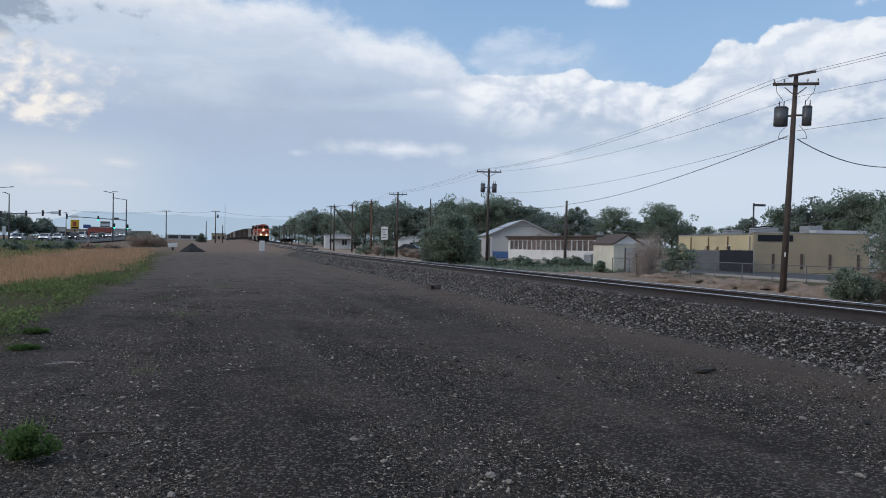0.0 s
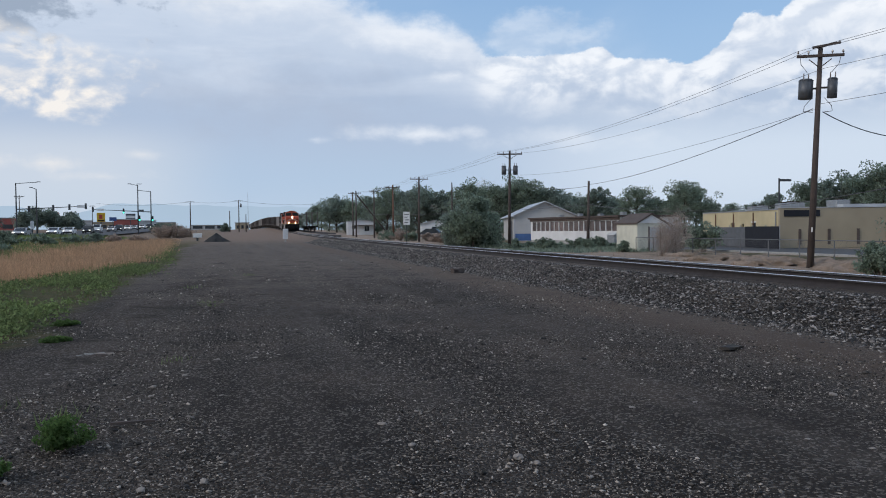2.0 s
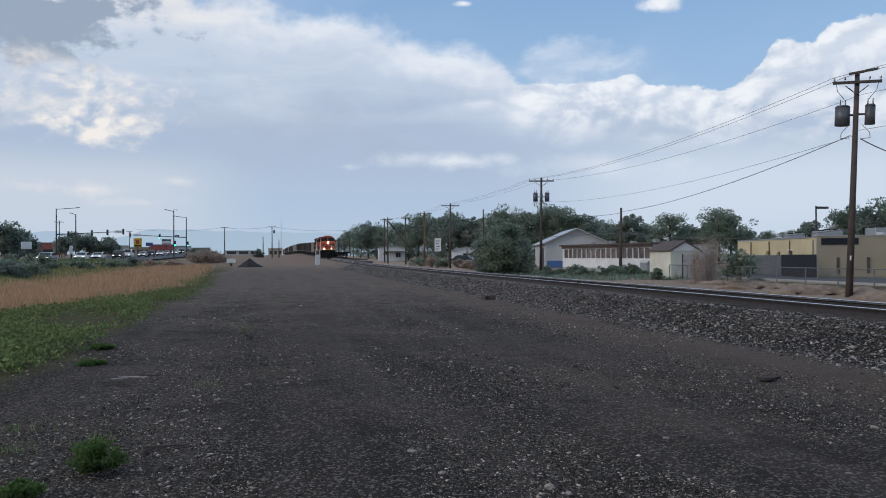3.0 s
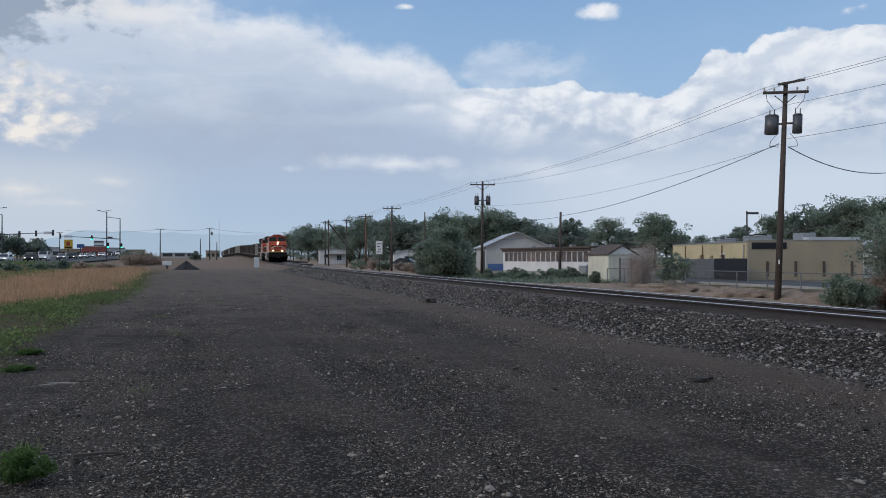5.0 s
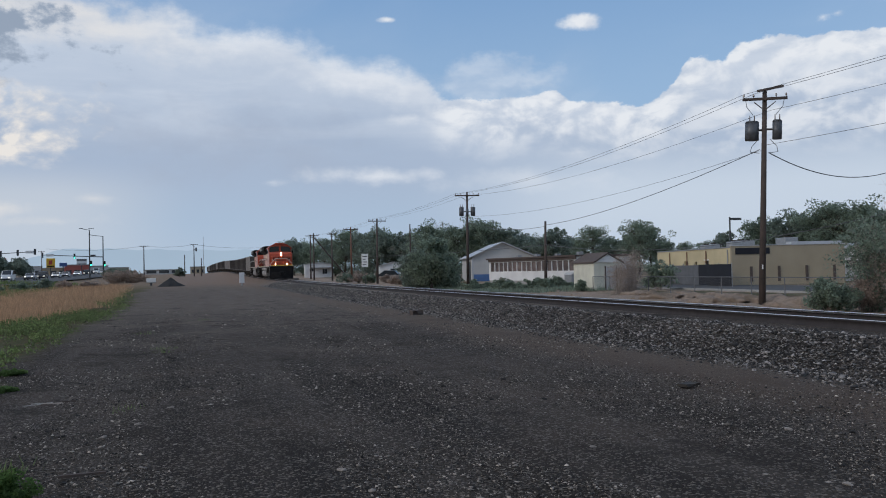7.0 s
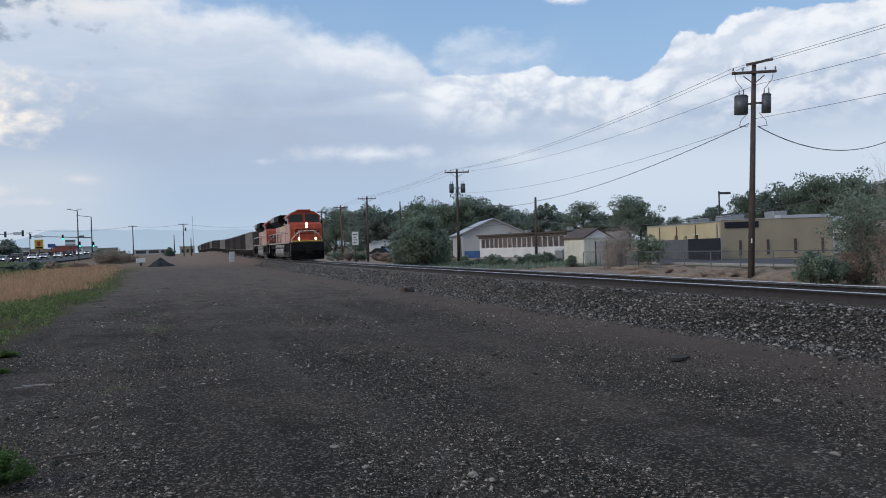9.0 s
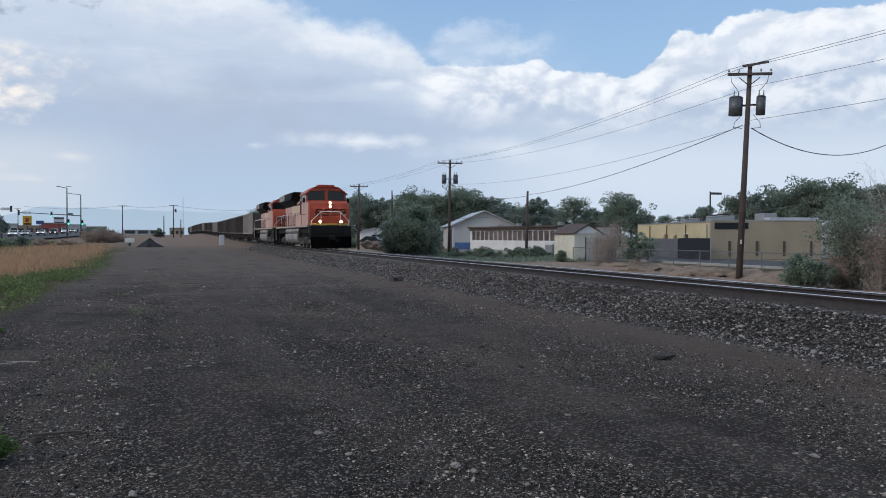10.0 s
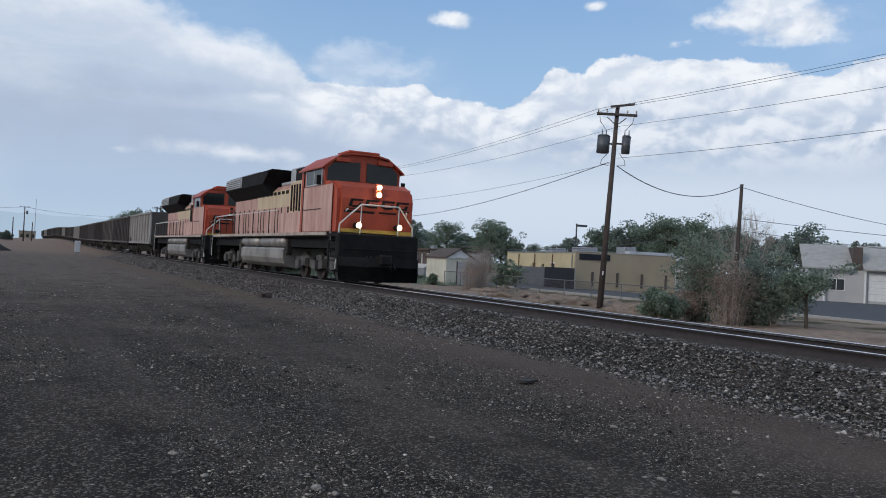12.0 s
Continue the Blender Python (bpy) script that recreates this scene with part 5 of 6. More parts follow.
h2 = gable_building(*polar(7.75, 190), 0, 6.4, 9, 2.9, 3.3, WHITEWALL, CONCRETE, "distant low white house", 0.55, 0.2, "house", "house")
h2.matrix_basis = pose(*polar(7.75, 190), 0.5, 0, 0, -6)
window_part(h2, 4.0, 5.2, 0.6, 1.9, -0.03, WINDOW, WHITEWALL)
window_part(h2, 1.0, 2.0, 1.2, 2.0, -0.03, WINDOW, WHITEWALL)
part("porch_roof", boxed(1.2, 6.2, -1.2, 0.0, 2.0, 2.12), DARKROOF, h2)
h3 = gable_building(*polar(13.05, 140), 0, 4.8, 8, 2.4, 3.0, WHITEWALL, GREYROOF, "distant pale house behind bushes", 0.0, 0.3, "house", "house")
h3.matrix_basis = pose(*polar(13.05, 140), 0.0, 0, 0, -12)
# flat dark panel on the wall in place of the carport's shaded opening
part("carport", boxed(1.9, 3.4, -0.04, 0.0, 0.0, 1.9), WINDOW, h3)

sx, sy = polar(12.0, 103)
sg = thing("notice_board", "tall white notice board on a post by the railway", "sign", at=pose(sx, sy, ground_z(sx, sy), 0, 0, -14))
part("post", tubed((0, 0.05, 0), (0, 0.05, 3.9), 0.05, seg=6), DARKPOST, sg)
part("board", boxed(-0.42, 0.42, -0.02, 0.02, 2.3, 4.0, 0.01), SIGNWHITE, sg)
for i, (a, b) in enumerate(((-0.3, 0.3), (-0.26, 0.1), (-0.2, 0.28), (-0.3, 0.2))):
    part("text_bar", boxed(a, b, -0.03, -0.02, 3.6 - i * 0.35, 3.7 - i * 0.35), GREYMESH, sg)

wx, wy = polar(3.36, 100)
wp = thing("trackside_marker", "white rectangular marker panel on a short post", "marker", at=pose(wx, wy, ground_z(wx, wy), 0, 0, 4))
part("post", boxed(-0.1, 0.1, -0.05, 0.05, 0, 0.5), CONCRETE, wp)
part("panel", boxed(-0.31, 0.31, -0.08, 0.08, 0.35, 1.62, 0.03), WHITEWALL, wp)

# empty bulkhead flat wagon on the siding
fw = thing("flat_wagon", "empty dark flat wagon with upright end posts on the siding", "rail wagon", at=pose(17.4, 190, 0.58 + float(rise(190)), 0, 0, -1))
part("deck", boxed(-1.4, 1.4, 0, 17, 0.95, 1.25, 0.03), BLACK, fw)
for yy in (0.3, 16.6):
    for xx in (-1.3, 0, 1.3):
        part("end_post", boxed(xx - 0.1, xx + 0.1, yy - 0.1, yy + 0.1, 1.25, 4.6), GREYCAR, fw)
    part("end_beam", boxed(-1.4, 1.4, yy - 0.06, yy + 0.06, 4.3, 4.45), GREYCAR, fw)
for yy in (2.2, 14.8):
    truck(fw, yy, 2, 1.78, DARKSTEEL)
    for k in (-0.89, 0.89):
        wheelset(fw, yy + k, 0.46)
sd = thing("siding_track", "rusty siding rails beside the main line", "railway", kind="structure")
ys = np.arange(150, 420, 6.0)
for s in (-0.75, 0.75):
    v = np.stack([np.stack([np.full_like(ys, 17.4 + s + dx) - (ys - 190) * 0.0, ys, rise(ys) + z], -1) for dx, z in ((-0.035, 0.3), (-0.035, 0.58), (0.035, 0.58), (0.035, 0.3))], 1).reshape(-1, 3)
    n = len(ys)
    f = np.array([(i * 4 + j, (i + 1) * 4 + j, (i + 1) * 4 + j + 1, i * 4 + j + 1) for i in range(n - 1) for j in range(3)])
    part("rail", arrays_mesh("siding_rail", v, f, RAILSIDE), None, sd)
part("siding_bed", boxed(15.6, 19.2, 150, 418, -0.4, 0.28 + 0.0, m=Matrix.Translation((0, 0, 0.25))), BALLAST, sd)


# ---- highway and junction to the west ----
xs = np.array([-46.0, -22.0])
ys = np.arange(70, 520, 10.0)
v = np.array([(x, y, ground_z(-34, y) + 0.05) for y in ys for x in xs])
f = np.array([(2 * i, 2 * i + 1, 2 * i + 3, 2 * i + 2) for i in range(len(ys) - 1)])
hw_ob = part("road", arrays_mesh("road", v, f, ASPHALT))
tagged(hw_ob, "grey asphalt highway beyond the dry grass", "road", kind="structure")


def signal_head(parent, x, y, z, lit=None, back=False):
    s = part("signal_head", boxed(x - 0.2, x + 0.2, y - 0.12, y + 0.12, z - 0.6, z + 0.6, 0.03), DARKPOST, parent)
    for i, k in enumerate((0.38, 0.0, -0.38)):
        mat = BLACK
        if lit == "green" and i == 2:
            mat = GREENLAMP
        if lit == "red" and i == 0:
            mat = REDLAMP
        if not back:
            part("lens", tubed((x, y - 0.12, z + k), (x, y - 0.15, z + k), 0.17, seg=10), mat, s)
    return s


def signal_mast(az, d, h, arm_to, arm_z, heads, lum, label, signs=()):
    """Signal pole with a mast arm reaching to the azimuth arm_to, and a luminaire arm."""
    x, y = polar(az, d)
    z = ground_z(x, y)
    p = thing("traffic_signal", label, "traffic signal", "signals at the junction", at=pose(x, y, z))
    part("mast", tubed((0, 0, 0), (0, 0, h), 0.17, 0.1, seg=10), DARKPOST, p)
    if lum:
        part("luminaire_arm", tubed((0, 0, h - 0.1), (lum, 0, h + 0.25), 0.06, seg=6), DARKPOST, p)
        part("luminaire", boxed(lum - 0.45, lum + 0.25, -0.16, 0.16, h + 0.2, h + 0.36, 0.03), GALV, p)
    if arm_to is not None:
        ax = y * math.tan(radians(arm_to)) - x
        a = part("mast_arm", tubed((0, 0, arm_z), (ax, 0, arm_z + 0.65), 0.11, 0.06, seg=8), DARKPOST, p)
        for haz, lit, back in heads:
            hx = y * math.tan(radians(haz)) - x
            signal_head(a, hx, -0.2, arm_z + 0.65 * hx / ax - 0.05, lit, back)
        for saz in signs:
            hx = y * math.tan(radians(saz)) - x
            part("arm_sign", boxed(hx - 0.85, hx + 0.85, -0.15, -0.12, arm_z + 0.3, arm_z + 0.85), SIGNWHITE, a, "white street sign panel")
    return p


s1 = signal_mast(-5.6, 205, 10.3, -9.15, 5.3, [(-7.32, "green", False), (-9.2, None, True)], -2.7, "dark signal mast with green lights over the highway", (-8.75,))
signal_head(s1, 0.35, -0.1, 3.7, "green")
s2 = signal_mast(-6.42, 190, 11.0, None, 0, [], -1.6, "dark mast with a luminaire and side signal", ())
signal_head(s2, 0.3, -0.15, 3.6, "green")
part("camera_box", boxed(0.2, 1.2, -0.2, 0.2, 5.2, 5.5), DARKPOST, s2)
part("wind_vane", boxed(-0.2, 0.9, -0.03, 0.03, 11.2, 11.3), DARKPOST, s2)
s3 = signal_mast(-13.68, 185, 10.6, -9.6, 5.2, [(-12.95, None, True), (-11.55, None, True), (-10.6, None, True), (-9.62, None, True)], 4.4, "dark signal mast with a long arm of signals", (-9.9,))
s4 = signal_mast(-12.53, 200, 10.1, None, 0, [], -0.9, "dark street lamp mast", ())
utility_pole(*polar(-13.5, 230), 9.6, [(9.2, 1.2)], [], label="distant utility pole by the highway")
utility_pole(*polar(-9.25, 300), 8.3, [(8.0, 1.0)], [], label="distant utility pole by the highway")


def billboard(az, d, w, z0, z1, mat, label, bars=()):
    x, y = polar(az, d)
    b = thing("shop_sign", label, "sign", at=pose(x, y, ground_z(x, y), 0, 0, -az))
    part("post", tubed((0, 0.1, 0), (0, 0.1, z0 + 0.2), 0.15, seg=8), DARKPOST, b)
    p = part("sign_panel", boxed(-w / 2, w / 2, -0.12, 0.12, z0, z1, 0.05), mat, b)
    for x0, x1, a, c, m2 in bars:
        part("sign_patch", boxed(x0, x1, -0.15, -0.12, a, c), m2, p)
    return b


billboard(-8.73, 255, 2.3, 2.6, 5.3, SIGNYELLOW, "yellow roadside shop sign with a dark emblem", ((-0.5, 0.4, 3.5, 4.7, SIGNRED), (-0.9, 0.9, 2.8, 3.2, BLACK)))
billboard(-11.5, 240, 2.0, 4.2, 5.4, SIGNRED, "red roadside shop sign")
billboard(-8.0, 330, 2.6, 3.2, 4.6, SIGNBLUE, "blue roadside sign panel")
billboard(-6.9, 330, 3.6, 3.6, 6.0, SIGNWHITE, "pale shop sign with dark bands", ((-1.7, 1.7, 5.2, 5.9, GREYMESH), (-1.7, 1.7, 3.8, 4.2, GREYMESH)))
billboard(-12.8, 150, 0.55, 1.2, 2.6, SIGNWHITE, "white road sign on a post")
billboard(-15.4, 120, 1.3, 1.9, 2.9, SIGNWHITE, "pale sign board between trees")
billboard(-2.62, 118, 1.25, 0.45, 1.05, SIGNWHITE, "low white board beside the lot")
for az, d, w, h, mat in ((-10.0, 340, 9, 3.6, GREYWALL), (-8.6, 360, 10, 3.2, TANWALL), (-7.2, 350, 9, 4.2, REDPAINT), (-5.9, 380, 8, 4.0, GREYWALL), (-14.2, 300, 12, 4.2, REDPAINT), (-4.7, 420, 10, 3.6, TANWALL), (-1.8, 330, 14, 2.0, GREYWALL), (0.4, 360, 6, 3.2, TANWALL)):
    x, y = polar(az, d)
    b = thing("roadside_store", "distant flat-roofed roadside store", "building", "stores along the highway", at=pose(x, y, ground_z(x, y) - 0.3, 0, 0, -az))
    part("wall", boxed(-w / 2, w / 2, 0, 8, 0, h), mat, b)
    part("roof", boxed(-w / 2 - 0.2, w / 2 + 0.2, -0.2, 8.2, h, h + 0.3), CONCRETE, b)
    for i in range(3):
        part("shop_window", boxed(-w / 2 + 0.6 + i * w / 3, -w / 2 + w / 3 - 0.4 + i * w / 3, -0.03, 0.0, 0.8, 2.2), WINDOW, b)


def car(paint, label, tall=0.0):
    """Front at -y; about 4.6 m long."""
    c = thing("car", label, "car", "cars on the highway")
    bm = bmesh.new()
    h = tall
    side = [(-2.25, 0.35), (-2.3, 0.62), (-2.15, 0.80 + h * 0.5), (-1.15, 0.95 + h * 0.5), (-0.45, 1.40 + h), (1.1, 1.45 + h), (1.9, 1.02 + h * 0.6), (2.25, 0.95 + h * 0.5), (2.3, 0.45), (2.2, 0.3), (-2.1, 0.3)]
    side_prism(bm, side, -0.88, 0.88)
    es = [e for e in bm.edges if abs(e.verts[0].co.x - e.verts[1].co.x) < 1e-4 and max(v.co.z for v in e.verts) > 0.7]
    bmesh.ops.bevel(bm, geom=es, offset=0.09, segments=2, affect="EDGES")
    body = part("body", bm, paint, c)
    bm = bmesh.new()
    vs = [bm.verts.new(p) for p in ((-0.74, -1.12, 0.99 + h * 0.5), (0.74, -1.12, 0.99 + h * 0.5), (0.64, -0.5, 1.38 + h), (-0.64, -0.5, 1.38 + h))]
    bm.faces.new(vs)
    bmesh.ops.translate(bm, verts=bm.verts[:], vec=(0, -0.03, 0.02))
    r = bmesh.ops.extrude_face_region(bm, geom=bm.faces[:])
    bmesh.ops.translate(bm, verts=[v for v in r["geom"] if isinstance(v, bmesh.types.BMVert)], vec=(0, 0.02, -0.01))
    part("windscreen", bm, WINDOW, body)
    for s in (-1, 1):
        bm = side_prism(bmesh.new(), [(-0.95, 0.98 + h * 0.5), (-0.42, 1.33 + h), (1.05, 1.36 + h), (1.6, 1.02 + h * 0.5)], s * 0.885 - 0.01, s * 0.885 + 0.01)
        part("side_window", bm, WINDOW, body)
        part("headlight", boxed(s * 0.62 - 0.16, s * 0.62 + 0.16, -2.32, -2.2, 0.62, 0.78, 0.02), CARLAMP, body, "lit headlight")
        for y in (-1.4, 1.4):
            w = part("wheel", tubed((s * 0.72, y, 0.33), (s * 0.92, y, 0.33), 0.33, seg=16), RUBBER, c)
            part("rim", tubed((s * 0.92, y, 0.33), (s * 0.93, y, 0.33), 0.2, seg=10), GALV, w)
    part("bumper", boxed(-0.85, 0.85, -2.34, -2.2, 0.35, 0.58, 0.03), BLACK, body)
    return c


PAINTS = [material("car_white", (0.7, 0.7, 0.7), 0.3, 0, 0.05, 2, 0), material("car_silver", (0.42, 0.43, 0.45), 0.3, 0.4, 0.05, 2, 0), material("car_dark", (0.04, 0.045, 0.05), 0.25, 0.1, 0.1, 2, 0), material("car_red", (0.3, 0.03, 0.03), 0.3, 0, 0.1, 2, 0)]
models = [car(PAINTS[1], "silver car with headlights on"), car(PAINTS[0], "white car with headlights on"), car(PAINTS[2], "dark car with headlights on", 0.3), car(PAINTS[0], "white utility van with headlights on", 0.55)]
traffic = []
for i, (k, y, x) in enumerate(((0, 127, -31.2), (1, 148, -31), (1, 160, -30.8), (2, 181, -31), (3, 195, -31.4), (0, 214, -31), (2, 226, -30.8), (1, 246, -31), (0, 262, -31.2), (1, 283, -31), (2, 305, -31), (3, 330, -31), (0, 352, -31))):
    ob = models[k] if i in (0, 1, 3, 4) else copy_thing(models[k], pose(x, y, 0))
    traffic.append((ob, x, y))

parked = copy_thing(models[2], pose(*polar(13.95, 131), ground_z(*polar(13.95, 131)), 0, 0, 60))
tagged(parked, "dark parked car beside the pale house", "car", "parked cars")
for o in parked.children_recursive:
    if o.name.startswith("headlight"):
        o.data = o.data.copy()
        o.data.materials[0] = GALV
        tagged(o, "unlit headlight")


# ---- plants ----
def leaf_cloud(rng, centres, radii, per, size, flat=0.75):
    """Small leaf faces about clump centres; returns vertices and quads."""
    n = len(centres) * per
    c = np.repeat(centres, per, 0)
    r = np.repeat(radii, per)
    d = rng.normal(0, 1, (n, 3))
    d /= np.linalg.norm(d, axis=1, keepdims=True)
    p = c + d * (r * rng.uniform(0.25, 1.0, n) ** 0.5)[:, None] * np.array([1, 1, flat])
    a, b = rng.normal(0, 1, (n, 3)), rng.normal(0, 1, (n, 3))
    a /= np.linalg.norm(a, axis=1, keepdims=True)
    b -= a * (a * b).sum(1, keepdims=True)
    b /= np.linalg.norm(b, axis=1, keepdims=True)
    s = size * rng.uniform(0.6, 1.4, n)[:, None]
    v = np.stack([p - a * s, p + b * s * 0.55, p + a * s, p - b * s * 0.55], 1)
    f = np.arange(n * 4).reshape(n, 4)
    return v.reshape(-1, 3), f


def limbs(rng, h, spread, start, count, r0):
    """Trunk and limbs: a bmesh and the limb ends."""
    bm = bmesh.new()
    bend = rng.normal(0, 0.04 * h, 2)
    top = Vector((bend[0], bend[1], h * 0.72))
    mid = Vector((bend[0] * 0.3, bend[1] * 0.3, h * start))
    tube(bm, (0, 0, -0.2), mid, r0, r0 * 0.75, seg=7)
    tube(bm, mid, top, r0 * 0.75, r0 * 0.25, seg=6)
    ends = [top]
    for i in range(count):
        t = rng.uniform(0.0, 0.95)
        p = mid.lerp(top, t)
        a = i * 2.4 + rng.uniform(-0.4, 0.4)
        ln = spread * (1.0 - 0.55 * t) * rng.uniform(0.7, 1.1)
        q = p + Vector((math.cos(a) * ln, math.sin(a) * ln, ln * rng.uniform(0.25, 0.8)))
        m = p.lerp(q, 0.5) + Vector((0, 0, 0.08 * ln))
        tube(bm, p, m, r0 * 0.4, r0 * 0.26, seg=5)
        tube(bm, m, q, r0 * 0.26, r0 * 0.08, seg=5)
        ends += [q, m.lerp(q, 0.4)]
        for _ in range(2):
            e = m + Vector(rng.normal(0, 0.35 * ln, 3)) + Vector((0, 0, 0.25 * ln))
            tube(bm, m, e, r0 * 0.16, r0 * 0.05, seg=4)
            ends.append(e)
    return bm, ends


def tree(seed, h, spread, mat, label, per=46, leaf=0.2, start=0.25, count=11, clump=0.17, name="tree", low=0.0):
    rng = np.random.default_rng(seed)
    t = thing(name, label, "tree" if name == "tree" else "shrub", "trees beyond the railway")
    bm, ends = limbs(rng, h, spread, start, count, 0.022 * h + 0.03)
    part("trunk", bm, BARK, t)
    c = np.array([tuple(e) for e in ends])
    extra = c[rng.integers(0, len(c), len(c))] + rng.normal(0, 0.10 * h, (len(c), 3)) * np.array([1, 1, 0.6])
    c = np.concatenate([c, extra])
    if low:
        k = 22
        a = rng.uniform(0, 6.28, k)
        q = np.stack([np.cos(a) * spread * 0.75, np.sin(a) * spread * 0.75, rng.uniform(low, h * 0.5, k)], -1) * rng.uniform(0.5, 1, (k, 1)) ** np.array([1, 1, 0.3])
        c = np.concatenate([c, q])
    c[:, 2] = np.maximum(c[:, 2], h * 0.10)
    r = h * clump * rng.uniform(0.6, 1.25, len(c))
    v, f = leaf_cloud(rng, c, r, per, leaf)
    part("crown", arrays_mesh("crown", v, f, mat), None, t)
    return t


def put(ob, x, y, rz=0.0, s=1.0, sink=0.1):
    ob.scale = (s, s, s)
    m = pose(x, y, ground_z(x, y) - sink, 0, 0, rz)
    ob.matrix_basis = m @ Matrix.Diagonal((s, s, s, 1))
    return ob


rng = np.random.default_rng(77)
WOOD = [tree(100 + i, hh, sp, LEAFDARK if i % 2 else LEAF, "leafy green tree with an uneven crown behind the houses", 66, 0.155, 0.16, 15, 0.092, low=0.8) for i, (hh, sp) in enumerate(((11, 4.2), (9.5, 3.6), (12.5, 4.6), (8, 3.6), (10.5, 3.2)))]
spots = []
# (azimuth, distance, crown height as an angle)
for az, d, el in ((3.6, 420, 0.9), (4.3, 400, 1.25), (5.0, 370, 1.5), (5.7, 330, 1.8), (6.4, 255, 2.3), (7.0, 235, 2.5), (7.6, 240, 2.2), (8.3, 230, 2.1), (9.1, 215, 2.6), (9.9, 205, 2.3), (10.5, 195, 3.0), (11.3, 200, 2.7), (12.1, 190, 2.9), (12.8, 180, 3.3), (13.6, 185, 2.8), (14.6, 180, 2.8), (15.6, 175, 2.6), (16.6, 165, 3.3), (17.6, 170, 3.0), (18.6, 160, 3.3), (19.6, 165, 3.5), (20.6, 160, 3.4), (21.5, 165, 2.9), (22.6, 160, 3.0), (23.4, 170, 2.7), (24.3, 165, 2.4), (25.4, 155, 2.85), (26.4, 160, 2.2), (27.3, 165, 2.1), (28.5, 150, 2.75), (29.5, 155, 2.3), (30.6, 150, 2.3), (31.6, 140, 3.1), (32.4, 145, 2.8), (33.4, 180, 1.7), (34.6, 185, 1.5), (35.8, 180, 1.55), (36.9, 150, 2.2), (38.2, 170, 1.5), (39.6, 150, 2.8), (40.6, 150, 3.1), (41.8, 150, 3.5), (43.0, 145, 3.6), (44.1, 140, 3.75), (45.2, 150, 3.5), (46.3, 140, 3.7), (47.6, 150, 3.3), (49.0, 155, 3.0), (50.6, 160, 2.9), (52.6, 120, 3.7), (54.5, 170, 2.6), (56.5, 175, 2.6), (58.5, 170, 2.7)):
    spots.append((az, d, el))
for i, (az, d, el) in enumerate(spots):
    x, y = polar(az, d)
    want = EYE + d * math.tan(radians(el * 0.95)) - ground_z(x, y)
    k = WOOD[(i * 3 + i // 5) % 5]
    full = max(v.co.z for v in k.children[1].data.vertices)
    s = want / full
    ob = k if i < 5 and k.get("put") is None else None
    if ob is None:
        k2 = k.scale.copy()
        k.scale = (s, s, s)
        ob = copy_thing(k, pose(x, y, ground_z(x, y) - 0.1, 0, 0, i * 67))
        k.scale = k2
    else:
        ob["put"] = 1
        put(ob, x, y, i * 67, s)
for w in WOOD:
    if w.get("put") is None:
        put(w, *polar(60 + 3 * WOOD.index(w), 150), 0, 1.0)
    else:
        del w["put"]

# the full round tree by the line
gt = put(tree(201, 5.6, 1.6, LEAF, "dense green tree by the railway line", 80, 0.13, 0.1, 14, 0.15, low=0.5), *polar(16.7, 74), 20)
g2 = put(tree(202, 4.4, 1.2, LEAF, "dense green tree by the railway line", 110, 0.13, 0.1, 12, 0.18, low=0.4), *polar(17.7, 77), 80)
g3 = put(tree(203, 4.0, 1.1, LEAFDARK, "dense green tree by the railway line", 100, 0.13, 0.1, 12, 0.18, low=0.4), *polar(15.6, 76), 140)


def sticks(name, segs, mat):
    """Three-sided tapering twigs from rows of start, end and two radii."""
    a = np.array(segs, float)
    p, q, r0, r1 = a[:, :3], a[:, 3:6], a[:, 6], a[:, 7]
    d = q - p
    d /= np.linalg.norm(d, axis=1, keepdims=True) + 1e-9
    u = np.cross(d, np.where(np.abs(d[:, 2:]) > 0.9, [[1.0, 0, 0]], [[0, 0, 1.0]]))
    u /= np.linalg.norm(u, axis=1, keepdims=True) + 1e-9
    w = np.cross(d, u)
    rings = []
    for c, r in ((p, r0), (q, r1)):
        for k in range(3):
            t = k * 2.0944
            rings.append(c + (u * math.cos(t) + w * math.sin(t)) * r[:, None])
    v = np.stack(rings, 1)
    f = np.array([(0, 1, 4, 3), (1, 2, 5, 4), (2, 0, 3, 5)])[None] + 6 * np.arange(len(a))[:, None, None]
    return arrays_mesh(name, v.reshape(-1, 3), f.reshape(-1, 4), mat)


def shrub(seed, h, w, mat, label, per=40, leaf=0.06, n=26, name="shrub"):
    r = np.random.default_rng(seed)
    t = thing(name, label, "shrub", "shrubs by the railway")
    segs = []
    ends = []
    for i in range(n):
        a, q = r.uniform(0, 6.28), r.uniform(0.1, 1.0)
        e = Vector((math.cos(a) * w * q, math.sin(a) * w * q, h * r.uniform(0.35, 1.0) * (1 - 0.35 * q)))
        m = Vector((e.x * 0.35, e.y * 0.35, e.z * 0.55))
        segs.append((e.x * 0.1, e.y * 0.1, -0.05, *m, 0.02, 0.014))
        segs.append((*m, *e, 0.014, 0.005))
        ends += [tuple(e), tuple(m.lerp(e, 0.5))]
    part("stems", sticks("stems", segs, TWIG), None, t)
    c = np.array(ends)
    v, f = leaf_cloud(r, c, np.full(len(c), 0.16 * h + 0.05), per, leaf)
    v[:, 2] = np.maximum(v[:, 2], 0.02)
    part("leaves", arrays_mesh("leaves", v, f, mat), None, t)
    return t


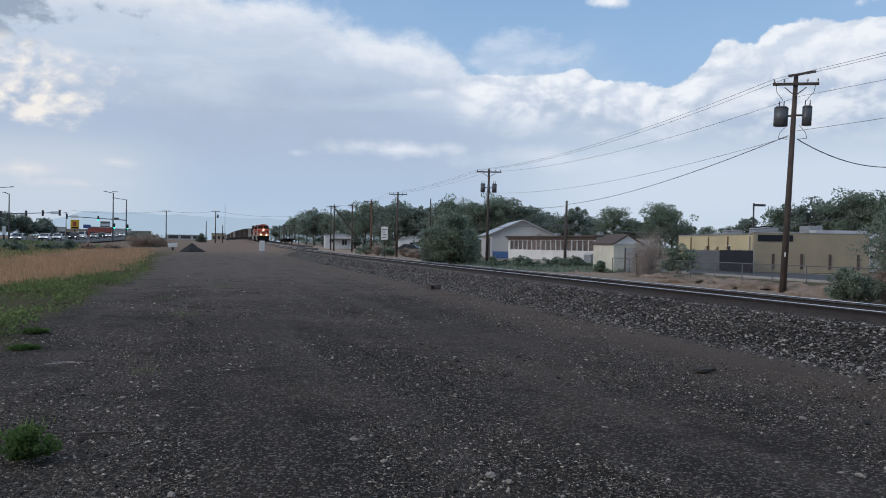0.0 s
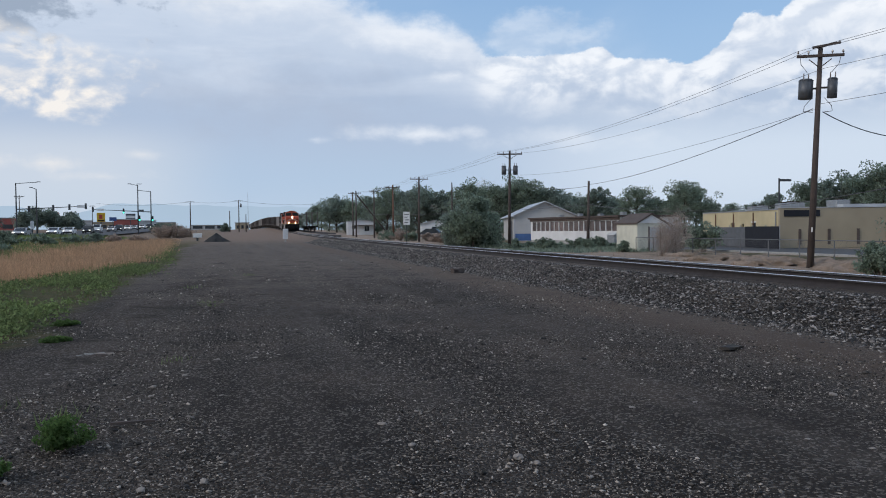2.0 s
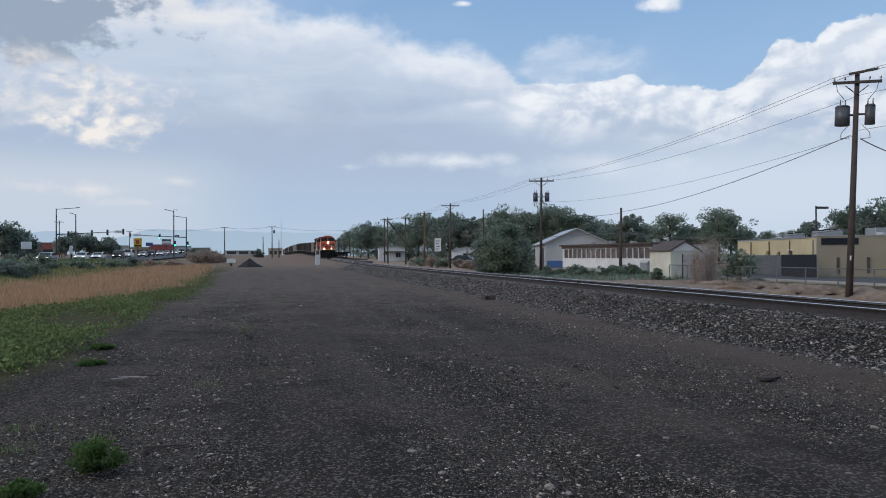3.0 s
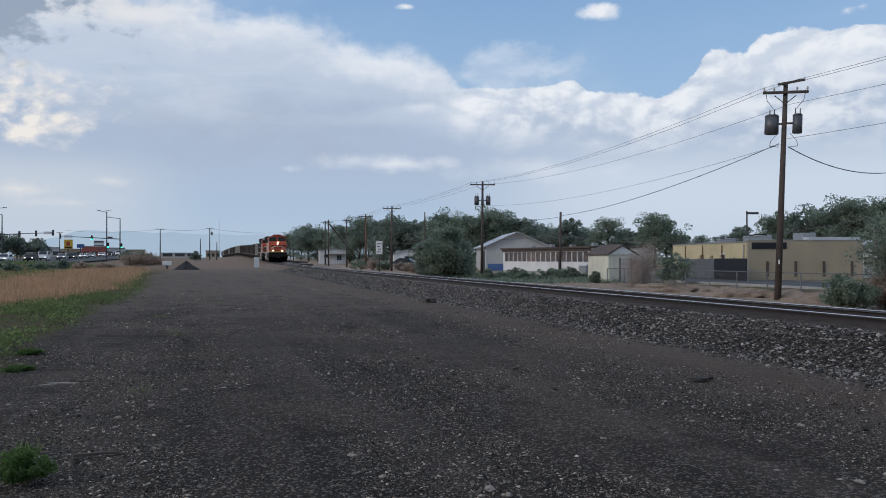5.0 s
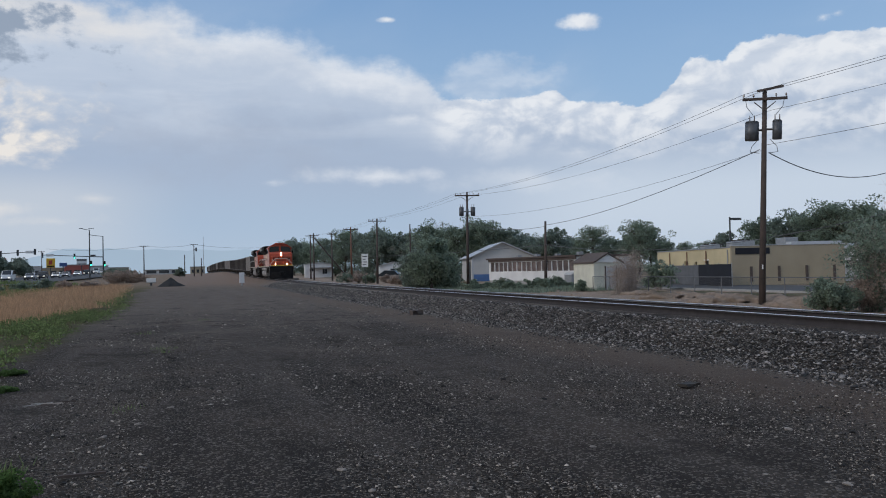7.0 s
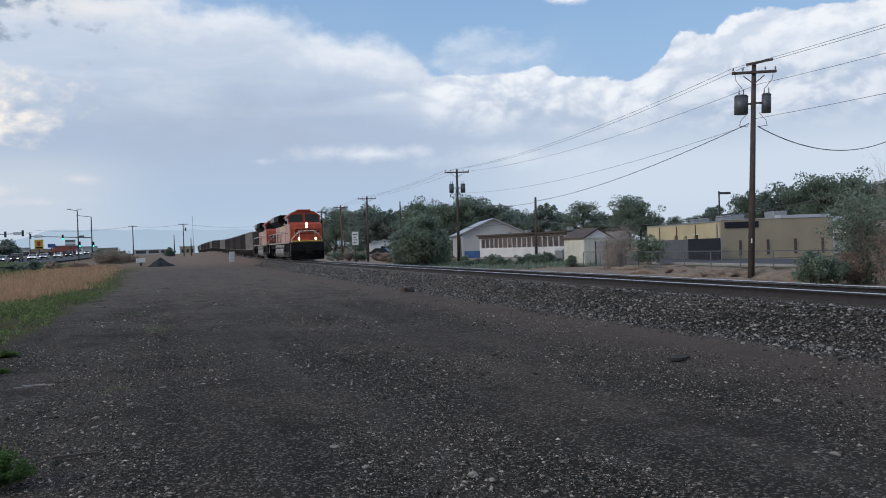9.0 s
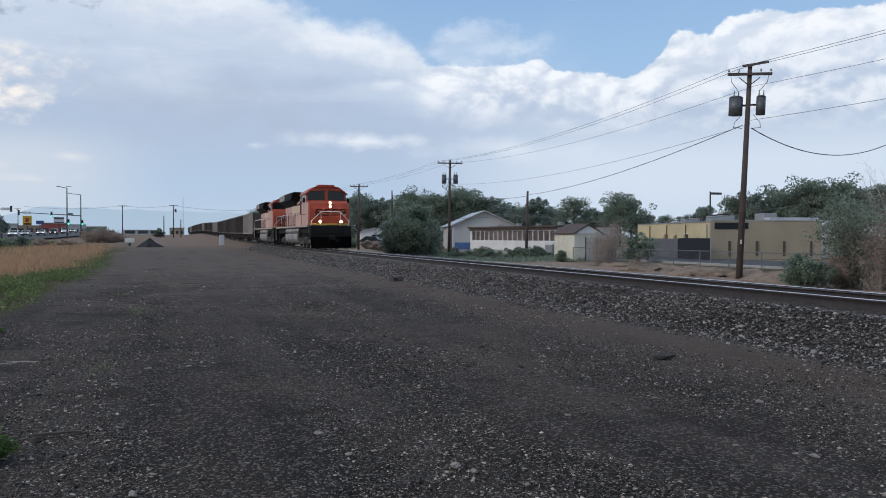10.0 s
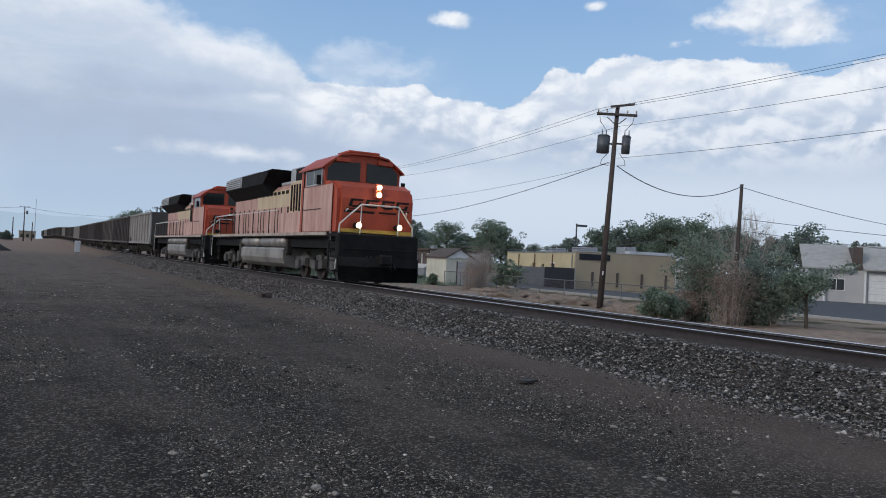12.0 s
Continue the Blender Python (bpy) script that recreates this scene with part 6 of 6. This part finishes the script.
def bare_shrub(seed, h, w, label, n=60, leafmat=None, per=6, leaf=0.05, name="bare_shrub", thick=0.017, tree_like=False):
    """Twiggy and nearly leafless."""
    r = np.random.default_rng(seed)
    t = thing(name, label, "shrub", "bare shrubs by the railway")
    segs = []
    ends = []
    for i in range(n):
        a = r.uniform(0, 6.28)
        q = r.uniform(0.05, 1.0)
        p = Vector((math.cos(a) * 0.5 * w * q, math.sin(a) * 0.5 * w * q, -0.05))
        e = Vector((math.cos(a) * w * q, math.sin(a) * w * q, h * r.uniform(0.55, 1.0) * (1 - 0.3 * q)))
        m = p.lerp(e, 0.45) + Vector((0, 0, 0.12 * h))
        segs.append((*p, *m, thick * 0.8, thick * 0.5))
        segs.append((*m, *e, thick * 0.5, thick * 0.15))
        ends += [tuple(e), tuple(m), tuple(p.lerp(m, 0.5)), tuple(p.lerp(m, 0.2))]
        for _ in range(11):
            b = p.lerp(m, r.uniform(0.1, 1.0)) if r.uniform() < 0.3 else m.lerp(e, r.uniform(0.05, 0.9))
            tip = b + Vector(r.normal(0, 0.10 * h, 3)) + Vector((0, 0, 0.09 * h))
            tip.z = max(tip.z, 0.05)
            segs.append((*b, *tip, thick * 0.28, thick * 0.1))
            ends.append(tuple(tip))
    tagged(part("branchwork", sticks("branchwork", segs, TWIG), None, t), kind="stuff")
    if leafmat:
        c = np.array(ends)
        v, f = leaf_cloud(r, c, np.full(len(c), 0.07 * h), per, leaf)
        part("leaves", arrays_mesh("leaves", v, f, leafmat), None, t)
    return t


def bare_tree(seed, h, spread, label, r0=0.09, levels=6):
    """A leafless tree that forks into fans of fine twigs."""
    r = np.random.default_rng(seed)
    t = thing("bare_tree", label, "tree", "leafless trees")
    segs = []

    def grow(p, d, ln, rad, lv):
        q = p + d * ln
        segs.append((*p, *q, rad, rad * 0.65))
        if lv == 0:
            return
        for _ in range(3 if lv > 1 else 4):
            side = Vector(r.normal(0, 1, 3))
            e = (d + side * 0.36 + Vector((0, 0, 0.10))).normalized()
            grow(p.lerp(q, r.uniform(0.55, 1.0)), e, ln * r.uniform(0.55, 0.85), rad * 0.56, lv - 1)

    stems = 5
    for k in range(stems):
        a = k * 6.283 / stems + r.uniform(-0.4, 0.4)
        d = Vector((math.cos(a) * spread / h, math.sin(a) * spread / h, 1)).normalized()
        grow(Vector((math.cos(a) * 0.1, math.sin(a) * 0.1, -0.1)), d, h * 0.30, r0 * 0.7, levels - 1)
    top = max(max(g[2], g[5]) for g in segs)
    segs = [tuple(v * h / top if n < 6 and n % 3 == 2 else v for n, v in enumerate(g)) for g in segs]
    tagged(part("branchwork", sticks("branchwork", segs, TWIG), None, t), kind="stuff")
    return t


put(shrub(301, 1.4, 0.95, LEAF, "dark green leafy bush beside the track", 110, 0.055, 44), *polar(43.6, 33))
put(shrub(302, 1.3, 0.6, DRYBUSH, "low grey-brown bush beside the track", 50, 0.045, 30), *polar(45.4, 34))
put(bare_shrub(303, 3.9, 1.25, "twiggy half-bare shrub with sparse green leaves", 60, LEAF, 9, 0.055), *polar(46.3, 34.6))
put(bare_shrub(304, 2.9, 1.1, "tangled brown leafless shrub", 70, DRYBUSH, 5, 0.04), *polar(48.2, 33.8))
put(bare_shrub(305, 3.0, 0.9, "twiggy half-bare shrub with dark green leaves", 50, LEAFDARK, 9, 0.06), *polar(49.9, 34.6))
put(shrub(306, 2.5, 0.9, LEAFDARK, "dark green shrub among bare twigs", 60, 0.06, 34), *polar(50.9, 34.4))
put(tree(307, 2.75, 1.2, LEAF, "small green tree beside the track", 60, 0.055, 0.22, 10, 0.14), *polar(53.0, 33.4))
put(bare_tree(309, 7.2, 2.0, "tall leafless tree behind the shrubs", 0.075), *polar(49.1, 56))
put(bare_shrub(310, 3.3, 1.1, "brown leafless bush beside the shed", 60, DRYBUSH, 4, 0.035, thick=0.018), *polar(31.0, 56))
put(bare_shrub(311, 2.6, 0.8, "brown leafless bush beside the shed", 45, DRYBUSH, 4, 0.035, thick=0.018), *polar(30.2, 55))
put(shrub(312, 2.4, 1.4, LEAF, "green shrub by the yard fence", 45, 0.1, 30), *polar(32.8, 62))
put(shrub(313, 1.0, 0.45, LEAF, "small green bush at the shed corner", 60, 0.06, 24), *polar(27.5, 62))
put(bare_tree(314, 12.4, 3.0, "tall leafless tree among the green ones", 0.2), *polar(18.1, 172))
put(bare_tree(315, 12.9, 2.8, "tall leafless tree among the green ones", 0.2), *polar(16.4, 174))
for az, d, h in ((10.7, 118, 1.8), (11.5, 116, 2.0), (12.4, 114, 1.5), (14.3, 100, 1.5), (13.6, 112, 1.4)):
    put(shrub(int(az * 10), h, h * 0.8, LEAF if int(d) % 4 else DRYBUSH, "scrubby bush by the pole line", 50, 0.11, 22), *polar(az, d))

# bushy weeds along the foot of the long building
rw = np.random.default_rng(47)
for k in range(10):
    az = 19.6 + k * 0.75 + rw.uniform(-0.3, 0.3)
    put(shrub(480 + k, rw.uniform(0.5, 1.25), rw.uniform(0.6, 1.2), LEAF, "bushy green weed before the low building", 60, 0.075, 20), *polar(az, rw.uniform(68, 76)))

# green weeds along the far foot of the track
r = np.random.default_rng(41)


def blades(r, x, y, z, h, w, lean=0.7):
    """Upright grass blades, one thin triangle each."""
    n = len(x)
    a = r.uniform(0, 6.28, n)
    b = r.uniform(0, 6.28, n)
    p = np.stack([x, y, z], -1)
    side = np.stack([np.cos(a), np.sin(a), 0 * a], -1) * w[:, None]
    tip = np.stack([np.cos(b) * h * lean * r.uniform(0, 1, n), np.sin(b) * h * lean * r.uniform(0, 1, n), h], -1)
    v = np.stack([p - side, p + side, p + tip], 1)
    return v.reshape(-1, 3), np.arange(3 * n).reshape(n, 3)


def scatter(name, n, az0, az1, d0, d1, h, w, mat, label, seed, inside, tuft=7, rad=0.12):
    r = np.random.default_rng(seed)
    d = d0 * (d1 / d0) ** r.uniform(0, 1, n)
    a = np.radians(r.uniform(az0, az1, n))
    x, y = d * np.sin(a), d * np.cos(a)
    k = inside(x, y, r)
    x, y, d = x[k], y[k], d[k]
    x, y, d = np.repeat(x, tuft), np.repeat(y, tuft), np.repeat(d, tuft)
    x, y = x + r.normal(0, rad, len(x)) * (1 + d * 0.012), y + r.normal(0, rad, len(x)) * (1 + d * 0.012)
    hh = h * r.uniform(0.45, 1.15, len(x)) * (0.75 + 0.5 * np.sin(x * 0.9 + y * 0.37) ** 2)
    v, f = blades(r, x, y, land(x, y) - 0.02, hh, w * (1 + d * 0.03) * r.uniform(0.6, 1.3, len(x)))
    ob = new(name, arrays_mesh(name, v, f, mat))
    return tagged(ob, label, "grass", kind="stuff")


def edge_x(y):
    """Where the gravel lot ends and the weeds begin."""
    return np.interp(y, [0, 12, 20, 27, 40, 60, 106, 140], [-4.0, -3.5, -3.4, -3.2, -3.0, -4.2, -7.6, -9.0])


def straw_x(y):
    return np.interp(y, [0, 22, 31, 38, 50, 80, 106, 140], [-10, -7.6, -5.8, -5.1, -4.8, -6.2, -8.0, -9.5])


scatter("dry_grass", 19000, -24, -3.5, 24, 126, 0.42, 0.007, STRAW, "tall dry straw-coloured grass beyond the lot", 51, lambda x, y, r: (x < straw_x(y) + r.normal(0, 0.35, len(x))) & (x > straw_x(y) - 9 - r.uniform(0, 6, len(x))))


def low_weeds():
    r = np.random.default_rng(52)
    n = 15000
    d = 12 * (100 / 12) ** r.uniform(0, 1, n)
    a = np.radians(r.uniform(-25, -3, n))
    x, y = d * np.sin(a), d * np.cos(a)
    k = (x < edge_x(y) + r.normal(0, 0.25, n)) & (x > straw_x(y) - 0.3) & (np.sin(x * 1.7 + y * 0.6) + np.sin(y * 0.31 - x) + r.normal(0, 0.7, n) > -0.35)
    x, y = x[k], y[k]
    c = np.stack([x, y, land(x, y) + r.uniform(0.03, 0.13, len(x))], -1)
    v, f = leaf_cloud(r, c, 0.09 + 0.0022 * np.hypot(x, y), 14, 0.034, 0.6)
    q = v.reshape(-1, 4, 3)
    q[..., 2] = np.maximum(q[..., 2], land(q[..., 0], q[..., 1]) + 0.01)
    ob = new("low_weeds", arrays_mesh("low_weeds", q.reshape(-1, 3), f, GRASS))
    tagged(ob, "low leafy green weeds along the edge of the lot", "weeds", kind="stuff")


low_weeds()
scatter("verge_grass", 9000, -30, -4.5, 36, 150, 0.5, 0.012, GRASS, "rough green grass beside the highway", 53, lambda x, y, r: (x < straw_x(y) - 8) & (x > -44), 7, 0.3)
scatter("sparse_weeds", 11, -20, 2, 6, 60, 0.10, 0.006, GRASS, "sparse green weeds in the gravel", 54, lambda x, y, r: (x > edge_x(y)) & (x < 2), 30, 0.10)
scatter("trackside_grass", 3000, 15, 32, 55, 92, 0.34, 0.014, LEAF, "green weeds between the railway and the buildings", 55, lambda x, y, r: (x > 22) & (x < 32.5) & (y > 55) & (np.sin(x * 0.7 + y * 0.4) > -0.75), 8, 0.2)
scatter("dry_tufts", 260, 8, 56, 24, 120, 0.14, 0.008, STRAW, "dry tufts of grass on the sandy strip", 56, lambda x, y, r: (x > 17) & (x < 30), 10, 0.15)


def weed(seed, x, y, h, w, label):
    r = np.random.default_rng(seed)
    t = thing("weed", label, "plant", "weeds in the gravel", at=spot(x, y))
    segs = []
    c = []
    for i in range(30):
        a, q = r.uniform(0, 6.28), r.uniform(0.15, 1)
        e = Vector((math.cos(a) * w * q, math.sin(a) * w * q, h * r.uniform(0.4, 1) * (1 - 0.4 * q)))
        segs.append((0, 0, 0, *e, 0.004, 0.002))
        c += [tuple(e), tuple(e * 0.75), tuple(e * 0.5)]
    part("stems", sticks("stems", segs, GRASS), None, t)
    c = np.array(c)
    v, f = leaf_cloud(r, c, np.full(len(c), 0.045), 46, 0.013)
    v[:, 2] = np.maximum(v[:, 2], 0.005)
    part("leaves", arrays_mesh("leaves", v, f, LEAFBRIGHT), None, t)
    return t


weed(61, *polar(-11.4, 6.25), 0.25, 0.21, "leafy green weed growing in the gravel")
weed(62, *polar(-15.6, 5.7), 0.14, 0.14, "small green weed growing in the gravel")
weed(63, -2.75, 14.3, 0.09, 0.24, "low dark green weed patch in the gravel")
weed(64, -2.5, 12.2, 0.07, 0.2, "low dark green weed patch in the gravel")

# bushes and trees by the highway
for i, (az, d, h, w, mat) in enumerate(((-15.9, 62, 2.2, 1.9, LEAF), (-16.8, 58, 1.9, 1.8, LEAFDARK), (-12.2, 92, 1.4, 1.6, LEAF), (-10.4, 100, 1.2, 1.5, LEAF), (-9.2, 104, 1.5, 1.2, LEAFDARK), (-7.9, 110, 1.2, 1.4, DRYBUSH), (-14.4, 84, 1.6, 1.6, LEAF), (-6.5, 116, 0.9, 1.5, DRYBUSH), (-4.9, 150, 2.4, 2.2, DRYBUSH), (-4.0, 150, 2.6, 2.4, DRYBUSH), (-4.4, 200, 3.4, 2.5, LEAFDARK), (-5.1, 205, 3.2, 2.5, LEAFDARK), (-3.4, 160, 1.6, 2.0, DRYBUSH), (-0.75, 230, 2.6, 1.4, LEAFDARK))):
    if mat is DRYBUSH:
        put(bare_shrub(400 + i, h, w, "dry brown bush on the open ground", 40, DRYBUSH, 5, 0.05 + d * 0.0004, thick=0.02), *polar(az, d))
    else:
        put(shrub(400 + i, h, w, mat, "scrubby bush on the verge by the highway", 50, 0.11 if d < 120 else 0.2, 26), *polar(az, d))
for i, (az, d, h) in enumerate(((-13.4, 215, 5.6), (-12.5, 220, 6.6), (-11.7, 222, 6.4), (-10.8, 220, 6.2), (-10.25, 226, 4.6), (-15.9, 150, 6.2), (-16.6, 140, 6.8), (-15.3, 158, 4.4))):
    put(tree(430 + i, h, h * 0.34, LEAFDARK, "dark green roadside tree by the junction", 60, 0.2, 0.15, 10, 0.17), *polar(az, d))


# ---- small things on the lot ----
DARKPILE = material("dark_crushed_stone", (0.028, 0.028, 0.029), 0.95, 0, 0.5, 7, 0.8)


def pile():
    x, y = polar(-1.33, 108)
    bm = bmesh.new()
    bmesh.ops.create_cone(bm, cap_ends=False, segments=40, radius1=1.85, radius2=0.1, depth=1.3)
    bmesh.ops.subdivide_edges(bm, edges=bm.edges[:], cuts=5, use_grid_fill=True)
    for v in bm.verts:
        k = noise.noise(v.co * 1.6) * 0.16 + noise.noise(v.co * 6) * 0.05
        v.co = Vector((v.co.x * (1 + k), v.co.y * (1 + k), (v.co.z + 0.6) * 1.0 * (1 + k)))
    ob = part("rubble_heap", bm, DARKPILE, None, "", True, spot(x, y, 0, 0.12))
    tagged(ob, "dark heap of crushed stone on the lot", "stone pile")


pile()


def plank(x, y, l, w, h, rz, mat, label, name="wood_scrap"):
    bm = boxed(-l / 2, l / 2, -w / 2, w / 2, 0, h)
    bmesh.ops.subdivide_edges(bm, edges=bm.edges[:], cuts=3, use_grid_fill=True)
    for v in bm.verts:
        v.co += Vector((0, noise.noise(v.co * 9) * w * 0.4, noise.noise(v.co * 7 + Vector((3, 1, 0))) * h * 0.3))
    ob = part(name, bm, mat, None, "", False, spot(x, y, rz))
    return tagged(ob, label, "debris")


for az, d, l, rz, mat in ((-9.9, 10.85, 0.20, 22, CONCRETE), (-9.3, 10.95, 0.24, 8, CONCRETE), (-8.7, 10.9, 0.22, -6, TWIG), (-8.1, 11.0, 0.3, 3, POLEWOOD), (-9.0, 10.75, 0.18, -20, POLEWOOD)):
    plank(*polar(az, d), l, 0.022, 0.018, rz, mat, "splintered sliver of weathered wood on the gravel")
plank(*polar(-7.0, 6.85), 0.34, 0.03, 0.02, 4, POLEWOOD, "dark dry stick on the gravel")
plank(*polar(15.62, 27.3), 0.42, 0.2, 0.16, 20, POLEWOOD, "dark chunk of old tie wood by the ballast")
plank(*polar(34.6, 10.6), 0.3, 0.14, 0.03, 30, DARKSTEEL, "flat dark scrap in the gravel", "scrap")


def rock(seed, x, y, s, mat, label):
    bm = bmesh.new()
    bmesh.ops.create_icosphere(bm, subdivisions=2, radius=s)
    for v in bm.verts:
        k = 1 + noise.noise(v.co * (1.6 / s) + Vector((seed, 0, 0))) * 0.5
        v.co = Vector((v.co.x * k * 1.3, v.co.y * k, v.co.z * k * 0.6))
    ob = part("rock", bm, mat, None, "", False, spot(x, y, seed * 50, -s * 0.2))
    tagged(ob, label, "rock", "larger stones in the gravel")


PALESTONE = material("pale_stone", (0.27, 0.235, 0.205), 0.9, 0, 0.3, 18, 0.3)
rock(1, *polar(19.95, 5.32), 0.034, PALESTONE, "pale angular stone in the gravel")
rg = np.random.default_rng(91)
for i in range(46):
    d = 4.8 * 2.4 ** rg.uniform(0, 1)
    rock(i + 2, *polar(rg.uniform(-14, 50), d), rg.uniform(0.014, 0.032), PALESTONE if i % 3 else GRAVEL, "loose angular stone in the gravel")
# cracked slabs of earth behind the track
for i in range(16):
    az = 31.5 + i * 0.75
    x = 24.6 + 3.0 * rg.uniform(0, 1)
    y = x / math.tan(radians(az))
    bm = bmesh.new()
    bmesh.ops.create_icosphere(bm, subdivisions=3, radius=1)
    for v in bm.verts:
        k = 1 + noise.noise(v.co * 1.4 + Vector((i * 3, 0, 0))) * 0.6 + noise.noise(v.co * 4.5 + Vector((0, i * 5, 0))) * 0.35
        v.co = Vector((v.co.x * 0.75 * k, v.co.y * 1.5 * k, v.co.z * 0.30 * k))
    ob = part("earth_mound", bm, SOIL, None, "", True, spot(x, y, rg.uniform(-20, 20), 0.02))
    tagged(ob, "low mound of pale sandy earth", "earth mound", "earth mounds behind the track")

# ---- distance ----
def hills():
    n = 90
    az = np.linspace(-40, 20, n)
    h = np.interp(az, [-40, -20, -14.5, -12.5, -11.5, -10.3, -9.3, -8, 0, 6, 14, 20], [1.4, 1.6, 1.8, 1.3, 1.0, 1.4, 1.75, 2.0, 1.8, 1.7, 1.5, 1.2])
    h = h + 0.05 * np.sin(az * 2.1) + 0.03 * np.sin(az * 5.3)
    d = 3300.0
    lo = np.stack([d * np.sin(np.radians(az)), d * np.cos(np.radians(az)), np.full(n, -20.0)], -1)
    hi = lo.copy()
    hi[:, 2] = EYE + d * np.tan(np.radians(h))
    hi[:, 1] += 150
    f = np.array([(i, i + 1, n + i + 1, n + i) for i in range(n - 1)])
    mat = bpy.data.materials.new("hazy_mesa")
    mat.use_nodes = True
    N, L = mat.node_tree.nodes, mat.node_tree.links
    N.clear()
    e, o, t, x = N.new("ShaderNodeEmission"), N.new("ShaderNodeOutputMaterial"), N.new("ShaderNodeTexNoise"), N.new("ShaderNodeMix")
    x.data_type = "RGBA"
    # aerial haze is put into these blues, and the mesa glows with them
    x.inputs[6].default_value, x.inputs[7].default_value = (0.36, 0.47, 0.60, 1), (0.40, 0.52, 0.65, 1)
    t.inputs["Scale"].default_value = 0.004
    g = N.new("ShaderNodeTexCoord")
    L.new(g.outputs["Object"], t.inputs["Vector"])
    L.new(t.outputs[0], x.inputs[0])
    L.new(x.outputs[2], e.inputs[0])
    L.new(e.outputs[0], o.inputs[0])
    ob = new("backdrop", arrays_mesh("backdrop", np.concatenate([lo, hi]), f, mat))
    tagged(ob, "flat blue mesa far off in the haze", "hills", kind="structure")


hills()


def motions():
    times = [i * 0.5 for i in range(25)]
    for ob, off in train:
        walk(ob, [(t, on_track(FRONT_12 + off + SPEED * (12 - t))) for t in times])
    for ob, x, y in traffic:
        walk(ob, [(t, pose(x, y - 8.0 * (t - 2.5), ground_z(-34, y - 8.0 * (t - 2.5)) + 0.05)) for t in times])
    turn = math.degrees(SPEED / 0.53)
    for ob, off in train[:2]:
        for w in [c for c in ob.children if c.name.startswith("wheelset")]:
            y, z = w.matrix_basis.translation.y, w.matrix_basis.translation.z
            walk(w, [(f / FPS, pose(0, y, z, turn * f / FPS)) for f in range(361)])


motions()
